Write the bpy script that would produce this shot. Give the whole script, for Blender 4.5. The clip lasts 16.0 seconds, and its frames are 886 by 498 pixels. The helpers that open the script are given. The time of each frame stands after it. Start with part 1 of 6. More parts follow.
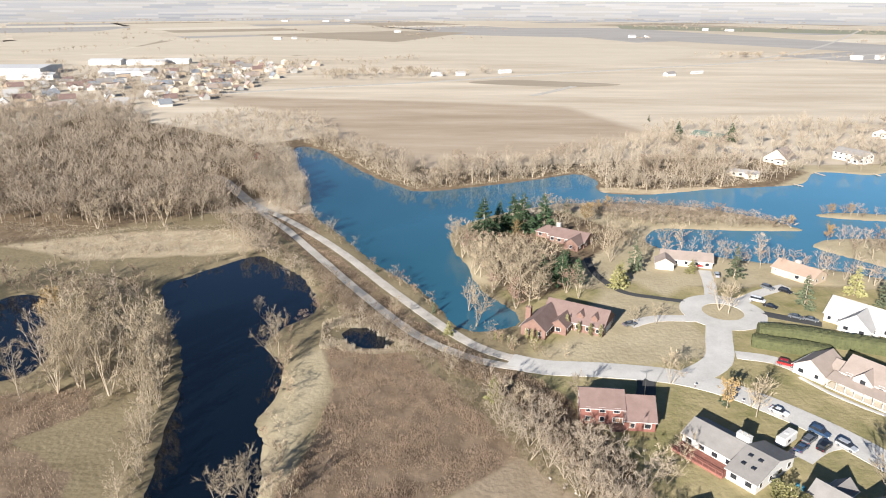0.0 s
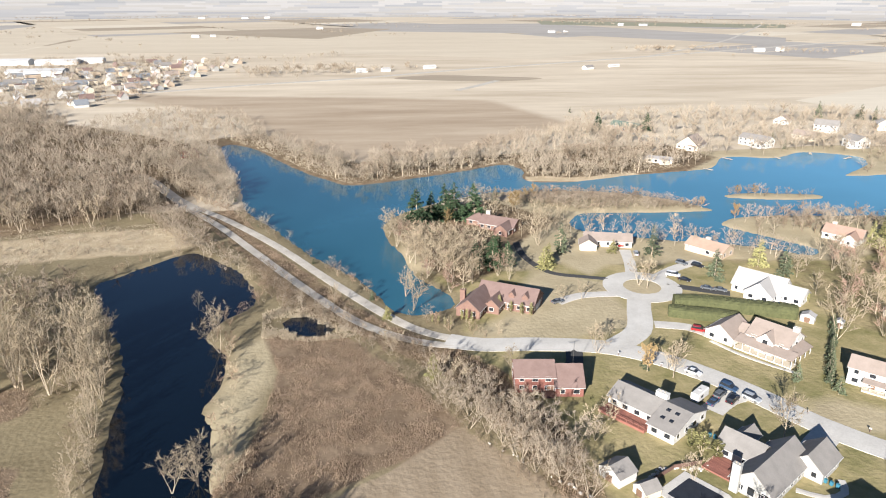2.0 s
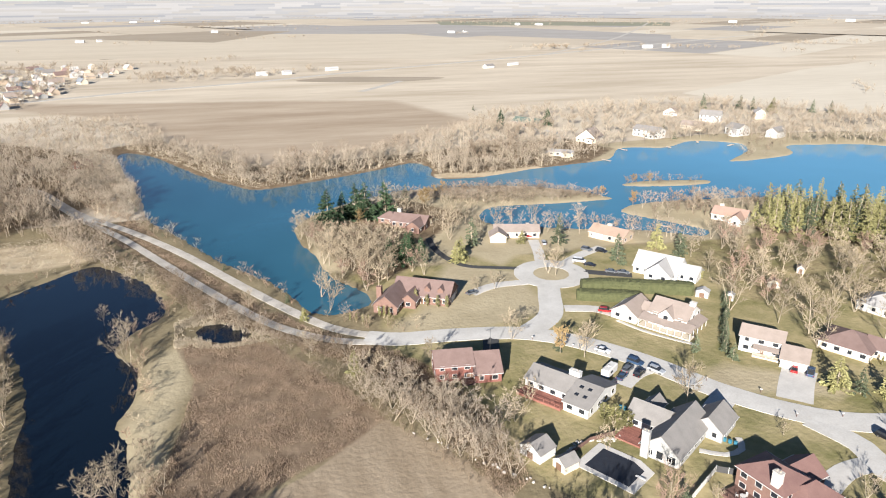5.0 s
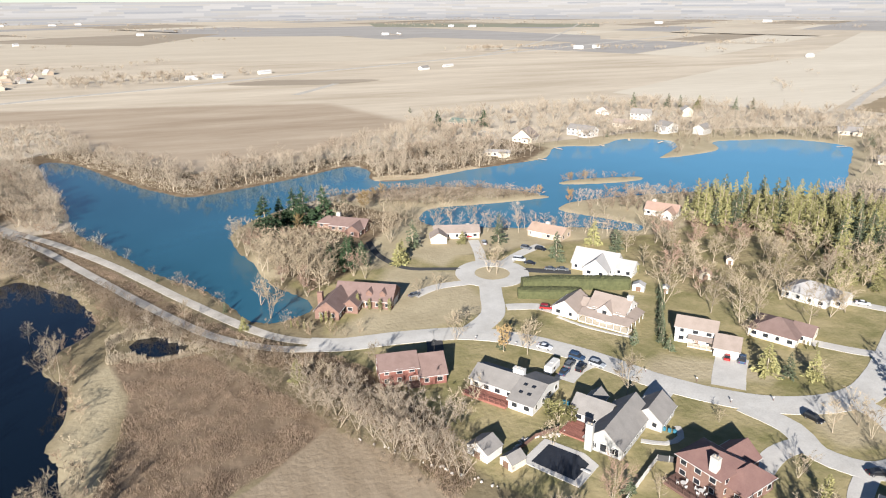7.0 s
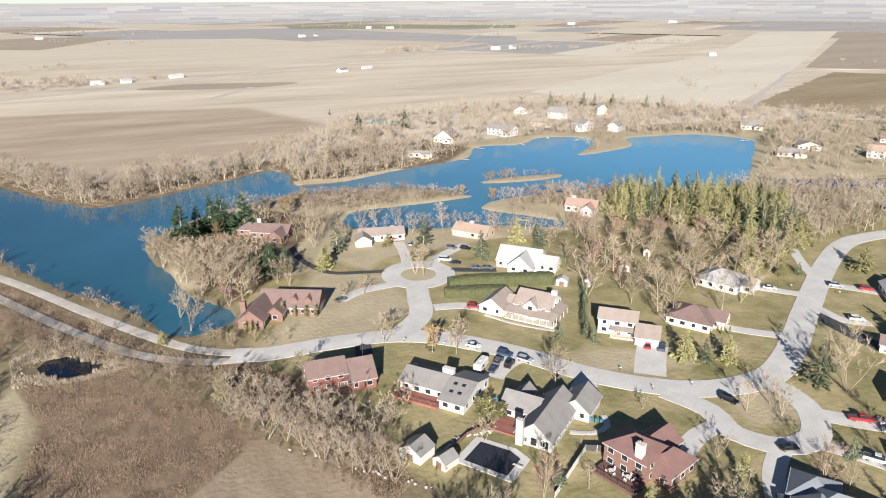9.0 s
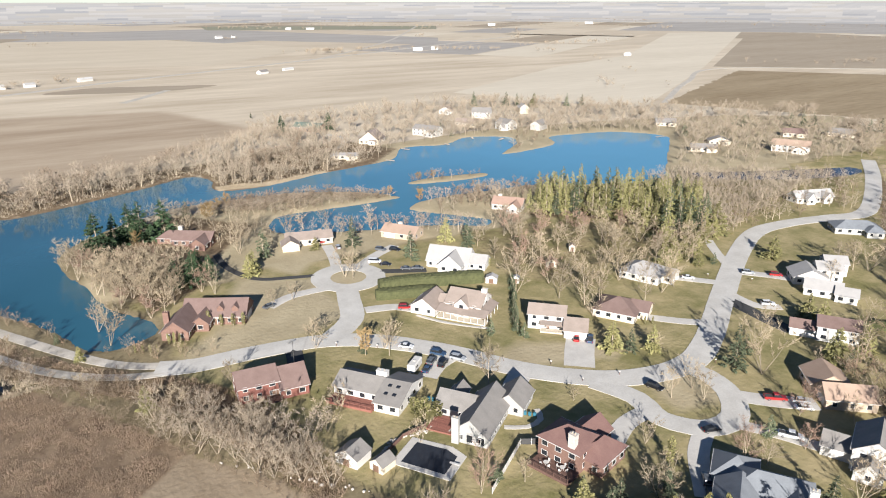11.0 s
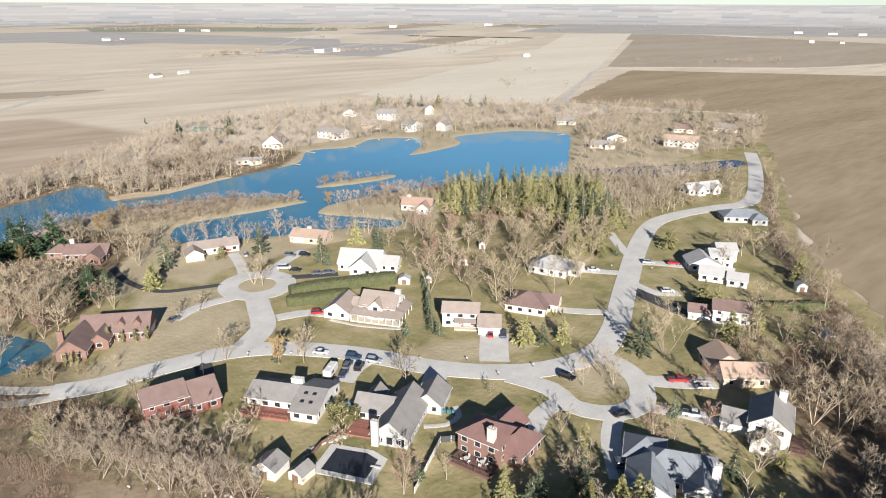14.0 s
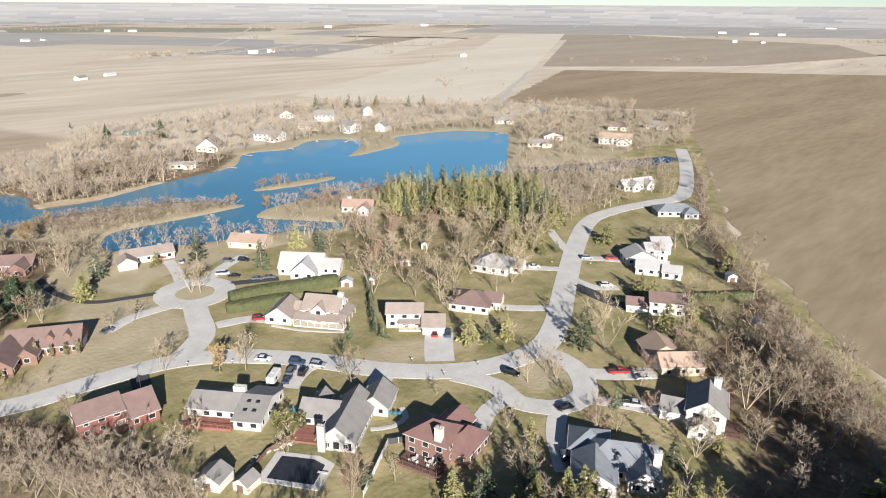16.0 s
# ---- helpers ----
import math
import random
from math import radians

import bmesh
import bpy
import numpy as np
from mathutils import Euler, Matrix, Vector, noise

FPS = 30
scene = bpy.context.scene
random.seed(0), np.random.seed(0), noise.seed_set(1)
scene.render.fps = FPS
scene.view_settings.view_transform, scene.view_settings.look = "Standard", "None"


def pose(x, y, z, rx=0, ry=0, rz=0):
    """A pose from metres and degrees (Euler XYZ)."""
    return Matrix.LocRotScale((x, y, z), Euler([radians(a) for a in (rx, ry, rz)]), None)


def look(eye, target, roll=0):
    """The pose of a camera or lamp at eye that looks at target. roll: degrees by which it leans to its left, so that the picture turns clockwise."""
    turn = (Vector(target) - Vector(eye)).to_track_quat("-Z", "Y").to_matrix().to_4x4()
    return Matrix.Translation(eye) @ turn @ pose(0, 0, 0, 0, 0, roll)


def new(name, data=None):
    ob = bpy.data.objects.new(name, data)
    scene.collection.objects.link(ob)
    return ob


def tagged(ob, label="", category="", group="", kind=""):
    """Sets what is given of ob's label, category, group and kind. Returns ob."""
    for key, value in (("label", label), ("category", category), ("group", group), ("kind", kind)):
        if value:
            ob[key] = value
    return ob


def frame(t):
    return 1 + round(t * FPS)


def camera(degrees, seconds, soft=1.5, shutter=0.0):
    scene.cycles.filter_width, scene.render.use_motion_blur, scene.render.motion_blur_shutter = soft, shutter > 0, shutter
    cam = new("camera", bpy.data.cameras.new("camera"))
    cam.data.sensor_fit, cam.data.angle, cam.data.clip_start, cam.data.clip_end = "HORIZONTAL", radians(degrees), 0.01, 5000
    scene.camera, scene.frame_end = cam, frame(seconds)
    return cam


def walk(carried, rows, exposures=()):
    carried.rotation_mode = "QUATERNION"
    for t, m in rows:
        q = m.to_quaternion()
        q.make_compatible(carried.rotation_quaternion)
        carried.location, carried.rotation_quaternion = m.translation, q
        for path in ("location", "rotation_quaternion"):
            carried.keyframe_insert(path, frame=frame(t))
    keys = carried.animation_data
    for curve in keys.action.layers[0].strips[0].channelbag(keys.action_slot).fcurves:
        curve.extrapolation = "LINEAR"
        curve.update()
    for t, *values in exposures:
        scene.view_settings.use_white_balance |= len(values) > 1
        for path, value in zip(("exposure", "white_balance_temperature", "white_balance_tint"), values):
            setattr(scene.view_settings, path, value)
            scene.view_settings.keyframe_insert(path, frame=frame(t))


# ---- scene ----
cam = camera(65.66, 16.0, soft=1.1)
PATH = [  # seconds, x, y, z, turn, tilt, lean
    (0.0, 0.00, 0.00, 101.06, 0.00, -19.97, 0.21),
    (0.5, -0.33, -2.88, 101.25, -1.48, -20.03, 0.17),
    (1.0, -0.83, -5.27, 101.15, -3.01, -20.07, 0.12),
    (1.5, -1.20, -7.53, 101.10, -4.51, -20.15, 0.09),
    (2.0, -1.69, -9.55, 101.09, -6.11, -20.23, 0.08),
    (2.5, -2.15, -11.28, 100.97, -7.54, -20.25, 0.01),
    (3.0, -2.67, -12.52, 100.90, -8.71, -20.29, 0.02),
    (3.5, -2.86, -13.17, 100.74, -9.89, -20.27, -0.08),
    (6.0, -2.93, -12.55, 100.48, -16.67, -20.08, -0.33),
    (6.5, -2.83, -12.45, 100.54, -17.94, -20.06, -0.33),
    (7.0, -2.71, -12.41, 100.50, -19.16, -20.03, -0.34),
    (7.5, -2.75, -12.33, 100.45, -20.39, -19.98, -0.32),
    (8.0, -2.32, -12.20, 100.38, -21.86, -19.96, -0.35),
    (8.5, -2.12, -12.14, 100.39, -23.80, -19.97, -0.37),
    (9.0, -2.14, -12.01, 100.29, -25.69, -19.94, -0.32),
    (11.5, -2.38, -11.77, 100.17, -33.63, -19.84, -0.05),
    (12.0, -2.64, -11.59, 100.01, -35.29, -19.78, 0.04),
    (12.5, -2.47, -11.73, 100.00, -36.46, -19.78, 0.06),
    (13.0, -2.44, -11.62, 99.99, -37.51, -19.76, 0.11),
    (13.5, -2.56, -11.68, 99.97, -38.62, -19.73, 0.14),
    (14.0, -2.54, -11.63, 99.94, -39.90, -19.74, 0.18),
    (14.5, -2.46, -11.68, 99.91, -41.42, -19.71, 0.21),
    (15.0, -2.36, -11.50, 99.75, -42.71, -19.70, 0.26),
    (15.5, -2.29, -11.52, 99.89, -43.85, -19.71, 0.29),
    (16.0, -2.56, -11.62, 100.00, -45.02, -19.69, 0.35),
]
walk(cam, [(t, pose(x, y, z, 90 + tilt, 0, turn) @ pose(0, 0, 0, 0, 0, lean)) for t, x, y, z, turn, tilt, lean in PATH], exposures=[(0.0, 1.24), (4.0, 1.24), (9.0, 1.07), (16.0, 1.0)])

# ---- light ----
SUN_EL, SUN_AZ = 21.0, 211.0  # degrees; azimuth clockwise from +y
world = bpy.data.worlds.new("sky")
scene.world = world
world.use_nodes = True
wn = world.node_tree.nodes
sky = wn.new("ShaderNodeTexSky")
sky.sky_type, sky.sun_disc = "NISHITA", False
sky.sun_elevation, sky.sun_rotation = radians(SUN_EL), radians(SUN_AZ)
sky.air_density, sky.dust_density, sky.ozone_density = 0.8, 0.0, 3.0
sky.altitude = 1500
world.node_tree.links.new(sky.outputs[0], wn["Background"].inputs[0])
wn["Background"].inputs[1].default_value = 0.05
sun = new("sun", bpy.data.lights.new("sun", "SUN"))
sun.data.energy, sun.data.angle, sun.data.color = 5.0, radians(0.55), (1.0, 0.965, 0.925)
_s = Vector((math.sin(radians(SUN_AZ)) * math.cos(radians(SUN_EL)), math.cos(radians(SUN_AZ)) * math.cos(radians(SUN_EL)), math.sin(radians(SUN_EL))))
sun.matrix_world = look(_s * 400, (0, 0, 0))

rng = random.Random(7)

# ---- materials ----
def mat(name, base, second=None, scale=1.0, rough=0.85, metal=0.0, bump=0.0, bump_scale=None, fine=None, spec=0.3, vary=0.0, coord="Object", stretch=None):
    """A procedural surface: two colours mixed by noise at two scales, with fine relief and a change from piece to piece."""
    m = bpy.data.materials.new(name)
    m.use_nodes = True
    nt = m.node_tree
    n, k = nt.nodes, nt.links.new
    b = n["Principled BSDF"]
    b.inputs["Roughness"].default_value, b.inputs["Metallic"].default_value = rough, metal
    b.inputs["Specular IOR Level"].default_value = spec
    tc = n.new("ShaderNodeTexCoord")
    src = tc.outputs[coord]
    if stretch:
        mp = n.new("ShaderNodeMapping")
        mp.inputs["Rotation"].default_value[2] = radians(-stretch[2])
        mp.inputs["Scale"].default_value = (stretch[0], stretch[1], 1)
        k(src, mp.inputs[0])
        src = mp.outputs[0]
    second = second or tuple(c * 0.75 for c in base)
    n1 = n.new("ShaderNodeTexNoise")
    n1.inputs["Scale"].default_value, n1.inputs["Detail"].default_value, n1.inputs["Roughness"].default_value = scale, 6, 0.65
    n2 = n.new("ShaderNodeTexNoise")
    n2.inputs["Scale"].default_value, n2.inputs["Detail"].default_value = (fine or scale * 9), 4
    k(src, n1.inputs["Vector"]), k(src, n2.inputs["Vector"])
    mx = n.new("ShaderNodeMix")
    mx.data_type = "RGBA"
    mx.inputs[6].default_value, mx.inputs[7].default_value = (*base, 1), (*second, 1)
    add = n.new("ShaderNodeMath")
    add.operation = "MULTIPLY_ADD"
    k(n2.outputs[0], add.inputs[0])
    add.inputs[1].default_value = 0.6
    k(n1.outputs[0], add.inputs[2])
    rmp = n.new("ShaderNodeMapRange")
    rmp.inputs[1].default_value, rmp.inputs[2].default_value = 0.55, 1.05
    k(add.outputs[0], rmp.inputs[0])
    k(rmp.outputs[0], mx.inputs[0])
    out = mx.outputs[2]
    if vary:
        oi = n.new("ShaderNodeObjectInfo")
        hs = n.new("ShaderNodeHueSaturation")
        mr = n.new("ShaderNodeMapRange")
        mr.inputs[3].default_value, mr.inputs[4].default_value = 1 - vary, 1 + vary
        k(oi.outputs["Random"], mr.inputs[0]), k(mr.outputs[0], hs.inputs["Value"]), k(out, hs.inputs["Color"])
        out = hs.outputs[0]
    k(out, b.inputs["Base Color"])
    if bump:
        bp = n.new("ShaderNodeBump")
        bp.inputs["Strength"].default_value, bp.inputs["Distance"].default_value = 0.8, bump
        n3 = n.new("ShaderNodeTexNoise")
        n3.inputs["Scale"].default_value, n3.inputs["Detail"].default_value = (bump_scale or scale * 4), 5
        k(tc.outputs[coord], n3.inputs["Vector"]), k(n3.outputs[0], bp.inputs["Height"]), k(bp.outputs[0], b.inputs["Normal"])
    return m


def ground_material():
    """Land cover: lawn, marsh, litter and bare-soil weights per corner blend into dry grass."""
    m = mat("land_cover", (0.28, 0.23, 0.14), (0.17, 0.135, 0.08), 0.05, 0.95, bump=0.25, bump_scale=0.7, fine=0.9, spec=0.1)
    nt = m.node_tree
    n, k = nt.nodes, nt.links.new
    b = n["Principled BSDF"]
    out = b.inputs["Base Color"].links[0].from_socket
    tc = n.new("ShaderNodeTexCoord")

    def cover(prev, attr, c1, c2, scale, stretch=(1, 1, 1), turn=0):
        at = n.new("ShaderNodeAttribute")
        at.attribute_name = attr
        mp = n.new("ShaderNodeMapping")
        mp.inputs["Scale"].default_value = stretch
        mp.inputs["Rotation"].default_value[2] = radians(-turn)
        k(tc.outputs["Object"], mp.inputs[0])
        ns = n.new("ShaderNodeTexNoise")
        ns.inputs["Scale"].default_value, ns.inputs["Detail"].default_value, ns.inputs["Roughness"].default_value = scale, 8, 0.72
        k(mp.outputs[0], ns.inputs["Vector"])
        rp = n.new("ShaderNodeMapRange")
        rp.inputs[1].default_value, rp.inputs[2].default_value = 0.36, 0.64
        k(ns.outputs[0], rp.inputs[0])
        cm = n.new("ShaderNodeMix")
        cm.data_type = "RGBA"
        cm.inputs[6].default_value, cm.inputs[7].default_value = (*c1, 1), (*c2, 1)
        k(rp.outputs[0], cm.inputs[0])
        mx = n.new("ShaderNodeMix")
        mx.data_type = "RGBA"
        # ragged border: the weight is pushed by the same noise
        sub = n.new("ShaderNodeMath")
        sub.operation = "MULTIPLY_ADD"
        k(ns.outputs[0], sub.inputs[0])
        sub.inputs[1].default_value = 0.7
        k(at.outputs["Fac"], sub.inputs[2])
        edge = n.new("ShaderNodeMapRange")
        edge.inputs[1].default_value, edge.inputs[2].default_value = 0.72, 0.98
        k(sub.outputs[0], edge.inputs[0])
        k(edge.outputs[0], mx.inputs[0]), k(prev, mx.inputs[6]), k(cm.outputs[2], mx.inputs[7])
        return mx.outputs[2]

    out = cover(out, "field", (0.64, 0.55, 0.425), (0.46, 0.38, 0.28), 0.006, (0.5, 2.6, 1), 31.5)
    out = cover(out, "fallow", (0.34, 0.26, 0.182), (0.47, 0.38, 0.28), 0.01, (0.5, 2.2, 1), 31.5)
    out = cover(out, "lawn", (0.185, 0.172, 0.072), (0.40, 0.325, 0.18), 0.06)
    out = cover(out, "straw", (0.46, 0.385, 0.255), (0.35, 0.29, 0.185), 0.05)
    out = cover(out, "litter_shade", (0.24, 0.178, 0.113), (0.12, 0.085, 0.053), 0.22)
    out = cover(out, "marsh", (0.27, 0.20, 0.135), (0.15, 0.106, 0.07), 0.18, (1.0, 0.55, 1))
    out = cover(out, "soil", (0.36, 0.285, 0.20), (0.26, 0.20, 0.135), 0.1, (1.8, 0.35, 1))
    out = cover(out, "sand", (0.50, 0.41, 0.28), (0.38, 0.30, 0.195), 0.15)
    k(out, b.inputs["Base Color"])
    return m


def water_material(name, body, sky_sheen):
    m = bpy.data.materials.new(name)
    m.use_nodes = True
    nt = m.node_tree
    n, k = nt.nodes, nt.links.new
    b = n["Principled BSDF"]
    b.inputs["Roughness"].default_value, b.inputs["IOR"].default_value = 0.05, 1.55
    tc = n.new("ShaderNodeTexCoord")
    ns = n.new("ShaderNodeTexNoise")
    ns.inputs["Scale"].default_value, ns.inputs["Detail"].default_value = 0.9, 3
    bp = n.new("ShaderNodeBump")
    bp.inputs["Strength"].default_value, bp.inputs["Distance"].default_value = 0.3, 0.04
    k(tc.outputs["Object"], ns.inputs["Vector"]), k(ns.outputs[0], bp.inputs["Height"]), k(bp.outputs[0], b.inputs["Normal"])
    # painted sky reflection, dark by the dike, brighter to the east, in soft patches
    sheen_noise = n.new("ShaderNodeTexNoise")
    sheen_noise.inputs["Scale"].default_value, sheen_noise.inputs["Detail"].default_value = 0.012, 3
    sep = n.new("ShaderNodeSeparateXYZ")
    add = n.new("ShaderNodeMath")
    add.operation = "MULTIPLY_ADD"
    add.inputs[1].default_value = 160
    mr = n.new("ShaderNodeMapRange")
    mr.inputs[1].default_value, mr.inputs[2].default_value = 20, 420
    cm = n.new("ShaderNodeMix")
    cm.data_type = "RGBA"
    cm.inputs[6].default_value, cm.inputs[7].default_value = (*body, 1), (*sky_sheen, 1)
    k(tc.outputs["Object"], sheen_noise.inputs["Vector"]), k(tc.outputs["Object"], sep.inputs[0]), k(sheen_noise.outputs[0], add.inputs[0]), k(sep.outputs["X"], add.inputs[2])
    k(add.outputs[0], mr.inputs[0]), k(mr.outputs[0], cm.inputs[0]), k(cm.outputs[2], b.inputs["Base Color"])
    return m


# the lake's brighter second blue stands in for reflected sky
M_GROUND, M_WATER, M_POND = ground_material(), water_material("blue_lake_water", (0.014, 0.074, 0.106), (0.085, 0.275, 0.395)), water_material("dark_pond_water", (0.002, 0.005, 0.009), (0.003, 0.008, 0.014))
M_ROAD = mat("worn_concrete", (0.60, 0.575, 0.53), (0.44, 0.415, 0.375), 0.12, 0.9, bump=0.01, fine=2.5)
M_LANE = mat("pale_chip_lane", (0.58, 0.535, 0.47), (0.36, 0.32, 0.265), 0.16, 0.95, bump=0.02, fine=3)
M_DRIVE = mat("pale_driveway_concrete", (0.60, 0.57, 0.52), (0.47, 0.44, 0.40), 0.25, 0.9, fine=3)
# also darkens two driveways, where it stands in for shaded pavement
M_ASPHALT = mat("dark_asphalt", (0.075, 0.072, 0.07), (0.05, 0.05, 0.05), 0.5, 0.9)
M_BARK = mat("grey_tan_bark", (0.45, 0.38, 0.285), (0.28, 0.22, 0.155), 0.8, 0.95, vary=0.22, coord="Generated")
M_TWIG = mat("pale_bare_twigs", (0.41, 0.335, 0.232), (0.245, 0.19, 0.125), 1.2, 0.95, vary=0.28, coord="Generated")
M_TWIG_RED = mat("reddish_bare_twigs", (0.37, 0.25, 0.185), (0.24, 0.155, 0.112), 1.2, 0.95, vary=0.15, coord="Generated")
M_TWIG_DARK = mat("brown_brush_twigs", (0.31, 0.225, 0.155), (0.22, 0.15, 0.10), 1.2, 0.95, vary=0.3, coord="Generated")
M_LEAF_OLD = mat("dry_russet_leaves", (0.30, 0.21, 0.10), (0.21, 0.14, 0.065), 2, 0.9, vary=0.2, coord="Generated")
M_SPRUCE = mat("spruce_needles", (0.14, 0.155, 0.09), (0.08, 0.10, 0.055), 3, 0.9, vary=0.3, coord="Generated")
M_PINE = mat("dark_pine_needles", (0.06, 0.10, 0.045), (0.035, 0.06, 0.028), 3, 0.9, vary=0.25, coord="Generated")
M_GOLD = mat("olive_conifer_needles", (0.32, 0.29, 0.125), (0.175, 0.17, 0.072), 3, 0.9, vary=0.25, coord="Generated")
M_HEDGE = mat("clipped_hedge", (0.115, 0.118, 0.052), (0.06, 0.066, 0.03), 0.8, 0.95, bump=0.15, fine=6)
M_REED = mat("dry_reeds", (0.365, 0.27, 0.19), (0.175, 0.125, 0.085), 0.15, 0.95, fine=1.2)
M_STRAW = mat("dry_straw_grass", (0.44, 0.37, 0.27), (0.33, 0.27, 0.19), 0.15, 0.95, fine=1.2)
M_FAR_TWIG = mat("grey_tan_wood_twigs", (0.42, 0.345, 0.26), (0.20, 0.155, 0.11), 0.07, 0.95, fine=0.5)
M_PALE_TWIG = mat("silvery_shore_twigs", (0.45, 0.375, 0.285), (0.22, 0.172, 0.122), 0.05, 0.95, fine=0.5)
M_FAR_BRUSH = mat("brown_wood_brush", (0.28, 0.215, 0.15), (0.15, 0.108, 0.073), 0.09, 0.95, fine=0.6)
M_FAR_CONIFER = mat("olive_wood_needles", (0.33, 0.29, 0.115), (0.16, 0.16, 0.065), 0.12, 0.95, fine=0.7)
M_WHITE = mat("white_siding", (0.63, 0.61, 0.57), (0.53, 0.51, 0.475), 0.6, 0.7, fine=4)
M_CREAM = mat("cream_siding", (0.66, 0.58, 0.46), (0.55, 0.48, 0.38), 0.6, 0.75, fine=4)
M_GREYSIDE = mat("grey_siding", (0.42, 0.41, 0.38), (0.34, 0.33, 0.31), 0.6, 0.75, fine=4)
M_BRICK = mat("red_brown_brick", (0.24, 0.145, 0.112), (0.16, 0.095, 0.075), 1.5, 0.9, fine=9)
M_REDWOOD = mat("barn_red_siding", (0.25, 0.105, 0.082), (0.18, 0.075, 0.058), 1.0, 0.8, fine=6)
M_TANWALL = mat("tan_siding", (0.50, 0.40, 0.30), (0.42, 0.33, 0.245), 0.8, 0.8, fine=5)
M_ROOF = {k: mat(k + "_shingles", a, b, 0.35, 0.9, bump=0.02, bump_scale=5, fine=5) for k, a, b in (
    ("brown", (0.225, 0.155, 0.135), (0.165, 0.11, 0.095)), ("grey", (0.27, 0.25, 0.23), (0.20, 0.185, 0.17)), ("tan", (0.42, 0.305, 0.23), (0.34, 0.24, 0.18)), ("rose", (0.34, 0.275, 0.235), (0.26, 0.21, 0.175)),
    ("slate", (0.235, 0.25, 0.265), (0.17, 0.18, 0.195)), ("pale", (0.42, 0.40, 0.38), (0.34, 0.325, 0.31)), ("maroon", (0.22, 0.13, 0.11), (0.16, 0.09, 0.08)), ("green", (0.13, 0.17, 0.14), (0.09, 0.12, 0.10)), ("salmon", (0.39, 0.265, 0.205), (0.31, 0.205, 0.16)))}
M_TRIM = mat("white_trim", (0.62, 0.60, 0.565), (0.54, 0.52, 0.49), 1.0, 0.6)
M_GLASS = mat("dark_window_glass", (0.03, 0.035, 0.04), (0.02, 0.02, 0.025), 2, 0.08, spec=0.6)
M_DOOR = mat("painted_door", (0.20, 0.12, 0.08), (0.15, 0.09, 0.06), 1, 0.6)
M_DECK = mat("red_stained_boards", (0.30, 0.13, 0.095), (0.22, 0.09, 0.07), 0.8, 0.85, vary=0.15, fine=5)
M_DECKDARK = mat("brown_deck_boards", (0.17, 0.10, 0.08), (0.12, 0.07, 0.055), 0.8, 0.85, vary=0.15, fine=5)
M_STONE = mat("pale_chimney_stone", (0.58, 0.53, 0.47), (0.44, 0.40, 0.35), 1.5, 0.9, fine=8)
M_COVER = mat("dark_pool_cover", (0.03, 0.035, 0.045), (0.02, 0.022, 0.03), 0.8, 0.6)
M_TYRE = mat("tyre_rubber", (0.03, 0.03, 0.03), (0.02, 0.02, 0.02), 4, 0.85)
M_RIM = mat("alloy_rim", (0.55, 0.55, 0.56), (0.45, 0.45, 0.46), 4, 0.35, 0.9)
M_LAMP_RED = mat("red_tail_lens", (0.35, 0.02, 0.02), (0.28, 0.015, 0.015), 4, 0.25)
M_LAMP_CLEAR = mat("clear_head_lens", (0.75, 0.75, 0.72), (0.65, 0.65, 0.62), 4, 0.2)
M_PAINT = {k: mat(k + "_car_paint", c, tuple(v * 0.9 for v in c), 0.8, 0.28, 0.15, spec=0.5) for k, c in (
    ("black", (0.015, 0.016, 0.02)), ("white", (0.78, 0.78, 0.77)), ("silver", (0.42, 0.44, 0.46)), ("blue", (0.05, 0.09, 0.16)), ("red", (0.40, 0.03, 0.03)), ("grey", (0.14, 0.15, 0.16)))}
M_METALROOF = mat("white_metal_roofing", (0.60, 0.59, 0.57), (0.48, 0.47, 0.455), 0.05, 0.55)
M_ORANGE = mat("orange_plastic", (0.62, 0.20, 0.10), (0.55, 0.17, 0.09), 1, 0.5)
M_SOIL_BED = mat("mulch_bed", (0.20, 0.12, 0.085), (0.13, 0.08, 0.055), 0.8, 0.95, fine=6)

# ---- the land ----
def smooth_line(pts, closed=False, step=3.0):
    """Catmull-Rom through plan points."""
    out, n = [], len(pts)
    for i in range(n if closed else n - 1):
        p = [Vector((*(pts[j % n] if closed else pts[min(max(j, 0), n - 1)]), 0)) for j in (i - 1, i, i + 1, i + 2)]
        cnt = max(2, int((p[2] - p[1]).length / step))
        for q in range(cnt):
            t = q / cnt
            v = 0.5 * (2 * p[1] + (p[2] - p[0]) * t + (2 * p[0] - 5 * p[1] + 4 * p[2] - p[3]) * t * t + (3 * p[1] - p[0] - 3 * p[2] + p[3]) * t ** 3)
            out.append((v.x, v.y))
    if not closed:
        out.append(tuple(pts[-1]))
    return out


def inside_distance(X, Y, poly):
    """Signed distance of points to a polygon: positive inside."""
    d = np.full(X.shape, 1e9)
    odd = np.zeros(X.shape, bool)
    n = len(poly)
    for i in range(n):
        (ax, ay), (bx, by) = poly[i], poly[(i + 1) % n]
        ex, ey = bx - ax, by - ay
        t = np.clip(((X - ax) * ex + (Y - ay) * ey) / (ex * ex + ey * ey + 1e-9), 0, 1)
        d = np.minimum(d, np.hypot(X - ax - t * ex, Y - ay - t * ey))
        if ay != by:
            odd ^= ((ay > Y) != (by > Y)) & (X < ex * (Y - ay) / ey + ax)
    return np.where(odd, d, -d)


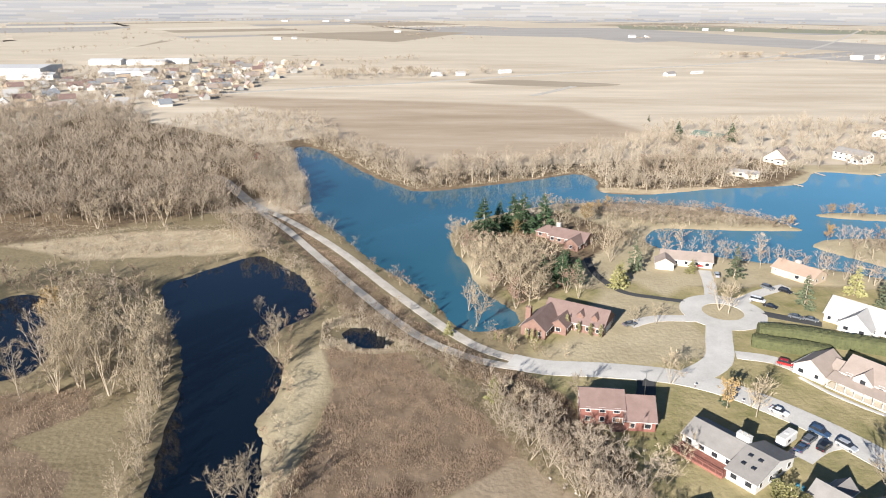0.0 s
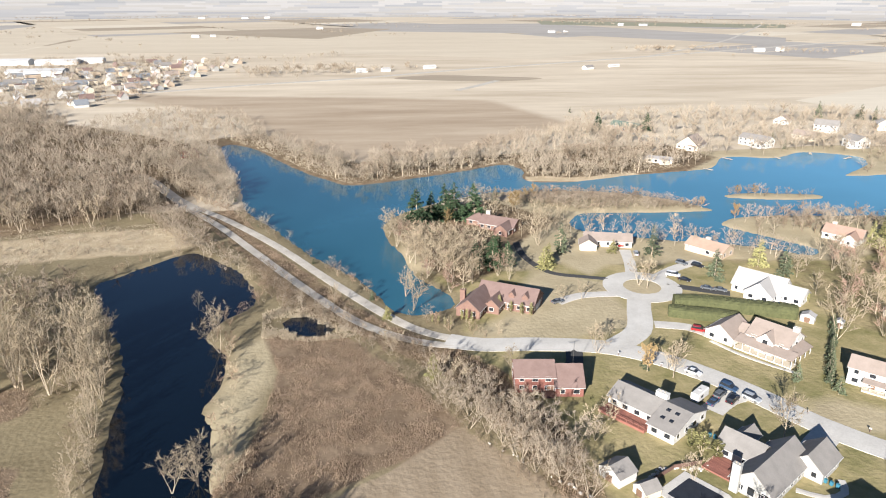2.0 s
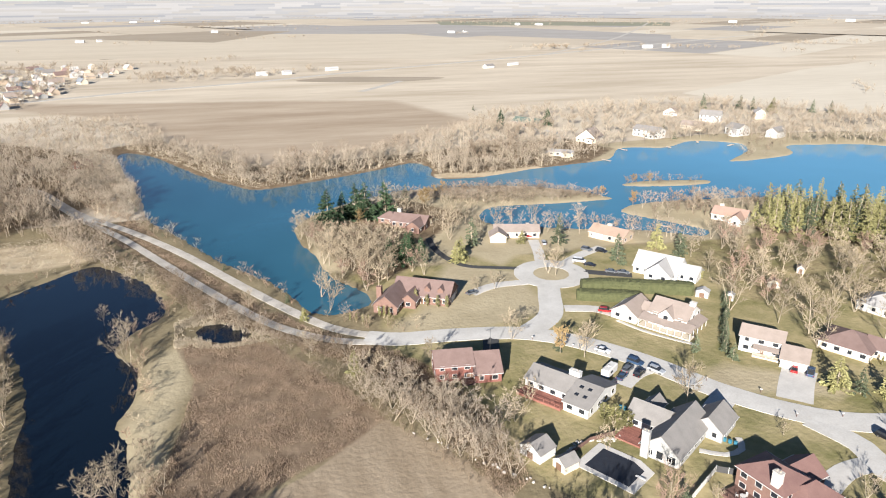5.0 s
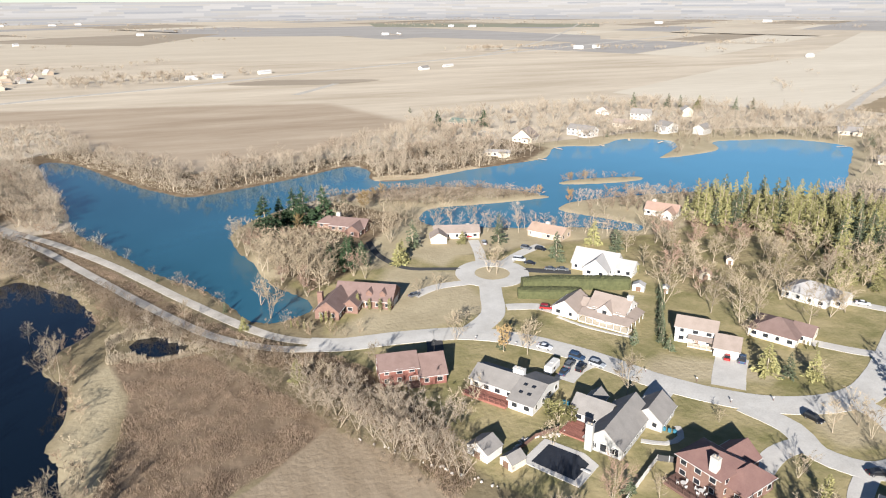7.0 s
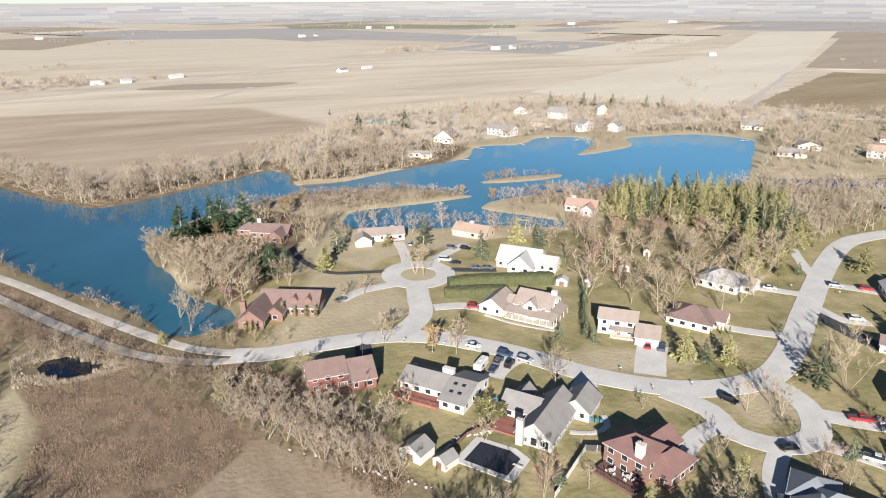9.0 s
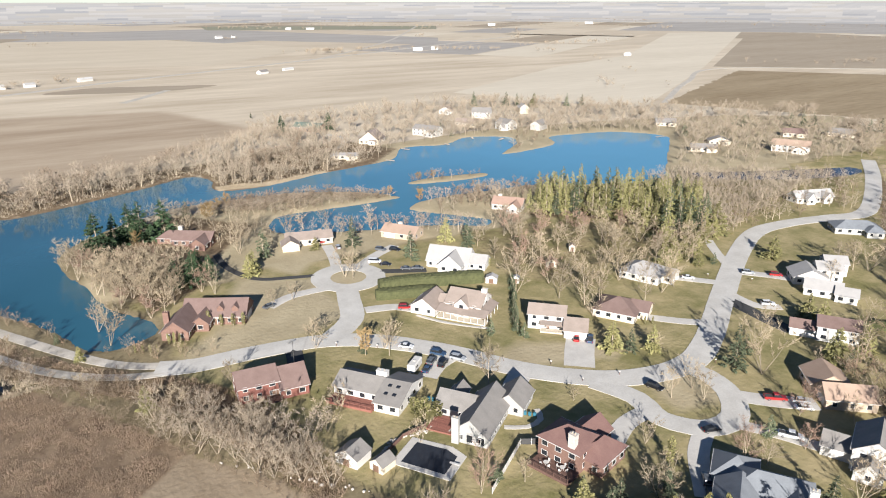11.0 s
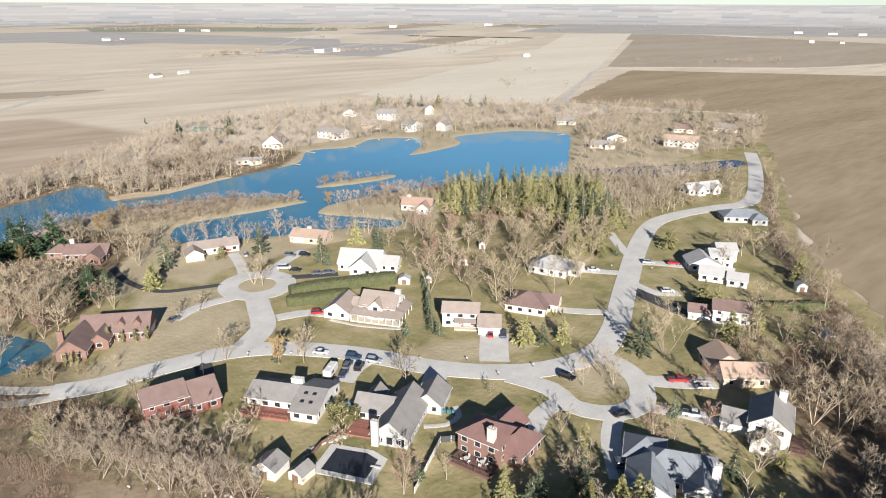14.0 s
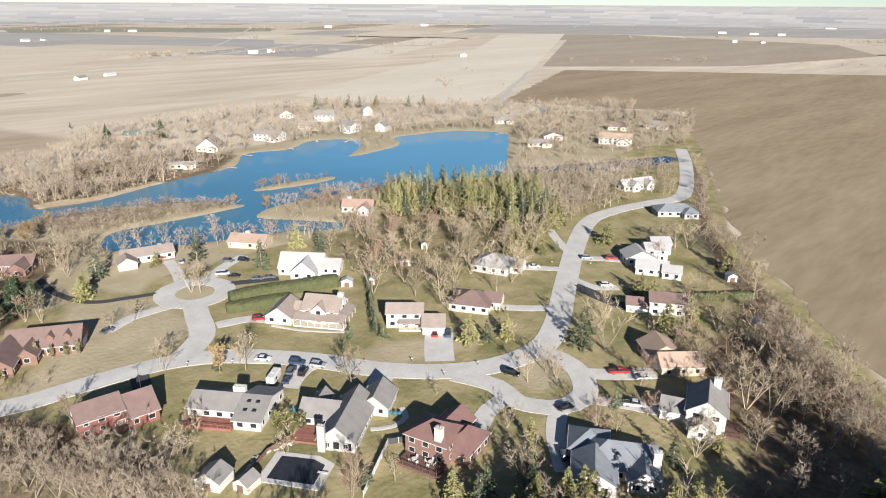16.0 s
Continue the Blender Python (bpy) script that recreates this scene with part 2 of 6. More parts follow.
def line_distance(X, Y, line):
    d = np.full(X.shape, 1e9)
    for (ax, ay), (bx, by) in zip(line, line[1:]):
        ex, ey = bx - ax, by - ay
        t = np.clip(((X - ax) * ex + (Y - ay) * ey) / (ex * ex + ey * ey + 1e-9), 0, 1)
        d = np.minimum(d, np.hypot(X - ax - t * ex, Y - ay - t * ey))
    return d


LAKE_A = [(-106, 491), (-84, 400), (-74, 370), (-65, 330), (-48, 300), (-33, 271), (-21, 252), (-9, 236), (-2, 220), (4, 206), (12, 201), (24, 205), (25, 215), (14, 236), (9, 259), (4, 279),
          (3, 297), (10, 312), (30, 332), (63, 350), (95, 350), (127, 345), (155, 328), (169, 309), (166, 305), (144, 305), (123, 307), (102, 308), (93, 297), (91, 286), (103, 276), (116, 270), (135, 263), (150, 259)]
LAKE_B = [(170, 247), (180, 240), (187, 248), (172, 268), (162, 283), (174, 293), (193, 295), (219, 292), (245, 290), (270, 275), (300, 262), (330, 262), (344, 276), (406, 326), (431, 352), (412, 385),
          (371, 398), (351, 397), (334, 373), (283, 365), (300, 380), (318, 395), (324, 416), (295, 432), (266, 416), (235, 423), (209, 393), (160, 382), (115, 369), (88, 374), (91, 398), (82, 415), (52, 399), (15, 383), (-14, 373), (-28, 388), (-43, 407), (-65, 447), (-86, 483)]
LAKE = smooth_line(LAKE_A + LAKE_B, True, 4)
ISLET = smooth_line([(187, 331), (200, 335), (216, 334), (240, 328), (234, 320), (209, 322), (190, 327)], True, 3)
POND = smooth_line([(-77, 269), (-86, 262), (-99, 246), (-105, 237), (-93, 210), (-81, 190), (-72, 164), (-70, 150), (-67, 136), (-64, 120), (-60, 95), (-38, 95), (-40, 120), (-44, 141), (-48, 149), (-45, 161),
                    (-47, 177), (-55, 190), (-52, 202), (-44, 215), (-51, 238), (-65, 258)], True, 3)
SMALL_POND = smooth_line([(-33, 198), (-27, 204), (-17, 197), (-16, 191), (-25, 190)], True, 2)
WEST_POND = smooth_line([(-158, 225), (-138, 222), (-128, 200), (-118, 178), (-124, 168), (-150, 178)], True, 4)
EAST_POND = smooth_line([(346, 258), (370, 249), (392, 237), (430, 221), (446, 214), (440, 204), (412, 206), (380, 220), (350, 240)], True, 4)

LANE_EAST = smooth_line([(-140, 408), (-128, 395), (-99, 347), (-71, 313), (-44, 275), (-17, 230), (3, 199), (15, 186), (30, 178)])
LANE_WEST = smooth_line([(-140, 402), (-126, 386), (-97, 339), (-73, 304), (-53, 270), (-29, 229), (-8, 197), (11, 181), (30, 175)])
STREET = smooth_line([(20, 181), (30, 177), (47, 175.5), (66, 172), (79, 165), (90, 154), (99, 142), (109, 125), (122, 111), (136, 103), (153, 101), (171, 108), (203, 127), (243, 150), (276, 165), (300, 166), (328, 160), (347, 155), (374, 164), (431, 193), (475, 219)])
CIRCLE_LEG = smooth_line([(70, 171), (82, 181), (88, 196), (92, 207)])
COVE_LEG = smooth_line([(122, 108), (126, 96), (124, 86), (130, 77), (140, 76), (149, 84), (152, 94), (150, 102)])


def axis(a, b, step, far):
    mid = list(np.arange(a, b + 0.1, step))
    lo, hi, s = [], [], step
    while a - sum(lo) > -far or b + sum(hi) < far:
        s *= 1.16
        lo.append(s), hi.append(s)
        if len(lo) > 60:
            break
    xs = [a - v for v in np.cumsum(lo) if a - v > -far][::-1] + mid + [b + v for v in np.cumsum(hi) if b + v < far]
    return np.array([-far] + xs + [far])


GX, GY = axis(-330, 560, 3.0, 4700), axis(40, 520, 3.0, 4700)
X, Y = np.meshgrid(GX, GY)
water_in = np.maximum.reduce([np.minimum(inside_distance(X, Y, LAKE), -inside_distance(X, Y, ISLET))] + [inside_distance(X, Y, p) for p in (POND, SMALL_POND, WEST_POND, EAST_POND)])
wob = np.array([noise.noise(Vector((x * 0.12, y * 0.12, 0))) * 1.6 + noise.noise(Vector((x * 0.03, y * 0.03, 5))) * 2.0 for x, y in zip(X.ravel(), Y.ravel())]).reshape(X.shape)
near = (np.abs(X - 115) < 460) & (np.abs(Y - 280) < 260)
shore = water_in + np.where(near, wob * 0.55, 0)
Z = np.clip(-shore * 0.28, -2.5, 0.35) - 0.35


def weight(d, soft):
    return np.clip(0.5 + d / (2 * soft), 0, 1)


def ring_plan(cx, cy, r):
    return [(cx + r * math.cos(k * math.tau / 16), cy + r * math.sin(k * math.tau / 16)) for k in range(16)]


def poly_weight(pts, soft=3.0):
    return weight(inside_distance(X, Y, pts) + wob * 1.2, soft)


W = {k: np.zeros(X.shape) for k in ("field", "fallow", "lawn", "litter_shade", "marsh", "soil", "sand", "straw")}
# open country all round, woods litter along the shores and under the western wood
TOWN = [(30, 215), (25, 170), (40, 118), (55, 85), (70, 30), (150, -20), (230, 40), (300, 105), (420, 170), (560, 240), (640, 330), (560, 390), (440, 430), (330, 450), (230, 440), (160, 400), (190, 345), (120, 335), (60, 335), (10, 310), (10, 240)]
WOOD = [(-330, 500), (-330, 260), (-240, 262), (-160, 300), (-105, 340), (-95, 372), (-110, 420), (-130, 500), (-200, 560), (-330, 640)]
NORTH = [(-130, 510), (-90, 470), (-60, 410), (-15, 360), (60, 385), (90, 360), (180, 370), (230, 420), (210, 470), (120, 455), (60, 440), (-10, 430), (-50, 470), (-90, 540)]
MARSH = [(-36, 190), (-14, 188), (0, 170), (12, 150), (18, 135), (5, 124), (-7, 117), (-22, 108), (-34, 96), (-42, 84), (-40, 110), (-33, 130), (-30, 165)]
MARSH_WEST = [(-140, 160), (-95, 166), (-92, 152), (-105, 140), (-84, 128), (-76, 100), (-70, 70), (-150, 60), (-170, 120)]
FIELD_S = [(-30, 92), (-21, 106), (-6, 116), (6, 123), (18, 133), (30, 119), (40, 104), (60, 60), (70, 10), (-10, 10)]
BRUSH = [(-70, 330), (-40, 262), (0, 196), (28, 170), (40, 150), (47, 128), (46, 104), (38, 98), (30, 128), (20, 155), (0, 180), (-30, 210), (-55, 262), (-90, 325)]
MIDDLE = [(150, 215), (172, 240), (200, 240), (232, 214), (236, 186), (206, 160), (192, 168), (176, 150), (160, 160), (150, 180)]
EAST_LINE = [(640, 318), (520, 246), (486, 219), (400, 167), (350, 140), (296, 110), (257, 75), (221, 45), (196, 23), (178, 4), (150, 10), (172, 24), (203, 47), (234, 73), (262, 95), (300, 121), (335, 140), (380, 162), (470, 212), (600, 306)]
PINES = [(204, 243), (235, 219), (240, 187), (256, 171), (292, 207), (273, 233), (239, 264)]
W["field"] = 1 - poly_weight(TOWN, 6)
W["field"] = np.where(Y < 330, np.where(X > 150, W["field"], 0), W["field"])
near_town = np.clip((238 - Y + wob * 4) / 14 + 0.5, 0, 1)
W["fallow"] = poly_weight([(-330, 800), (-159, 757), (-43, 740), (120, 700), (170, 560), (90, 470), (20, 425), (-30, 440), (-72, 516), (-130, 640)], 30)
W["lawn"] = poly_weight(TOWN, 6) * 0.95 * near_town
W["straw"] = np.maximum.reduce([poly_weight(q, 8) * 0.9 for q in ([(22, 178), (60, 178), (84, 186), (84, 222), (60, 240), (40, 200)], ring_plan(96.7, 215.6, 8), [(80, 226), (104, 250), (92, 262), (72, 246)], [(-44, 182), (-34, 192), (-31, 165), (-34, 130), (-41, 100), (-44, 128), (-47, 150)], [(128, 84), (150, 82), (154, 98), (134, 102)], [(100, 128), (140, 112), (150, 118), (120, 138)])] + [poly_weight(TOWN, 6) * (1 - near_town) * 0.9])
# polygon from (118, 28): mostly shadow painted as dark ground, partly brush litter
W["litter_shade"] = np.maximum.reduce([poly_weight(WOOD, 10), poly_weight(NORTH, 6) * 0.75, poly_weight(BRUSH, 4) * 0.8, poly_weight(MIDDLE, 5) * 0.45, poly_weight(EAST_LINE, 4) * 0.9, poly_weight(PINES, 6) * 0.9, poly_weight([(118, 28), (150, 36), (176, 60), (200, 66), (215, 48), (178, 2), (135, 5)], 5) * 0.9, poly_weight([(5, 300), (25, 318), (60, 335), (90, 300), (60, 262), (48, 236), (26, 218)], 5) * 0.75])
W["marsh"] = np.maximum(poly_weight(MARSH, 3), poly_weight(MARSH_WEST, 3))
W["soil"] = poly_weight(FIELD_S, 1.5)
W["sand"] = np.clip(1 - np.abs(shore + 2.2) / 3.0, 0, 1) * 0.8
W["sand"] *= np.clip(0.45 + wob * 0.35, 0, 1)
W["sand"] = np.maximum(W["sand"], poly_weight([(88, 372), (120, 368), (160, 380), (158, 386), (118, 376), (95, 382)], 3))
W["sand"] = np.maximum(W["sand"], poly_weight([(-70, 278), (-100, 268), (-150, 262), (-190, 280), (-150, 300), (-100, 305), (-80, 300)], 5) * 0.8)


def sheet(name, xs, ys, zz, material):
    me = bpy.data.meshes.new(name)
    w, h = len(xs), len(ys)
    xx, yy = np.meshgrid(xs, ys)
    co = np.stack([xx, yy, zz], -1).reshape(-1, 3).astype(np.float32)
    i = (np.arange(h - 1)[:, None] * w + np.arange(w - 1)[None, :]).ravel()
    quads = np.stack([i, i + 1, i + w + 1, i + w], 1)
    me.vertices.add(len(co))
    me.vertices.foreach_set("co", co.ravel())
    me.loops.add(quads.size)
    me.loops.foreach_set("vertex_index", quads.ravel().astype(np.int32))
    me.polygons.add(len(quads))
    me.polygons.foreach_set("loop_start", np.arange(0, quads.size, 4, dtype=np.int32))
    me.polygons.foreach_set("use_smooth", np.ones(len(quads), bool))
    me.update(calc_edges=True)
    me.materials.append(material)
    return new(name, me)


ground = tagged(sheet("ground", GX, GY, Z, M_GROUND), "flat dry winter grass and farmland round the lakes", "ground", kind="structure")
for key, vals in W.items():
    at = ground.data.attributes.new(key, "FLOAT", "POINT")
    at.data.foreach_set("value", vals.ravel().astype(np.float32))


def flat(name, outline, z, material, label="", category="", kind="structure", thick=0.0):
    """A level plate with the given outline; thick gives it a skirt downwards."""
    bm = bmesh.new()
    f = bm.faces.new([bm.verts.new((x, y, z)) for x, y in outline])
    f.normal_update()
    if f.normal.z < 0:
        f.normal_flip()
    if thick:
        r = bmesh.ops.extrude_face_region(bm, geom=[f])
        vs = [v for v in r["geom"] if isinstance(v, bmesh.types.BMVert)]
        bmesh.ops.translate(bm, verts=vs, vec=(0, 0, -thick))
        bmesh.ops.recalc_face_normals(bm, faces=bm.faces[:])
    bmesh.ops.triangulate(bm, faces=[q for q in bm.faces if len(q.verts) > 4])
    me = bpy.data.meshes.new(name)
    bm.to_mesh(me)
    bm.free()
    me.materials.append(material)
    return tagged(new(name, me), label, category, kind=kind)


def grown(poly, d):
    """The bounding plate of a water body, a little past its shore."""
    xs, ys = [p[0] for p in poly], [p[1] for p in poly]
    return [(min(xs) - d, min(ys) - d), (max(xs) + d, min(ys) - d), (max(xs) + d, max(ys) + d), (min(xs) - d, max(ys) + d)]


WATER_Z = -0.35
for nm, poly, lab in (("water_lake", LAKE, "blue rippled lake water between wooded shores"), ("water_pond", POND, "dark still pond water in a mown bank"),
                      ("water_small_pond", SMALL_POND, "small dark pool beside the marsh"), ("water_wood_pond", WEST_POND, "dark pool among bare trees"), ("water_channel", EAST_POND, "narrow brown channel behind houses")):
    flat(nm, grown(poly, 3), WATER_Z + 0.006 * ("lake" not in nm), M_WATER if "lake" in nm else M_POND, lab, "water")


def ribbon(name, line, width, z, material, label, category="road", thick=0.3, ends=None):
    bm = bmesh.new()
    n = len(line)
    rows = []
    for i, (x, y) in enumerate(line):
        a, b = line[max(i - 1, 0)], line[min(i + 1, n - 1)]
        t = Vector((b[0] - a[0], b[1] - a[1])).normalized()
        w = width(i / (n - 1)) if callable(width) else width
        w += 0.25 * noise.noise(Vector((x * 0.2, y * 0.2, 3)))
        nx, ny = -t.y * w / 2, t.x * w / 2
        rows.append([bm.verts.new(c) for c in ((x + nx, y + ny, z - thick), (x + nx, y + ny, z), (x, y, z + 0.05), (x - nx, y - ny, z), (x - nx, y - ny, z - thick))])
    for r, s in zip(rows, rows[1:]):
        for j in range(4):
            bm.faces.new((r[j], r[j + 1], s[j + 1], s[j]))
    bmesh.ops.recalc_face_normals(bm, faces=bm.faces[:])
    me = bpy.data.meshes.new(name)
    bm.to_mesh(me)
    bm.free()
    me.materials.append(material)
    return tagged(new(name, me), label, category, kind="structure")


ribbon("road_dike_east", LANE_EAST, 3.9, 0.10, M_LANE, "pale worn concrete lane on the lake dike")
ribbon("road_dike_west", LANE_WEST, 3.6, 0.09, M_LANE, "pale worn gravel lane beside the dike")
ribbon("road_street", STREET, 8.5, 0.12, M_ROAD, "pale concrete residential street with worn edges")
ribbon("road_circle_leg", CIRCLE_LEG, 8.2, 0.105, M_ROAD, "pale concrete street leading to a turning circle")
ribbon("road_cove", COVE_LEG, 7.0, 0.115, M_ROAD, "pale concrete loop round a grassy island")

# ---- plants ----
def mesh_of(name, bm, material, smooth=False):
    me = bpy.data.meshes.new(name)
    bm.to_mesh(me)
    bm.free()
    me.materials.append(material)
    if smooth:
        for p in me.polygons:
            p.use_smooth = True
    return me


def part(name, data, material=None, parent=None, label="", at=None):
    """Links a bmesh or a shared mesh as one object under a thing or a part."""
    if isinstance(data, bmesh.types.BMesh):
        data = mesh_of(name, data, material)
    ob = new(name, data)
    ob.parent = parent
    if at is not None:
        ob.matrix_basis = at
    if label:
        ob["label"] = label
    return ob


def thing(name, m, label, category, group="", kind=""):
    ob = new(name)
    ob.empty_display_size = 0.5
    ob.matrix_basis = m
    return tagged(ob, label, category, group, kind)


def tube(bm, a, b, ra, rb, n=5):
    d = (b - a).normalized()
    s = d.orthogonal().normalized()
    t = d.cross(s)
    lo = [bm.verts.new(a + (s * math.cos(k * math.tau / n) + t * math.sin(k * math.tau / n)) * ra) for k in range(n)]
    hi = [bm.verts.new(b + (s * math.cos(k * math.tau / n) + t * math.sin(k * math.tau / n)) * rb) for k in range(n)]
    for k in range(n):
        bm.faces.new((lo[k], lo[(k + 1) % n], hi[(k + 1) % n], hi[k]))


def sliver(bm, a, b, w, r):
    """A thin twig: a long, narrow three-cornered blade."""
    d = b - a
    s = d.cross(Vector((r.gauss(0, 1), r.gauss(0, 1), r.gauss(0, 1)))).normalized() * w
    bm.faces.new((bm.verts.new(a - s), bm.verts.new(a + s), bm.verts.new(b)))


def bare_tree_meshes(seed, limbs, subs, twigs, spread, stems=1, low=0.16, thick=0.0026, segs=3, rise=(0.55, 1.15), fan=(0.10, 0.30)):
    """A leafless tree one metre high: trunk and limbs in one mesh, the fine twigs of its crown in another."""
    r = random.Random(seed)
    wood, crown = bmesh.new(), bmesh.new()
    for s in range(stems):
        a = r.uniform(0, math.tau) + s * math.tau / stems
        out = 0.0 if stems == 1 else r.uniform(*fan)
        top = r.uniform(0.8, 0.95) if stems > 1 else 0.93
        pts, rad = [Vector((0.012 * math.cos(a) * (stems > 1), 0.012 * math.sin(a) * (stems > 1), 0))], 0.014 if stems == 1 else 0.0075
        d = Vector((math.cos(a) * out, math.sin(a) * out, 1)).normalized()
        for k in range(6):
            d = (d + Vector((r.gauss(0, 0.06), r.gauss(0, 0.06), 0.08))).normalized()
            pts.append(pts[-1] + d * top / 6)
            tube(wood, pts[-2], pts[-1], rad * (1 - k / 6.6), rad * (1 - (k + 1) / 6.6), 5)
        n = max(4, limbs // stems)
        for k in range(n):
            f = low + (0.97 - low) * (k + r.random()) / n
            seg = min(5, int(f * 6))
            p = pts[seg].lerp(pts[seg + 1], f * 6 - seg)
            az = k * 2.4 + r.uniform(-0.6, 0.6)
            reach = spread * (math.sin(math.pi * min(1.0, (f - low) / (1 - low) * 0.75 + 0.2)) ** 0.6) * r.uniform(0.7, 1.1)
            ld = Vector((math.cos(az), math.sin(az), r.uniform(*rise))).normalized()
            q = p
            lr = max(0.0022, rad * 0.5 * (1 - f))
            mids = [p]
            for j in range(segs):
                ld = (ld + Vector((r.gauss(0, 0.12), r.gauss(0, 0.12), 0.10))).normalized()
                nq = q + ld * reach / segs
                tube(wood, q, nq, lr * (1 - j * 0.84 / segs), lr * (1 - (j + 1) * 0.84 / segs), 3)
                q = nq
                mids.append(q)
            for j in range(subs):
                t = r.uniform(0.25, 1.0) * segs
                i = min(segs - 1, int(t))
                sp = mids[i].lerp(mids[i + 1], t - i)
                sd = (ld + Vector((r.gauss(0, 0.5), r.gauss(0, 0.5), r.gauss(0.15, 0.35)))).normalized()
                sl = reach * r.uniform(0.3, 0.55)
                sliver(crown, sp, sp + sd * sl, lr * 0.55 + thick * 0.6, r)
                for _ in range(twigs):
                    tp = sp + sd * sl * r.uniform(0.1, 1.0)
                    td = (sd + Vector((r.gauss(0, 0.6), r.gauss(0, 0.6), r.gauss(0.2, 0.45)))).normalized()
                    sliver(crown, tp, tp + td * reach * r.uniform(0.18, 0.42), r.uniform(0.6, 1.3) * thick, r)
    top = max(v.co.z for v in list(crown.verts) + list(wood.verts))
    for b in (wood, crown):
        bmesh.ops.scale(b, vec=(1 / top,) * 3, verts=b.verts[:])
    return wood, crown


def far_tree_meshes(s):
    """A leafless tree for the distance: a trunk with a rounded crown of broad twig bunches."""
    r = random.Random(200 + s)
    wood, crown = bmesh.new(), bmesh.new()
    tube(wood, Vector((0, 0, 0)), Vector((0.02, 0.01, 0.62)), 0.014, 0.005, 3)
    wide = r.uniform(0.30, 0.42)
    for k in range(9):
        a, f = k * 2.4 + r.random(), r.uniform(0.18, 0.5)
        root = Vector((0, 0, f))
        tip = Vector((math.cos(a) * wide * 0.8, math.sin(a) * wide * 0.8, min(0.95, f + r.uniform(0.2, 0.5))))
        sliver(wood, root, tip, 0.007, r)
        for _ in range(17):
            p = root.lerp(tip, r.uniform(0.25, 1.0))
            d = (tip - root).normalized() + Vector((r.gauss(0, 0.6), r.gauss(0, 0.6), r.gauss(0.35, 0.4)))
            sliver(crown, p, p + d.normalized() * r.uniform(0.12, 0.27), r.uniform(0.0035, 0.0075), r)
    top = max(v.co.z for v in crown.verts)
    for b in (wood, crown):
        bmesh.ops.scale(b, vec=(1 / top,) * 3, verts=b.verts[:])
    return wood, crown


def needle_meshes(seed, width, tiers, droop, sprays, start=0.08, round_top=False):
    """A conifer one metre high: a tapered trunk, and boughs of many small drooping sprays."""
    r = random.Random(seed)
    wood, crown = bmesh.new(), bmesh.new()
    tube(wood, Vector((0, 0, 0)), Vector((0, 0, 0.97)), 0.018, 0.003, 6)
    for k in range(tiers):
        f = (k + r.random()) / tiers
        z = start + (1 - start) * f
        prof = (1 - f) ** 0.85 if not round_top else math.sin(math.pi * min(1, 0.12 + 0.88 * f) ** 0.8) ** 0.7
        reach = width * prof * r.uniform(0.72, 1.12) + 0.012
        a = r.uniform(0, math.tau)
        d = Vector((math.cos(a), math.sin(a), -droop)).normalized()
        side = Vector((-d.y, d.x, 0)).normalized()
        base = Vector((0, 0, z))
        if k % 2:
            tube(wood, base, base + d * reach * 0.8, 0.004, 0.0012, 3)
        for s in range(sprays):
            t = r.uniform(0.15, 1.0)
            p = base + d * reach * t
            l = reach * r.uniform(0.2, 0.42) + 0.02
            v = (d * r.uniform(0.3, 1.0) + side * r.uniform(-1, 1) + Vector((0, 0, r.uniform(-0.5, 0.35)))).normalized()
            w = v.cross(Vector((r.gauss(0, 0.5), r.gauss(0, 0.5), 1))).normalized() * l * r.uniform(0.22, 0.38)
            m = p + v * l * 0.5 + Vector((0, 0, l * 0.12))
            a0, b0, c0, d0 = crown.verts.new(p), crown.verts.new(m + w), crown.verts.new(p + v * l), crown.verts.new(m - w)
            crown.faces.new((a0, b0, c0)), crown.faces.new((a0, c0, d0))
    return wood, crown


def leafy_meshes(seed, leaves, spread):
    """A tree that keeps its dry leaves: limbs, and a crown of many small leaf clumps."""
    wood, crown = bare_tree_meshes(seed, 16, 4, 4, spread)
    r = random.Random(seed + 1)
    pts = [v.co.copy() for v in crown.verts if v.co.z > 0.22]
    for _ in range(leaves):
        p = r.choice(pts) + Vector((r.gauss(0, 0.02), r.gauss(0, 0.02), r.gauss(0, 0.02)))
        u = Vector((r.gauss(0, 1), r.gauss(0, 1), r.gauss(0, 1))).normalized() * r.uniform(0.010, 0.022)
        v = u.orthogonal().normalized() * u.length
        crown.faces.new([crown.verts.new(p + c) for c in (-u, v, u, -v)])
    return wood, crown


PLANTS = {}


def kind_of_plant(key, count, make, wood_mat, crown_mat):
    PLANTS[key] = []
    for s in range(count):
        wood, crown = make(s)
        PLANTS[key].append((mesh_of(key + "_trunk", wood, wood_mat, True), mesh_of(key + "_crown", crown, crown_mat)))


kind_of_plant("bare", 7, lambda s: bare_tree_meshes(10 + s, 20, 5, 9, 0.34, (4, 3, 1, 5)[s % 4], 0.2, 0.0033, 3, (0.45, 1.2), (0.28, 0.62)), M_BARK, M_TWIG)
kind_of_plant("wood", 6, lambda s: bare_tree_meshes(40 + s, 12, 4, 5, 0.44, 1, 0.10, 0.0062, 1), M_BARK, M_TWIG)
kind_of_plant("far", 6, far_tree_meshes, M_BARK, M_TWIG)
kind_of_plant("stand", 4, lambda s: needle_meshes(170 + s, 0.21, 84, 0.3, 8, 0.10), M_BARK, M_GOLD)
kind_of_plant("stand_dark", 3, lambda s: needle_meshes(180 + s, 0.22, 80, 0.3, 8, 0.10), M_BARK, M_SPRUCE)
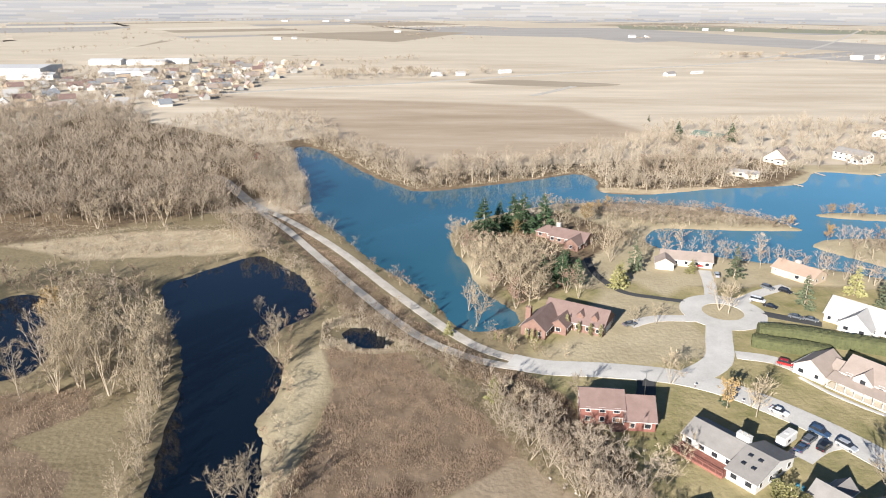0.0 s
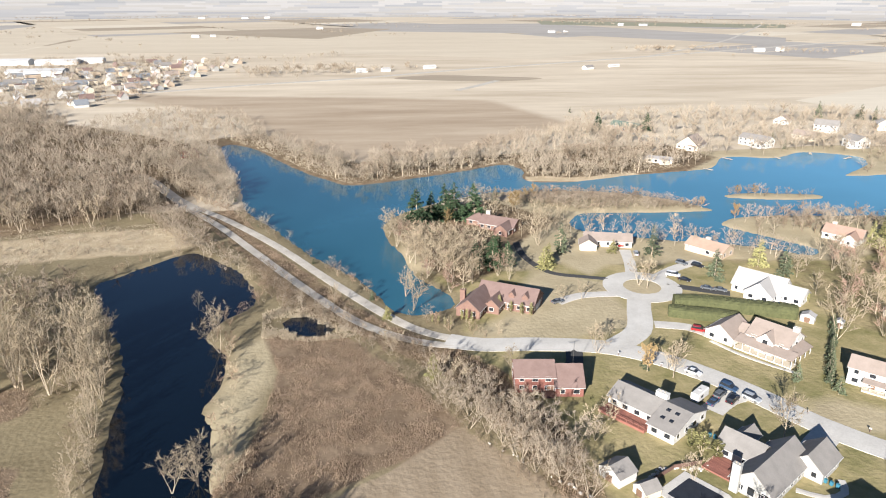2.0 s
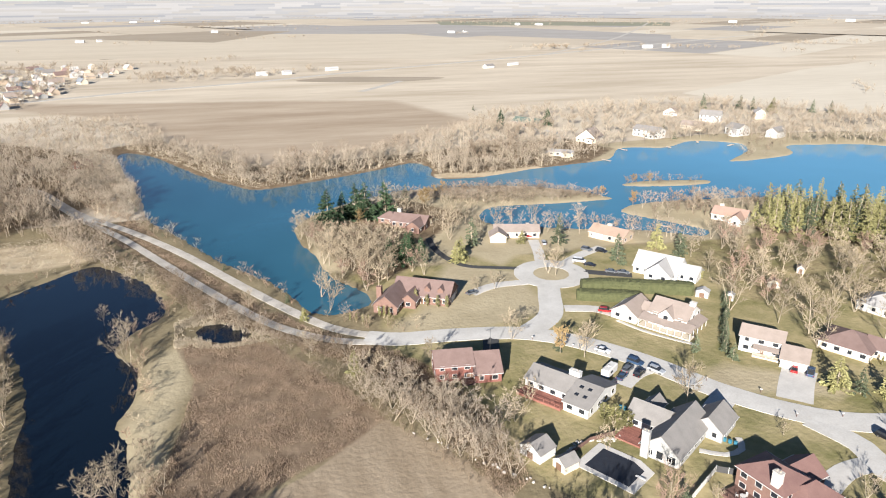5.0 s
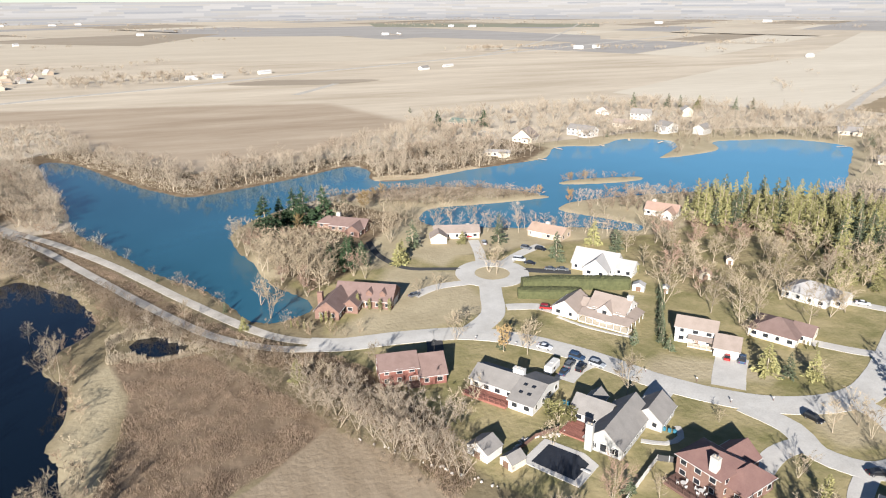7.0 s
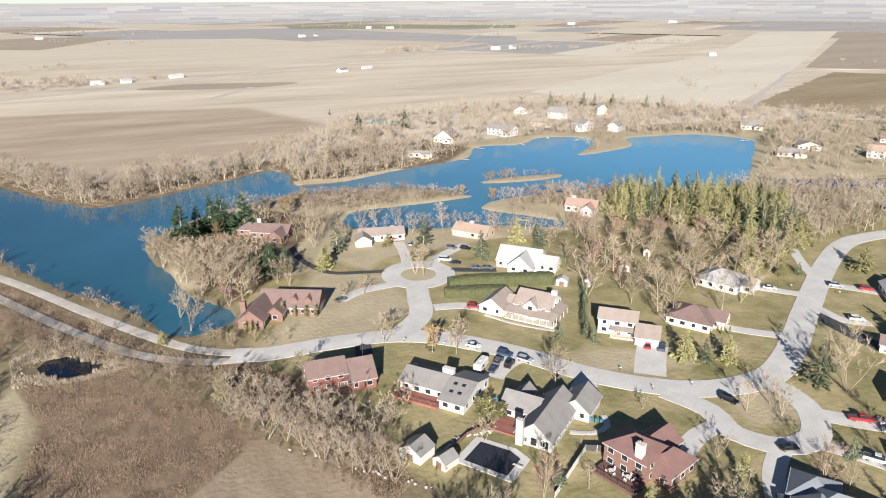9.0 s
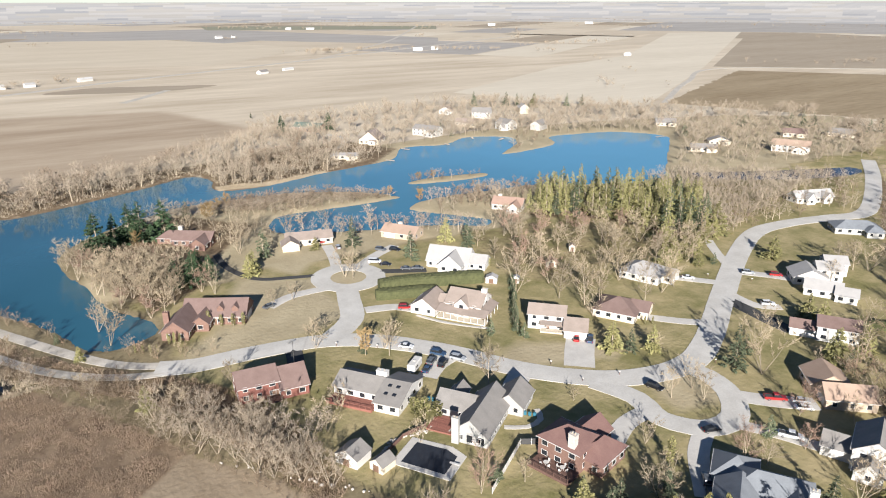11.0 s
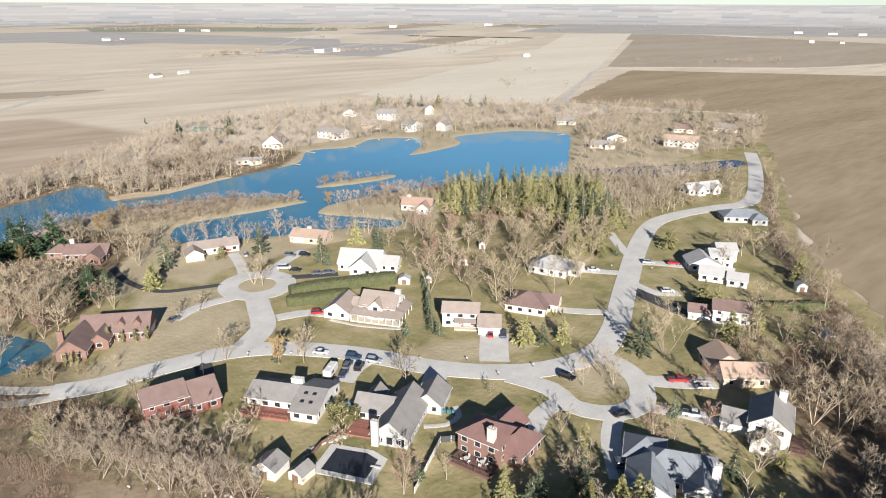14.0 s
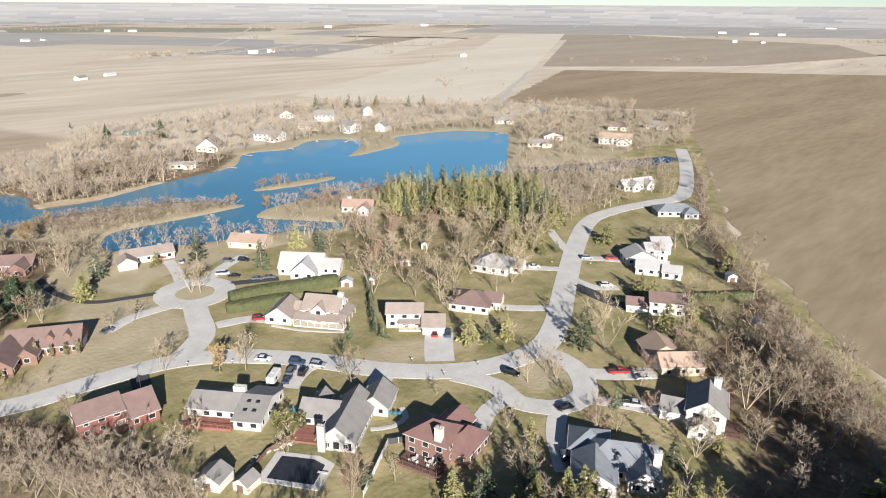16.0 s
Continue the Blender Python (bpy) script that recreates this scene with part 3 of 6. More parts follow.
kind_of_plant("tall", 5, lambda s: bare_tree_meshes(60 + s, 28, 5, 7, 0.24, 3 + s % 2, 0.1, 0.0024, 2), M_BARK, M_TWIG)
kind_of_plant("red", 3, lambda s: bare_tree_meshes(80 + s, 24, 6, 9, 0.42, 3, 0.08, 0.0024, 2), M_BARK, M_TWIG_RED)
kind_of_plant("russet_twig", 4, lambda s: bare_tree_meshes(220 + s, 20, 5, 9, 0.34, 4 - s % 2, 0.2, 0.0033, 3, (0.45, 1.2), (0.28, 0.6)), M_BARK, M_TWIG_RED)
kind_of_plant("brush", 5, lambda s: bare_tree_meshes(90 + s, 12, 4, 4, 0.55, 3, 0.03, 0.012, 1), M_TWIG_DARK, M_TWIG_DARK)
kind_of_plant("pale_brush", 4, lambda s: bare_tree_meshes(110 + s, 12, 4, 4, 0.55, 3, 0.03, 0.012, 1), M_BARK, M_TWIG)
kind_of_plant("thin", 5, lambda s: bare_tree_meshes(150 + s, 13, 5, 6, 0.5, 3, 0.03, 0.0042, 1), M_TWIG_DARK, M_TWIG)
kind_of_plant("spruce", 4, lambda s: needle_meshes(20 + s, 0.27, 72, 0.25, 9), M_BARK, M_SPRUCE)
kind_of_plant("pine", 4, lambda s: needle_meshes(30 + s, 0.30, 95, 0.05, 12, 0.08), M_BARK, M_PINE)
kind_of_plant("gold", 4, lambda s: needle_meshes(50 + s, 0.34, 100, 0.12, 11, 0.04), M_BARK, M_GOLD)
kind_of_plant("column", 3, lambda s: needle_meshes(70 + s, 0.19, 80, -1.2, 7, 0.02, True), M_BARK, M_GOLD)
kind_of_plant("russet", 3, lambda s: leafy_meshes(130 + s, 1300, 0.40), M_BARK, M_LEAF_OLD)
NAMES = {"russet_twig": ("bare_tree", "tree"), "far": ("bare_tree", "tree"), "stand": ("conifer", "tree"), "stand_dark": ("spruce", "tree"), "bare": ("bare_tree", "tree"), "wood": ("bare_tree", "tree"), "tall": ("bare_tree", "tree"), "red": ("bare_tree", "tree"), "brush": ("bush", "bush"), "pale_brush": ("bush", "bush"), "thin": ("bush", "bush"),
         "spruce": ("spruce", "tree"), "pine": ("pine_tree", "tree"), "gold": ("conifer", "tree"), "column": ("arborvitae", "tree"), "russet": ("oak_tree", "tree")}
LOOK = {"russet_twig": "leafless tree with reddish-brown twigs and pale limbs", "far": "distant leafless tree with a pale rounded crown", "stand": "tall olive-green conifer with layered boughs", "stand_dark": "tall dark green spruce with drooping boughs", "bare": "leafless deciduous tree with pale spreading branches", "wood": "leafless tree with grey-tan twigs in dense woodland", "tall": "tall leafless tree with several upright pale stems",
        "red": "leafless tree with dense reddish-brown twigs on a lawn", "brush": "leafless brown bush in rough dry brush", "pale_brush": "leafless pale tan shrub in dry grass", "thin": "leafless thin-twigged shrub in dry grass",
        "spruce": "green spruce with drooping boughs down to the grass", "pine": "dark green pine with layered boughs", "gold": "olive-green conifer with sunlit shaggy boughs",
        "column": "narrow columnar olive arborvitae", "russet": "small tree keeping its dry russet leaves"}


def plant(key, x, y, h, wide=1.0, label="", group=""):
    trunk, crown = rng.choice(PLANTS[key])
    name, cat = NAMES[key]
    w = h * wide * rng.uniform(0.85, 1.15)
    m = Matrix.LocRotScale((x, y, -0.05), Euler((rng.gauss(0, 0.03), rng.gauss(0, 0.03), rng.uniform(0, math.tau))), (w, w, h))
    t = thing(name, m, label or LOOK[key], cat, group)
    part("trunk" if cat == "tree" else "stem", trunk, None, t)
    part("crown", crown, None, t)
    return t


TAKEN = []  # (x, y, radius) of houses, roads and lone trees that scattered growth keeps clear of


def wet(x, y):
    ix, iy = int(np.searchsorted(GX, x)), int(np.searchsorted(GY, y))
    return Z[min(max(iy, 0), len(GY) - 1), min(max(ix, 0), len(GX) - 1)] < -0.3


def in_poly(x, y, poly):
    odd = False
    for (ax, ay), (bx, by) in zip(poly, poly[1:] + poly[:1]):
        if (ay > y) != (by > y) and x < (bx - ax) * (y - ay) / (by - ay) + ax:
            odd = not odd
    return odd


LANES = [(p, 4.5) for p in LANE_EAST + LANE_WEST] + [(p, 6.5) for p in STREET + CIRCLE_LEG + COVE_LEG]


def clear(x, y, gap):
    return not wet(x, y) and all((x - a) ** 2 + (y - b) ** 2 > (w * gap) ** 2 for (a, b), w in LANES) and all((x - a) ** 2 + (y - b) ** 2 > (w * gap) ** 2 for a, b, w in TAKEN)


JOINED = {}  # growth that nobody could count: name -> material -> arrays of triangles


def mesh_arrays(me):
    co = np.empty(len(me.vertices) * 3, np.float32)
    me.vertices.foreach_get("co", co)
    me.calc_loop_triangles()
    tr = np.empty(len(me.loop_triangles) * 3, np.int32)
    me.loop_triangles.foreach_get("vertices", tr)
    return co.reshape(-1, 3), tr.reshape(-1, 3)


ARRAYS = {}
PALE = ("northern_wood", "far_wood", "channel_wood", "lagoon_wood", "far_hedgerows")


def grow_joined(name, key, x, y, h, wide):
    v = rng.randrange(len(PLANTS[key]))
    far = M_FAR_CONIFER if key in ("spruce", "pine", "gold") else M_FAR_BRUSH if key in ("brush", "thin") else M_PALE_TWIG if name in PALE else M_FAR_TWIG
    w, a = h * wide * rng.uniform(0.85, 1.2), rng.uniform(0, math.tau)
    for k in (0, 1):
        if (key, v, k) not in ARRAYS:
            ARRAYS[key, v, k] = mesh_arrays(PLANTS[key][v][k])
        co, tr = ARRAYS[key, v, k]
        c, s = math.cos(a) * w, math.sin(a) * w
        out = np.stack([co[:, 0] * c - co[:, 1] * s + x, co[:, 0] * s + co[:, 1] * c + y, co[:, 2] * h - 0.05], 1)
        JOINED.setdefault(name, {}).setdefault(M_BARK if k == 0 and key != "far" and far in (M_FAR_TWIG, M_PALE_TWIG) else far, []).append((out, tr))


def finish_joined(name, label, category="trees"):
    cos, trs, mats, slots, n = [], [], [], [], 0
    for i, (m, chunks) in enumerate(JOINED[name].items()):
        slots.append(m)
        for co, tr in chunks:
            cos.append(co), trs.append(tr + n), mats.append(np.full(len(tr), i, np.int32))
            n += len(co)
    co, tr, mi = np.concatenate(cos), np.concatenate(trs), np.concatenate(mats)
    me = bpy.data.meshes.new(name)
    me.vertices.add(len(co))
    me.vertices.foreach_set("co", co.astype(np.float32).ravel())
    me.loops.add(tr.size)
    me.loops.foreach_set("vertex_index", tr.astype(np.int32).ravel())
    me.polygons.add(len(tr))
    me.polygons.foreach_set("loop_start", np.arange(0, tr.size, 3, dtype=np.int32))
    for m in slots:
        me.materials.append(m)
    me.polygons.foreach_set("material_index", mi)
    me.update(calc_edges=True)
    return tagged(new(name, me), label, category, kind="stuff")


def scatter(poly, count, keys, lo, hi, gap=0.9, apart=3.0, wide=1.0, label="", group="", joined=""):
    xs, ys = [p[0] for p in poly], [p[1] for p in poly]
    put, tries = [], 0
    while len(put) < count and tries < count * 25:
        tries += 1
        x, y = rng.uniform(min(xs), max(xs)), rng.uniform(min(ys), max(ys))
        if in_poly(x, y, poly) and clear(x, y, gap) and all((x - a) ** 2 + (y - b) ** 2 > apart ** 2 for a, b in put[-250:]):
            put.append((x, y))
            if joined:
                grow_joined(joined, rng.choice(keys), x, y, rng.uniform(lo, hi), wide)
            else:
                plant(rng.choice(keys), x, y, rng.uniform(lo, hi), wide, label, group)


def along(line, step, jitter, keys, lo, hi, gap=0.75, label="", group=""):
    acc = 0.0
    for (ax, ay), (bx, by) in zip(line, line[1:]):
        acc += math.hypot(bx - ax, by - ay)
        while acc > step:
            acc -= step * rng.uniform(0.6, 1.4)
            x, y = ax + rng.gauss(0, jitter), ay + rng.gauss(0, jitter)
            if clear(x, y, gap):
                plant(rng.choice(keys), x, y, rng.uniform(lo, hi), 1.0, label, group)

# ---- houses ----
def box(bm, x0, x1, y0, y1, z0, z1):
    v = [bm.verts.new(c) for c in ((x0, y0, z0), (x1, y0, z0), (x1, y1, z0), (x0, y1, z0), (x0, y0, z1), (x1, y0, z1), (x1, y1, z1), (x0, y1, z1))]
    for f in ((3, 2, 1, 0), (4, 5, 6, 7), (0, 1, 5, 4), (1, 2, 6, 5), (2, 3, 7, 6), (3, 0, 4, 7)):
        bm.faces.new([v[i] for i in f])
    return v


def box_mesh(*args, bevel=0.0):
    bm = bmesh.new()
    box(bm, *args)
    if bevel:
        bmesh.ops.bevel(bm, geom=bm.edges[:], offset=bevel, segments=1, affect="EDGES")
    return bm


def swap(bm):
    """Turns a form built with its ridge along x so that the ridge runs along y."""
    for v in bm.verts:
        v.co.x, v.co.y = v.co.y, v.co.x
    bmesh.ops.reverse_faces(bm, faces=bm.faces[:])


def wall_form(u0, u1, v0, v1, eave, ridge, along_u, hip):
    bm = bmesh.new()
    if not along_u:
        u0, u1, v0, v1 = v0, v1, u0, u1
    if hip:
        box(bm, u0, u1, v0, v1, -0.2, eave)
    else:
        mid = (v0 + v1) / 2
        ends = []
        for u in (u0, u1):
            ends.append([bm.verts.new((u, *c)) for c in ((v0, -0.2), (v1, -0.2), (v1, eave), (mid, ridge), (v0, eave))])
        a, b = ends
        bm.faces.new(a[::-1]), bm.faces.new(b)
        for i in range(5):
            bm.faces.new((a[i], a[(i + 1) % 5], b[(i + 1) % 5], b[i]))
        bmesh.ops.recalc_face_normals(bm, faces=bm.faces[:])
    if not along_u:
        swap(bm)
    return bm


def roof_form(u0, u1, v0, v1, eave, ridge, along_u, hip, over=0.45, thick=0.16):
    bm = bmesh.new()
    if not along_u:
        u0, u1, v0, v1 = v0, v1, u0, u1
    mid, half = (v0 + v1) / 2, (v1 - v0) / 2
    drop = (ridge - eave) / half * over
    U0, U1, V0, V1, E = u0 - over, u1 + over, v0 - over, v1 + over, eave - drop
    inset = min((half + over), (U1 - U0) / 2 - 0.1) if hip else 0.0
    for lift in (thick,):
        c = [bm.verts.new(p) for p in ((U0, V0, E + lift), (U1, V0, E + lift), (U1, V1, E + lift), (U0, V1, E + lift), (U0 + inset, mid, ridge + lift), (U1 - inset, mid, ridge + lift))]
        d = [bm.verts.new((v.co.x, v.co.y, v.co.z - thick + 0.012)) for v in c]
        faces = [(0, 1, 5, 4), (2, 3, 4, 5)] + ([(3, 0, 4), (1, 2, 5)] if hip else [])
        for f in faces:
            bm.faces.new([c[i] for i in f]), bm.faces.new([d[i] for i in reversed(f)])
        rim = ((0, 1), (1, 2), (2, 3), (3, 0)) if hip else ((0, 1), (1, 5), (5, 2), (2, 3), (3, 4), (4, 0))
        for i, j in rim:
            bm.faces.new((c[j], c[i], d[i], d[j]))
    bmesh.ops.recalc_face_normals(bm, faces=bm.faces[:])
    if not along_u:
        swap(bm)
    return bm


def frame_form(w, h, t=0.1, d=0.07):
    """One closed window surround, proud of the wall."""
    bm = bmesh.new()
    loops = []
    for y in (0.02, -d):
        for x0, z0, x1, z1 in ((-w / 2 - t, -t, w / 2 + t, h + t), (-w / 2, 0, w / 2, h)):
            loops.append([bm.verts.new((x, y, z)) for x, z in ((x0, z0), (x1, z0), (x1, z1), (x0, z1))])
    bo, bi, fo, fi = loops
    for p, q in ((fo, fi), (bi, bo), (bo, fo), (fi, bi)):
        for i in range(4):
            bm.faces.new((p[i], p[(i + 1) % 4], q[(i + 1) % 4], q[i]))
    bmesh.ops.recalc_face_normals(bm, faces=bm.faces[:])
    return bm


FORMS = {}


def shared(key, make, material):
    if key not in FORMS:
        FORMS[key] = mesh_of(key[0], make(), material)
    return FORMS[key]


SIDES = {"front": 0, "right": 90, "back": 180, "left": 270}


def on_side(b, side, off, z):
    """The pose on a block's wall: x along the wall, -y outwards."""
    u0, u1, v0, v1 = b[:4]
    x, y = {"front": ((u0 + u1) / 2 + off, v0), "back": ((u0 + u1) / 2 - off, v1), "right": (u1, (v0 + v1) / 2 + off), "left": (u0, (v0 + v1) / 2 - off)}[side]
    return pose(x, y, z, 0, 0, SIDES[side])


def window(home, b, side, off, z, w=1.1, h=1.3):
    f = part("window", shared(("window", w, h), lambda: frame_form(w, h), M_TRIM), None, home, at=on_side(b, side, off, z))
    part("pane", shared(("pane", w, h), lambda: box_mesh(-w / 2, w / 2, -0.025, 0.015, 0, h), M_GLASS), None, f)


def door(home, b, side, off, w=1.0, h=2.1, garage=False):
    name = "garage_door" if garage else "door"

    def leaf():
        bm = box_mesh(-w / 2, w / 2, -0.05, 0.02, 0.05, h)
        for k in range(1, 4 if garage else 1):
            box(bm, -w / 2 + 0.06, w / 2 - 0.06, -0.075, -0.05, h * k / 4 - 0.2, h * k / 4 + 0.2)
        return bm
    f = part(name, shared((name, w, h), leaf, M_TRIM if garage else M_DOOR), None, home, at=on_side(b, side, off, 0))

    def jamb():
        bm = bmesh.new()
        box(bm, -w / 2 - 0.12, -w / 2, -0.09, 0.02, 0, h + 0.12), box(bm, w / 2, w / 2 + 0.12, -0.09, 0.02, 0, h + 0.12), box(bm, -w / 2, w / 2, -0.09, 0.02, h, h + 0.12)
        return bm
    part("door_frame", shared(("jamb", w, h), jamb, M_TRIM), None, f)


def chimney(home, u, v, z0, z1, material=None, w=0.9, d=0.7):
    bm = box_mesh(u - w, u + w, v - d, v + d, z0, z1)
    box(bm, u - w - 0.08, u + w + 0.08, v - d - 0.08, v + d + 0.08, z1, z1 + 0.15)
    c = part("chimney", bm, material or M_STONE, home)
    for k in (-0.4, 0.4):
        fl = bmesh.new()
        tube(fl, Vector((u + k * w, v, z1 + 0.15)), Vector((u + k * w, v, z1 + 0.5)), 0.14, 0.12, 8)
        bmesh.ops.holes_fill(fl, edges=fl.edges[:])
        part("flue", fl, M_TANWALL, c)


def deck(home, u0, u1, v0, v1, z, material, rail=True):
    d = part("deck", box_mesh(u0 + 0.1, u1 - 0.1, v0 + 0.1, v1 - 0.1, -0.1, z - 0.06), material, home)
    n = max(3, int((v1 - v0) / 0.42))
    for k in range(n):
        a = v0 + (v1 - v0) * k / n
        part("board", box_mesh(u0, u1, a + 0.015, a + (v1 - v0) / n - 0.015, z - 0.05, z), material, d)
    if rail:
        r = part("rail", box_mesh(u0, u1, v0, v0 + 0.09, z + 0.9, z + 0.98), material, d)
        m = max(2, int((u1 - u0) / 1.6))
        for k in range(m + 1):
            x = u0 + (u1 - u0 - 0.1) * k / m
            part("post", box_mesh(x, x + 0.1, v0, v0 + 0.1, 0, z + 0.95), material, d)


HOUSES = []


def house(x, y, rot, blocks, wall, roof, label, windows=True, eaves=True):
    """Blocks are (u0, u1, v0, v1, eave, ridge, ridge along u, hipped); the front looks along -v."""
    home = thing("house", pose(x, y, 0, 0, 0, rot), label, "house", "houses by the lake")
    c, s = math.cos(radians(rot)), math.sin(radians(rot))
    for b in blocks:
        u, v = (b[0] + b[1]) / 2, (b[2] + b[3]) / 2
        TAKEN.append((x + u * c - v * s, y + u * s + v * c, max(b[1] - b[0], b[3] - b[2]) * 0.5 + 1.0))
        part("wall", wall_form(*b), wall, home)
        r = part("roof", roof_form(*b), roof, home)
        u0, u1, v0, v1, eave, ridge, al, hip = b
        if eaves:
            for sd in (("front", "back") if al else ("left", "right")):
                w = (u1 - u0 if al else v1 - v0) + 0.9
                m = on_side(b, sd, 0, eave - 0.16) @ pose(0, -0.5, 0)
                part("gutter", shared(("gutter", round(w, 1)), lambda: box_mesh(-w / 2, w / 2, -0.06, 0.06, -0.08, 0.05, bevel=0.02), M_TRIM), None, r, at=m)
        if windows:
            for sd in ("front", "back", "left", "right"):
                run = (u1 - u0) if sd in ("front", "back") else (v1 - v0)
                n = max(1, int(run / 3.4))
                for k in range(n):
                    off = (k - (n - 1) / 2) * run / n
                    for lvl in ((0.95,) if eave < 4.2 else (0.95, 3.6)):
                        window(home, b, sd, off, lvl, rng.choice((1.1, 1.5)), 1.25)
    HOUSES.append(home)
    return home


# brick house with brown roof on the point
B = [(-9, 11.5, 0, 11.5, 3.0, 7.0, True, False), (-12, -3.6, -11, 3, 3.0, 6.4, False, False), (-4.4, 1.0, -5, 3, 2.9, 5.2, False, False)]
h = house(41, 202, -30, B, M_BRICK, M_ROOF["brown"], "sprawling red-brick house with brown shingled gables and dormers")
for u in (3.2, 8.0):
    part("dormer", wall_form(u - 1, u + 1, 1.4, 5, 5.2, 6.3, False, False), M_BRICK, h)
    part("dormer_roof", roof_form(u - 1, u + 1, 1.4, 5, 5.2, 6.3, False, False, 0.25), M_ROOF["brown"], h)
door(h, B[0], "front", 0.5), door(h, B[0], "right", 0, 4.8, 2.2, True)
chimney(h, -12.4, -4, -0.2, 6.6, M_BRICK)
# barn-red house with low wing
B = [(0, 10.6, 0, 9.6, 4.8, 7.5, True, False), (10.7, 18.2, -2, 9.6, 3.0, 6.8, True, False)]
h = house(35, 149, -6, B, M_REDWOOD, M_ROOF["brown"], "barn-red wooden house with a brown shingled roof")
door(h, B[0], "front", 4.2, 1.8, 2.1)
deck(h, 7, 10.5, -3.0, -0.1, 0.7, M_DECKDARK)
# long pale ranch house with red deck
B = [(-7, 0, 0, 16, 2.8, 5.3, True, False), (-20.8, -7.1, 3.5, 13, 2.95, 5.2, True, False)]
h = house(68, 122.2, -53, B, M_WHITE, M_ROOF["grey"], "long white ranch house with grey roof and red deck")
deck(h, -20.6, -7.2, -1.2, 3.4, 0.7, M_DECK)
chimney(h, -9, 9.6, 4.0, 6.4, M_WHITE, 1.6, 0.7)
for u, v in ((-5, 3.2), (-2.6, 3.2), (-5, 5.9), (-2.6, 5.9)):
    part("skylight", box_mesh(u - 0.5, u + 0.5, v - 0.6, v + 0.6, 2.8 + v * 0.3125 + 0.02, 2.8 + v * 0.3125 + 0.30), M_GLASS, h)
# grey gabled house with pool
B = [(0, 9.2, 0, 19, 2.9, 6.8, False, False), (-8, 1.5, 8.6, 16.8, 2.8, 5.6, True, False), (5.5, 13, 16, 25.5, 2.8, 5.8, False, False), (-7, -3, 13, 20, 2.7, 4.6, False, False)]
h = house(74, 106.5, -55, B, M_GREYSIDE, M_ROOF["grey"], "grey gabled house with chimney and brown deck by a pool")
chimney(h, 1.2, -0.5, -0.2, 7.0, M_GREYSIDE, 0.9, 0.5)
for u in (1.6, 4.6, 7.6):
    window(h, B[0], "front", u - 4.6, 0.6, 1.5, 2.0)
deck(h, -7.5, -0.2, 1.5, 8.4, 0.5, M_DECK, False)
# maroon-roofed two-storey brick house
B = [(0, 11, 0, 9.5, 5.5, 8.2, True, True), (8, 15.5, 2.5, 13, 3.4, 6.2, False, True), (2, 9.5, 8, 17, 3.0, 5.8, False, False)]
h = house(88, 91, -75, B, M_BRICK, M_ROOF["maroon"], "two-storey red house with maroon hipped roof and deck")
chimney(h, 8.6, 1.0, 3.0, 9.2)
deck(h, 0.5, 11.5, -5, -0.1, 0.8, M_DECKDARK)
# blue-grey roofed house
B = [(0, 9.5, -2, 8.5, 3.0, 5.8, False, False), (2, 19, 4, 15, 3.0, 6.6, True, True), (-1, 8, 10, 19, 2.9, 5.6, False, True), (12, 19, 0.5, 8, 3.0, 5.6, False, False)]
h = house(106, 56.5, -57, B, M_WHITE, M_ROOF["slate"], "pale house with slate-grey hipped roofs and white chimney")
chimney(h, 18.2, 6, 2.0, 7.4, M_WHITE)
# white two-storey house with dark grey roof
B = [(0, 9.3, 0, 12, 5.4, 8.6, False, False), (-6.2, 0, 2, 9, 2.8, 5.0, True, False), (1, 6.8, -4.2, 0, 2.8, 5.0, False, False)]
h = house(144.6, 49.5, -67, B, M_WHITE, M_ROOF["grey"], "white two-storey house with dark grey roof and chimney")
chimney(h, 6.6, 11, 4.0, 9.6, M_WHITE)
door(h, B[1], "front", 0, 4.6, 2.2, True)
deck(h, 9.6, 13, -1, 6, 0.8, M_DECKDARK)
# tan-roofed house
B = [(0, 12.5, 0, 8.2, 3.0, 5.7, True, False), (-1.5, 8.5, 7.5, 17, 3.0, 5.9, False, False)]
h = house(163.5, 66, -42, B, M_TANWALL, M_ROOF["tan"], "tan house with orange-tan shingled roof")
door(h, B[0], "left", 0, 4.8, 2.2, True)
# white farmhouse with rose roof and wraparound porch
B = [(1.5, 14, 3.8, 15, 4.6, 8.0, True, False), (-10, -1, 0.5, 12, 2.8, 5.9, False, False), (-2, 2.5, 5, 12, 2.8, 5.4, True, False), (5, 10, 3.0, 9, 4.6, 7.0, False, False)]
h = house(106.7, 166.5, -55, B, M_WHITE, M_ROOF["rose"], "white farmhouse with rose-tan roof and wraparound porch")
for u0, u1, v0, v1 in ((-0.5, 17.2, 0, 4.0), (14, 17.2, 4.0, 14)):
    bm = bmesh.new()
    lo, hi = 2.75, 3.95
    zc = [lo, lo, hi, hi] if v0 == 0 else [hi, lo, lo, hi]
    top = [bm.verts.new((x, y, z)) for (x, y), z in zip(((u0, v0), (u1, v0), (u1, v1), (u0, v1)), zc)]
    bot = [bm.verts.new((v.co.x, v.co.y, v.co.z - 0.14)) for v in top]
    bm.faces.new(top), bm.faces.new(bot[::-1])
    for i in range(4):
        bm.faces.new((top[(i + 1) % 4], top[i], bot[i], bot[(i + 1) % 4]))
    part("porch_roof", bm, M_ROOF["rose"], h)
part("porch_floor", box_mesh(-0.4, 17, 0.15, 3.9, -0.1, 0.4), M_CREAM, h)
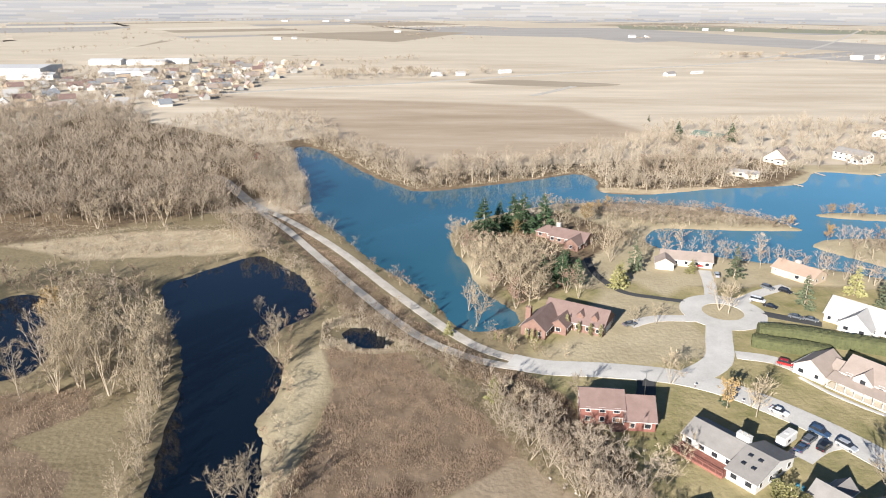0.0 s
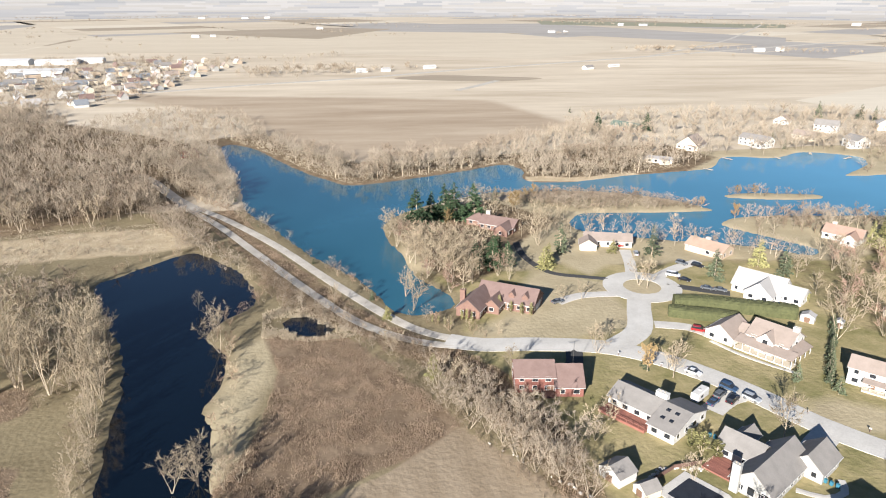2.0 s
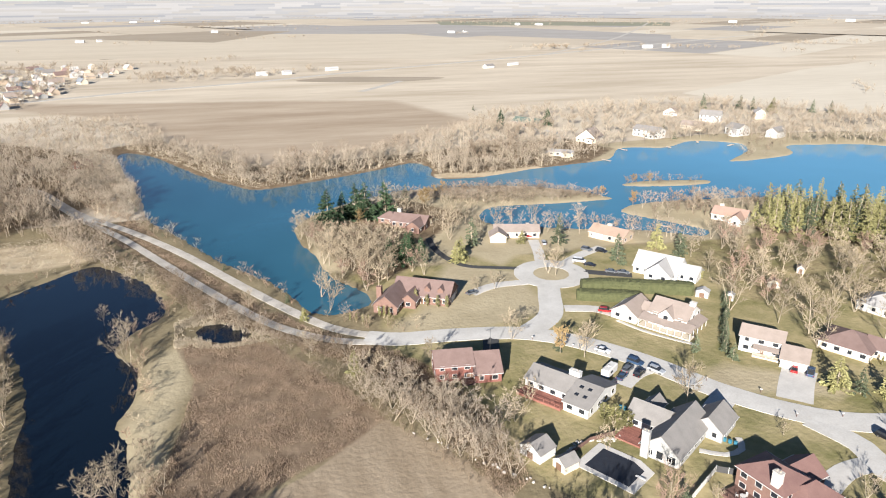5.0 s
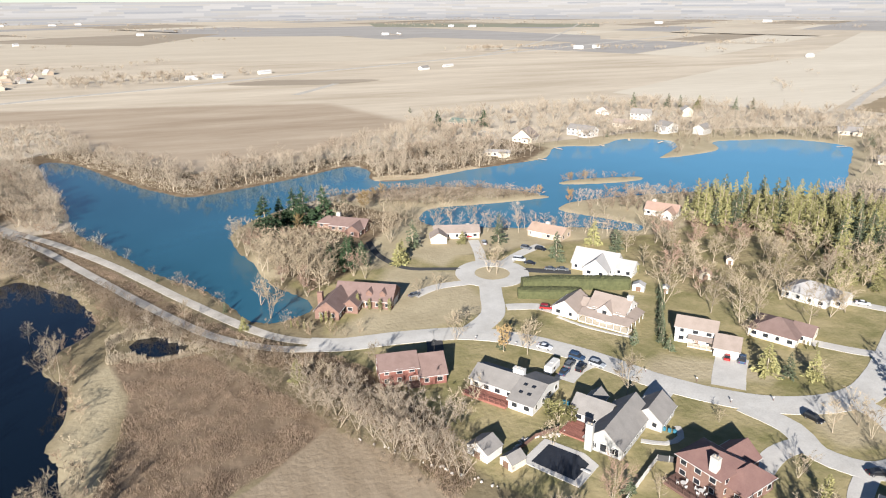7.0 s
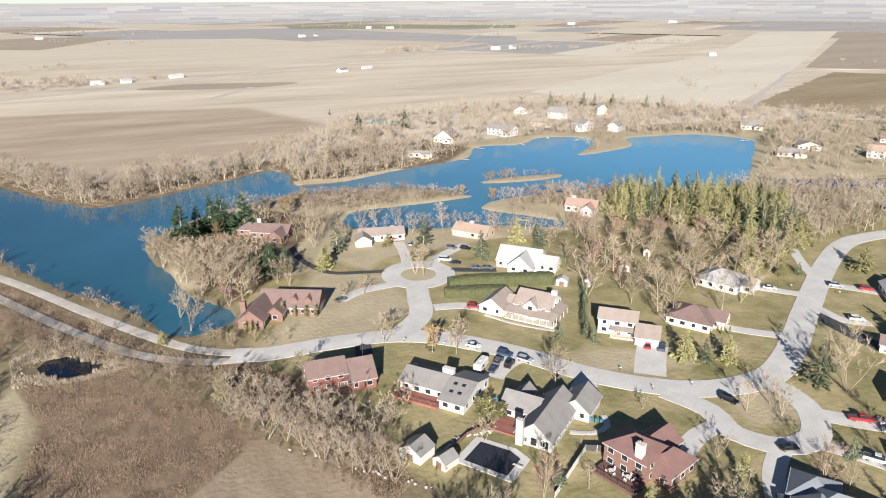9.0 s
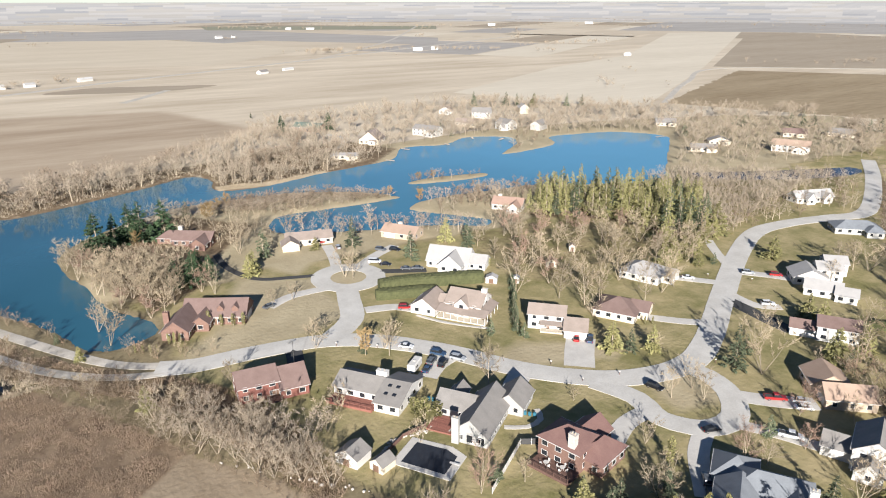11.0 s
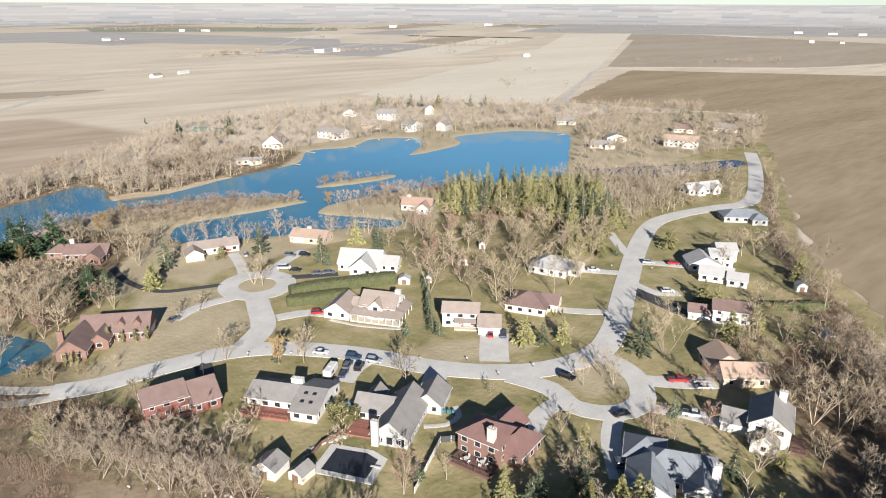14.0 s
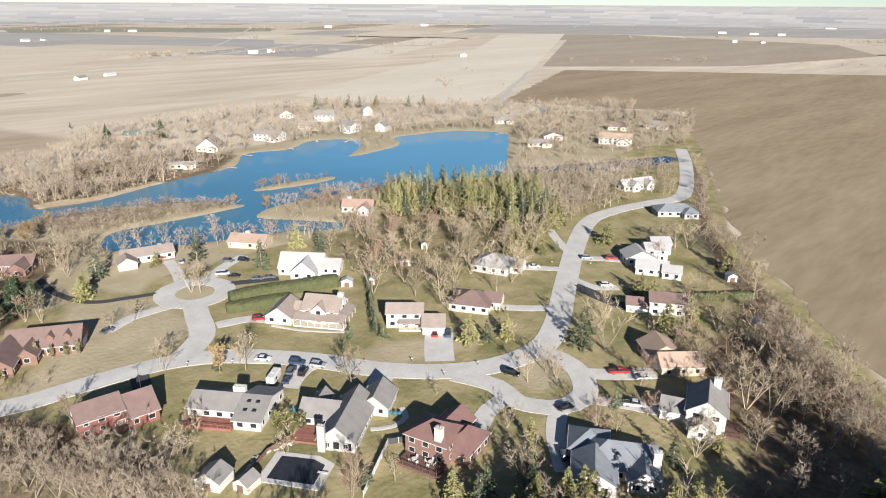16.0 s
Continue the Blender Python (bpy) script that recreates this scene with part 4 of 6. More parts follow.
for k in range(8):
    part("post", shared(("post",), lambda: box_mesh(-0.09, 0.09, -0.09, 0.09, 0.4, 2.75), M_TRIM), None, h, at=pose(-0.1 + 2.42 * k, 0.3, 0))
for k in range(4):
    part("post", FORMS["post",], None, h, at=pose(16.9, 3 + 3.4 * k, 0))
chimney(h, 13.4, 9.5, 5.0, 9.0, M_WHITE)
# white two-storey house with garage and wide drive
B = [(0, 11.8, 0, 7.4, 5.2, 7.4, True, False), (11.9, 18.9, -4.8, 4.8, 2.8, 5.2, True, False)]
h = house(127.8, 144.5, -45, B, M_WHITE, M_ROOF["rose"], "white two-storey house with rose roof and attached garage")
door(h, B[1], "front", 0, 5.4, 2.2, True), door(h, B[0], "front", 0.6)
deck(h, 4.2, 11.7, -2.6, -0.1, 0.45, M_CREAM)
part("porch_roof", roof_form(4.2, 11.7, -2.6, 1.0, 2.8, 3.3, True, False, 0.2), M_ROOF["rose"], h)
# white house with tall pale roof
B = [(-3, 14, 0, 11, 3.0, 7.6, True, False), (3, 12.5, -4, 7, 3.0, 7.0, False, False), (13.5, 20.5, 2, 10, 2.8, 5.4, True, False)]
house(130, 207, -50, B, M_WHITE, M_ROOF["pale"], "white house with steep pale grey gables")
B = [(0, 16.5, 0, 10, 2.8, 5.2, True, False)]
h = house(129.6, 252, -55, B, M_TANWALL, M_ROOF["tan"], "low tan ranch house with orange-tan roof")
door(h, B[0], "front", -4, 4.8, 2.2, True), chimney(h, 7, 6, 3.5, 5.9)
B = [(0, 20, 0, 9, 2.8, 5.0, True, False), (-2, 5, -6, 1, 2.7, 4.8, False, False)]
h = house(88.4, 261, -15, B, M_CREAM, M_ROOF["rose"], "cream ranch house with rose-tan roof beside the lagoon")
door(h, B[1], "front", 0, 4.6, 2.1, True)
B = [(0, 17, 0, 10, 2.9, 5.6, True, False), (10, 16.5, -5.5, 4, 2.9, 5.2, False, False), (-8, 1, 3, 11, 2.7, 5.0, True, True)]
h = house(47, 289, -35, B, M_BRICK, M_ROOF["brown"], "brick house with brown roof among pines")
chimney(h, 1, 8, 3.5, 6.6)
B = [(-1, 13, 0, 13, 2.9, 5.9, True, True), (10, 16, 5, 13, 2.8, 5.0, True, False)]
house(152.5, 139, -60, B, M_CREAM, M_ROOF["brown"], "low house with broad brown hipped roof")
B = [(0, 15, 0, 13, 3.0, 6.2, True, True), (12, 19, 4, 12, 2.8, 5.0, True, False)]
h = house(185, 160, -68, B, M_WHITE, M_ROOF["pale"], "white house with pale grey hipped roof behind bare trees")
door(h, B[1], "right", 0, 4.6, 2.1, True)
B = [(0, 15.5, 0, 9.5, 3.0, 5.8, True, False), (9, 15, -5, 3, 3.0, 5.2, False, False)]
h = house(197.3, 260.7, -50, B, M_WHITE, M_ROOF["salmon"], "white lakeside house with salmon-red roof")
chimney(h, 3, 6, 4.0, 6.6)
B = [(7.5, 19.2, -1, 8, 5.0, 7.0, True, False), (0, 7.4, 0, 6.2, 2.8, 4.7, True, False)]
h = house(195.2, 96.4, -57, B, M_WHITE, M_ROOF["brown"], "white two-storey house with brown roof and low garage")
door(h, B[1], "front", 0, 4.8, 2.2, True)
B = [(0, 12, 0, 10, 3.0, 6.0, False, False), (9, 18, 4, 12, 5.0, 7.2, True, False), (14, 22, 12, 20, 5.0, 7.0, True, False)]
house(234.8, 120.1, -44, B, M_WHITE, M_ROOF["pale"], "white house with several pale grey gabled roofs")
B = [(0, 12, 0, 7.5, 2.9, 5.4, True, False), (10, 17, -2, 5, 2.8, 4.8, True, False)]
house(229, 112.6, -62, B, M_WHITE, M_ROOF["pale"], "small white house with pale grey roof")
B = [(0, 20, 0, 11, 2.8, 5.4, True, True), (12, 19, -4, 4, 2.8, 4.8, False, True)]
house(306, 145, -44, B, M_GREYSIDE, M_ROOF["slate"], "low grey house with dark hipped roof")
B = [(0, 22, 0, 8, 3.0, 6.0, True, False), (4, 9, -3, 4, 3.0, 6.0, False, False), (14, 19, -3, 4, 3.0, 5.6, False, False)]
house(337, 183, -20, B, M_WHITE, M_ROOF["pale"], "white house with two pale gables facing the road")
# houses across the lake
for x, y, rot, ln, dp, eave, ridge, al, wall, roof, label in (
        (193, 534, -54, 25, 11, 2.9, 6.0, True, M_BRICK, "green", "red-brick house with weathered green roof"),
        (214, 452, -45, 15, 17, 3.0, 9.0, False, M_CREAM, "rose", "cream lakeside house with steep tan roof"),
        (266, 463, -62, 22, 10, 5.0, 7.8, True, M_WHITE, "grey", "white two-storey house above the shore"),
        (318, 481, -60, 19, 9, 3.0, 6.0, True, M_CREAM, "rose", "cream house above the far shore"),
        (352, 506, -45, 17, 10, 5.2, 9.0, True, M_WHITE, "grey", "white two-storey house with steep roof"),
        (337, 449, -80, 13, 12, 5.6, 8.6, True, M_WHITE, "grey", "tall white house with balconies on the water"),
        (340, 543, -45, 12, 9, 3.0, 6.5, False, M_WHITE, "rose", "white house behind bare trees"),
        (-122, 452, 60, 11, 7, 2.6, 4.6, True, M_REDWOOD, "maroon", "small red lake cottage at the dike head"),
        (176, 412, -30, 16, 9, 2.8, 3.6, True, M_CREAM, "pale", "flat-roofed pale boathouse on the bank"),
        (399, 301, -40, 18, 8, 2.6, 5.0, True, M_CREAM, "grey", "low white house by the channel"),
        (448, 272, -62, 24, 11, 4.8, 8.0, True, M_WHITE, "tan", "white house with tan roof above the channel"),
        (537, 283, -70, 18, 10, 3.0, 6.0, True, M_CREAM, "grey", "pale house among far garden trees"),
        (505, 300, -50, 17, 10, 3.0, 6.0, True, M_CREAM, "brown", "cream house among far garden trees"),
        (459, 386, -38, 17, 10, 3.0, 6.0, True, M_CREAM, "grey", "pale house at the far corner of the lake"),
        (430, 310, -42, 15, 9, 3.0, 5.6, False, M_CREAM, "grey", "cream house with a grey gable")):
    house(x, y, rot, [(0, ln, 0, dp, eave, ridge, al, False), (ln * 0.55, ln * 0.9, -3.5, 2, 2.9, max(3.4, eave), False, False)], wall, M_ROOF[roof], label)


# ---- outbuildings ----
def shed(x, y, rot, w, d, eave, ridge, wall, roof, label):
    s = thing("garden_shed", pose(x, y, 0, 0, 0, rot), label, "shed", "garden sheds")
    b = (0, w, 0, d, eave, ridge, False, False)
    part("wall", wall_form(*b), wall, s), part("roof", roof_form(*b, over=0.22, thick=0.1), roof, s)
    door(s, b, "front", 0, min(1.8, w * 0.5), min(1.9, eave))
    TAKEN.append((x + w / 2, y + d / 2, max(w, d)))


shed(46.8, 113.8, -62, 6.2, 5.5, 2.4, 4.2, M_WHITE, M_ROOF["grey"], "white garden shed with a grey gabled roof")
shed(52.4, 107.4, -70, 4.0, 4.4, 2.0, 3.4, M_CREAM, M_ROOF["grey"], "cream barn-shaped garden shed beside a pool")
shed(138, 182.5, -45, 4.2, 3.2, 2.2, 3.2, M_WHITE, M_ROOF["pale"], "white garden shed behind a hedge")
shed(146.5, 177, -45, 2.4, 2.2, 2.2, 3.0, M_WHITE, M_ROOF["pale"], "small white playhouse beside bare trees")
shed(168, 183, -40, 4.2, 3.2, 2.2, 3.4, M_CREAM, M_ROOF["tan"], "cream garden shed with tan roof")
shed(247, 83.5, -45, 3.6, 3.2, 2.4, 3.4, M_WHITE, M_ROOF["slate"], "white garden shed at the lawn's edge")
shed(213, 59.5, -50, 3.0, 4.0, 2.2, 3.2, M_WHITE, M_ROOF["pale"], "white garden shed at the field's edge")
shed(188, 192, -40, 2.6, 2.6, 2.2, 3.4, M_CREAM, M_ROOF["rose"], "small cream shed among bare trees")

# ---- turning circle, drives and paths ----
def ring(cx, cy, rx, ry, rot, n=40):
    c, s = math.cos(radians(rot)), math.sin(radians(rot))
    return [(cx + rx * math.cos(k * math.tau / n) * c - ry * math.sin(k * math.tau / n) * s, cy + rx * math.cos(k * math.tau / n) * s + ry * math.sin(k * math.tau / n) * c) for k in range(n)]


loop = ring(96.7, 215.6, 10.6, 10.6, 0)
ribbon("road_circle", loop + loop[:2], 7.4, 0.11, M_ROAD, "pale concrete turning circle round a grass island")
DRIVES = (
    ("driveway_garage", [(124.6, 116.5), (131, 123.5), (137.6, 130)], 9.0, M_DRIVE, "wide white concrete driveway before a garage"),
    ("driveway_farmhouse", [(89, 185), (99, 181.8), (104, 176)], 5.0, M_DRIVE, "pale concrete driveway to a white farmhouse"),
    ("driveway_brick_house", [(86, 210), (72, 210), (61.5, 205)], 4.6, M_DRIVE, "pale concrete driveway to a brick house"),
    # shade on this drive is put into its dark colour
    ("driveway_point", [(90, 223), (78, 227), (66, 233), (60, 250), (60, 268)], 3.0, M_ASPHALT, "dark asphalt driveway leading into pines"),
    ("driveway_lagoon", [(97, 227), (101, 240), (104, 254)], 4.6, M_DRIVE, "pale concrete driveway to a cream ranch house"),
    ("driveway_ranch", [(106, 224), (117, 232), (129, 238)], 4.8, M_DRIVE, "pale concrete driveway to a tan ranch house"),
    ("driveway_white_gables", [(107, 216), (116, 211), (126, 206)], 4.4, M_ASPHALT, "dark driveway beside clipped hedges"),
    ("driveway_maroon", [(126, 90), (115, 89), (104, 83.5)], 5.2, M_DRIVE, "pale concrete driveway to a maroon-roofed house"),
    ("driveway_slate", [(130, 77), (120, 71), (112, 63), (109, 60)], 5.0, M_DRIVE, "worn concrete driveway in tree shade"),
    ("driveway_tan", [(149, 83), (156, 75), (164, 68.5)], 6.0, M_DRIVE, "pale concrete driveway with parked cars"),
    ("driveway_pickup", [(137, 76), (143, 66), (147, 57)], 4.2, M_DRIVE, "pale concrete driveway with a parked pickup"),
    ("driveway_two_storey", [(203, 127), (200, 112), (198, 97)], 6.0, M_ASPHALT, "dark asphalt driveway to a white house"),
    ("driveway_side", [(207, 128), (206, 116), (212, 110)], 4.4, M_DRIVE, "pale driveway beside an evergreen"),
    ("driveway_east", [(226, 141), (235, 130), (240, 122)], 5.0, M_DRIVE, "pale concrete driveway with two parked cars"),
    ("driveway_grey_hip", [(214, 134), (206, 144), (199, 152)], 4.6, M_DRIVE, "pale concrete driveway across a lawn"),
    ("driveway_brown_hip", [(181, 115), (174, 121), (167, 129)], 4.4, M_DRIVE, "pale concrete driveway across a lawn"),
    ("driveway_grey_gable", [(110, 124), (103, 119), (96, 113)], 6.5, M_DRIVE, "pale concrete driveway to a grey gabled house"),
    ("driveway_white_ranch", [(98, 142), (91, 140), (84, 135)], 6.0, M_DRIVE, "pale concrete driveway crowded with vehicles"),
    # dark colour paints the house's shade onto this pavement
    ("driveway_red_house", [(58, 172), (56, 164), (53, 158)], 5.0, M_ASPHALT, "dark driveway shaded by a red house"),
    ("driveway_conifers", [(232, 147), (240, 158), (250, 170)], 4.0, M_DRIVE, "short pale driveway beside the conifers"),
    ("track_far_shore", [(196, 520), (214, 486), (206, 462), (190, 440), (178, 418)], 4.5, M_LANE, "pale gravel drive along the far bank"),
    ("path_garden", [(100, 106), (98, 102), (93, 101), (88, 104)], 1.6, M_DRIVE, "narrow concrete garden path"),
    ("path_farmhouse", [(102, 172), (106, 164), (112, 156), (118, 150)], 1.3, M_DRIVE, "narrow concrete path along a porch"),
)
for k, (nm, pts, w, m, lab) in enumerate(DRIVES):
    ribbon(nm, smooth_line(pts, step=2.0), w, 0.075 + 0.0006 * k, m, lab, "driveway")

# swimming pool under its winter cover
pool = thing("swimming_pool", pose(66, 103.2, 0.0, 0, 0, -57), "swimming pool under a dark winter cover", "pool")
edge = [(-7.5, -5.5), (7.5, -5.5), (7.5, 4.0), (3, 6.0), (-7.5, 5.5)]
for nm, sc, z, m in (("surround", 1.0, 0.16, M_DRIVE), ("pool_cover", 0.74, 0.21, M_COVER)):
    bm = bmesh.new()
    f = bm.faces.new([bm.verts.new((x * sc, y * sc, z)) for x, y in edge])
    r = bmesh.ops.extrude_face_region(bm, geom=[f])
    bmesh.ops.translate(bm, verts=[v for v in r["geom"] if isinstance(v, bmesh.types.BMVert)], vec=(0, 0, -0.3))
    bmesh.ops.recalc_face_normals(bm, faces=bm.faces[:])
    part(nm, bm, m, pool)
part("diving_board", box_mesh(5.0, 7.4, -0.3, 0.3, 0.5, 0.6), M_TRIM, pool)
TAKEN.append((66, 103, 9))


# ---- vehicles ----
def car_forms(kind):
    """Side profile lofted across the width: body with wheel arches hinted, glass house above."""
    ln, hood, deckz, top, wid = {"sedan": (4.7, 0.92, 0.95, 1.45, 1.82), "suv": (4.8, 1.05, 1.12, 1.75, 1.92), "van": (5.2, 1.15, 1.2, 1.95, 2.0), "pickup": (5.8, 1.1, 1.1, 1.85, 2.0)}[kind]
    h = ln / 2
    low = [(-h, 0.35), (-h, deckz - 0.1), (-h + 0.15, deckz), (h * 0.45, hood), (h - 0.15, hood - 0.18), (h, hood - 0.4), (h, 0.35)]
    cab = {"sedan": [(-h + 0.55, deckz), (-0.95, top), (0.35, top), (1.15, hood)], "suv": [(-h + 0.1, deckz), (-h + 0.45, top), (0.4, top), (1.2, hood)],
           "van": [(-h + 0.05, deckz), (-h + 0.2, top), (1.0, top), (1.8, hood)], "pickup": [(-0.75, deckz), (-0.65, top), (0.75, top), (1.5, hood)]}[kind]

    def loft(profile, w0, w1):
        bm = bmesh.new()
        zmin, zmax = min(p[1] for p in profile), max(p[1] for p in profile)
        sides = []
        for s in (-1, 1):
            sides.append([bm.verts.new((x, s * (w0 + (w1 - w0) * (z - zmin) / (zmax - zmin)) / 2, z)) for x, z in profile])
        n = len(profile)
        bm.faces.new(sides[0]), bm.faces.new(sides[1][::-1])
        for i in range(n):
            bm.faces.new((sides[0][(i + 1) % n], sides[0][i], sides[1][i], sides[1][(i + 1) % n]))
        bmesh.ops.recalc_face_normals(bm, faces=bm.faces[:])
        bmesh.ops.bevel(bm, geom=bm.edges[:], offset=0.05, segments=1, affect="EDGES")
        return bm
    roof = [(cab[1][0] - 0.02, top - 0.05), (cab[1][0], top + 0.02), (cab[2][0], top + 0.02), (cab[2][0] + 0.02, top - 0.05)]
    return loft(low, wid, wid), loft(cab, wid - 0.12, wid - 0.45), loft(roof, wid - 0.42, wid - 0.5), ln, wid, hood


def wheel_form():
    bm = bmesh.new()
    tube(bm, Vector((0, -0.11, 0)), Vector((0, 0.11, 0)), 0.34, 0.34, 14)
    bmesh.ops.holes_fill(bm, edges=bm.edges[:])
    return bm


def rim_form():
    bm = bmesh.new()
    tube(bm, Vector((0, -0.125, 0)), Vector((0, 0.125, 0)), 0.2, 0.2, 10)
    bmesh.ops.holes_fill(bm, edges=bm.edges[:])
    return bm


CAR_MESH = {}


def vehicle(kind, paint, x, y, rot, label):
    key = (kind, paint)
    if key not in CAR_MESH:
        body, cab, roof, ln, wid, hood = car_forms(kind)
        CAR_MESH[key] = (mesh_of("body", body, M_PAINT[paint]), mesh_of("cabin", cab, M_GLASS), mesh_of("car_roof", roof, M_PAINT[paint]), ln, wid, hood)
    body, cab, roof, ln, wid, hood = CAR_MESH[key]
    c = thing("pickup_truck" if kind == "pickup" else "van" if kind == "van" else "car", pose(x, y, 0.12, 0, 0, rot), label, "vehicle", "parked vehicles")
    b = part("body", body, None, c)
    part("cabin", cab, None, c), part("car_roof", roof, None, c)
    for sx in (-1, 1):
        for sy in (-1, 1):
            w = part("wheel", shared(("wheel",), wheel_form, M_TYRE), None, c, at=pose(sx * ln * 0.31, sy * (wid / 2 - 0.1), 0.34))
            part("rim", shared(("rim",), rim_form, M_RIM), None, w)
    for sy in (-1, 1):
        part("headlight", shared(("headlight",), lambda: box_mesh(-0.05, 0.05, -0.2, 0.2, -0.08, 0.08, bevel=0.03), M_LAMP_CLEAR), None, b, at=pose(ln / 2, sy * (wid / 2 - 0.3), hood - 0.42))
        part("tail_light", shared(("tail_light",), lambda: box_mesh(-0.05, 0.05, -0.12, 0.12, -0.14, 0.14, bevel=0.03), M_LAMP_RED), None, b, at=pose(-ln / 2, sy * (wid / 2 - 0.2), 0.8))
    if kind == "pickup":
        part("cargo_bed", box_mesh(-ln / 2 + 0.15, -0.85, -0.75, 0.75, 1.02, 1.12), M_ASPHALT, c)
    return c


for kind, paint, x, y, rot, label in (
        ("sedan", "white", 87.6, 153.5, -48, "white car parked on a street edge"), ("suv", "blue", 93.5, 144.4, -55, "dark blue car parked on the street"), ("suv", "silver", 97.0, 138.8, -58, "silver car parked on the street"),
        ("suv", "grey", 89.5, 141.5, 38, "grey car parked in a crowded driveway"), ("sedan", "blue", 86.0, 138.2, 38, "blue car parked in a crowded driveway"), ("suv", "black", 91.6, 138.6, 38, "black car parked in a crowded driveway"),
        ("suv", "black", 133.8, 96.6, -75, "black car parked beside a grass island"), ("sedan", "black", 130.2, 75.4, -20, "black car parked at the kerb"), ("pickup", "red", 156.6, 75.6, -40, "red pickup truck parked on a driveway"),
        ("sedan", "silver", 161.0, 71.2, -40, "silver car parked before a tan house"), ("sedan", "white", 158.6, 68.8, -40, "white car parked before a tan house"), ("pickup", "white", 144.4, 63.4, -57, "white pickup truck parked on a driveway"),
        ("van", "white", 112.3, 224.0, -35, "white van parked by the turning circle"), ("sedan", "black", 114.6, 219.0, -40, "black car parked behind a white van"), ("suv", "red", 104.8, 257.6, -10, "red car parked before a cream house"),
        ("suv", "silver", 106.6, 248.0, 75, "silver car parked on a driveway"), ("sedan", "grey", 119.5, 210.6, -35, "grey car parked beside a hedge"), ("sedan", "grey", 123.6, 208.6, -35, "grey car parked beside a hedge"),
        ("suv", "silver", 229.5, 135.5, -45, "silver car parked on an eastern driveway"), ("suv", "red", 236.5, 128.4, -45, "red car parked on an eastern driveway"), ("suv", "white", 209.7, 113.5, -40, "white car parked beside an evergreen"),
        ("sedan", "white", 205.8, 144.6, -45, "white car parked across a pale driveway"), ("sedan", "red", 135.4, 129.6, 45, "red car parked before a garage"), ("pickup", "blue", 138.6, 127.0, 45, "dark blue pickup parked before a garage"),
        ("suv", "grey", 113.4, 63.6, 45, "dark car parked in tree shade"), ("suv", "black", 110.4, 60.2, 45, "black car parked in tree shade"), ("sedan", "grey", 61.6, 204.6, 20, "dark car parked beside a brick house"),
        ("suv", "grey", 121.0, 235.6, -50, "grey car parked before a tan ranch house"), ("suv", "black", 126.0, 232.2, -50, "black car parked before a tan ranch house"), ("suv", "red", 101.2, 178.6, -30, "red car parked beside a farmhouse")):
    vehicle(kind, paint, x, y, rot, label)
camper = thing("camper_trailer", pose(83.2, 140.6, 0.1, 0, 0, 38), "white camper trailer parked beside a ranch house", "trailer", "parked vehicles")
part("body", box_mesh(-3.1, 3.1, -1.2, 1.2, 0.5, 2.9, bevel=0.25), M_WHITE, camper)
part("roof_vent", box_mesh(-0.5, 0.3, -0.4, 0.4, 2.9, 3.1, bevel=0.05), M_TRIM, camper)
for s in (-1, 1):
    part("pane", box_mesh(-1.6, -0.4, s * 1.2 - 0.02, s * 1.2 + 0.02, 1.5, 2.2), M_GLASS, camper)
    part("wheel", FORMS["wheel",], None, camper, at=pose(0, s * 1.05, 0.34))


# ---- hedges, fences and garden things ----
def hedge(line, width, height, label, step=1.2):
    """A clipped hedge: a lumpy block with many small leaf sprays on its faces."""
    pts = smooth_line(line, step=step)
    bm = bmesh.new()
    rows = []
    n = len(pts)
    for i, (x, y) in enumerate(pts):
        a, b = pts[max(i - 1, 0)], pts[min(i + 1, n - 1)]
        t = Vector((b[0] - a[0], b[1] - a[1])).normalized()
        end = 0.75 if i in (0, n - 1) else 1.0
        row = []
        for f, z in ((-0.5, -0.1), (-0.54, 0.45), (-0.5, 0.85), (-0.32, 1.0), (0.0, 1.04), (0.32, 1.0), (0.5, 0.85), (0.54, 0.45), (0.5, -0.1)):
            k = 1 + 0.1 * noise.noise(Vector((x * 0.7 + f * 3, y * 0.7, z * 2)))
            row.append(bm.verts.new((x - t.y * f * width * k * end, y + t.x * f * width * k * end, z * height * k * (0.92 + 0.08 * end))))
        rows.append(row)
    for r, s in zip(rows, rows[1:]):
        for j in range(8):
            bm.faces.new((r[j], s[j], s[j + 1], r[j + 1]))
    bm.faces.new(rows[0][::-1]), bm.faces.new(rows[-1])
    bmesh.ops.recalc_face_normals(bm, faces=bm.faces[:])
    faces = bm.faces[:]
    ob = thing("hedge", pose(0, 0, 0), label, "hedge", "clipped hedges")
    lv = bmesh.new()
    for f in faces:
        for _ in range(9):
            vs = [v.co for v in f.verts]
            w = [rng.random() for _ in vs]
            p = sum((v * a for v, a in zip(vs, w)), Vector()) / sum(w)
            u = Vector((rng.gauss(0, 1), rng.gauss(0, 1), rng.gauss(0, 1))).normalized() * 0.2
            q = (f.normal + Vector((rng.gauss(0, 0.5), rng.gauss(0, 0.5), rng.gauss(0, 0.5)))).normalized() * 0.22
            lv.faces.new((lv.verts.new(p - u), lv.verts.new(p + u), lv.verts.new(p + q)))
    part("stem_mass", bm, M_HEDGE, ob), part("foliage", lv, M_HEDGE, ob)
    for x, y in pts:
        TAKEN.append((x, y, width * 0.6))


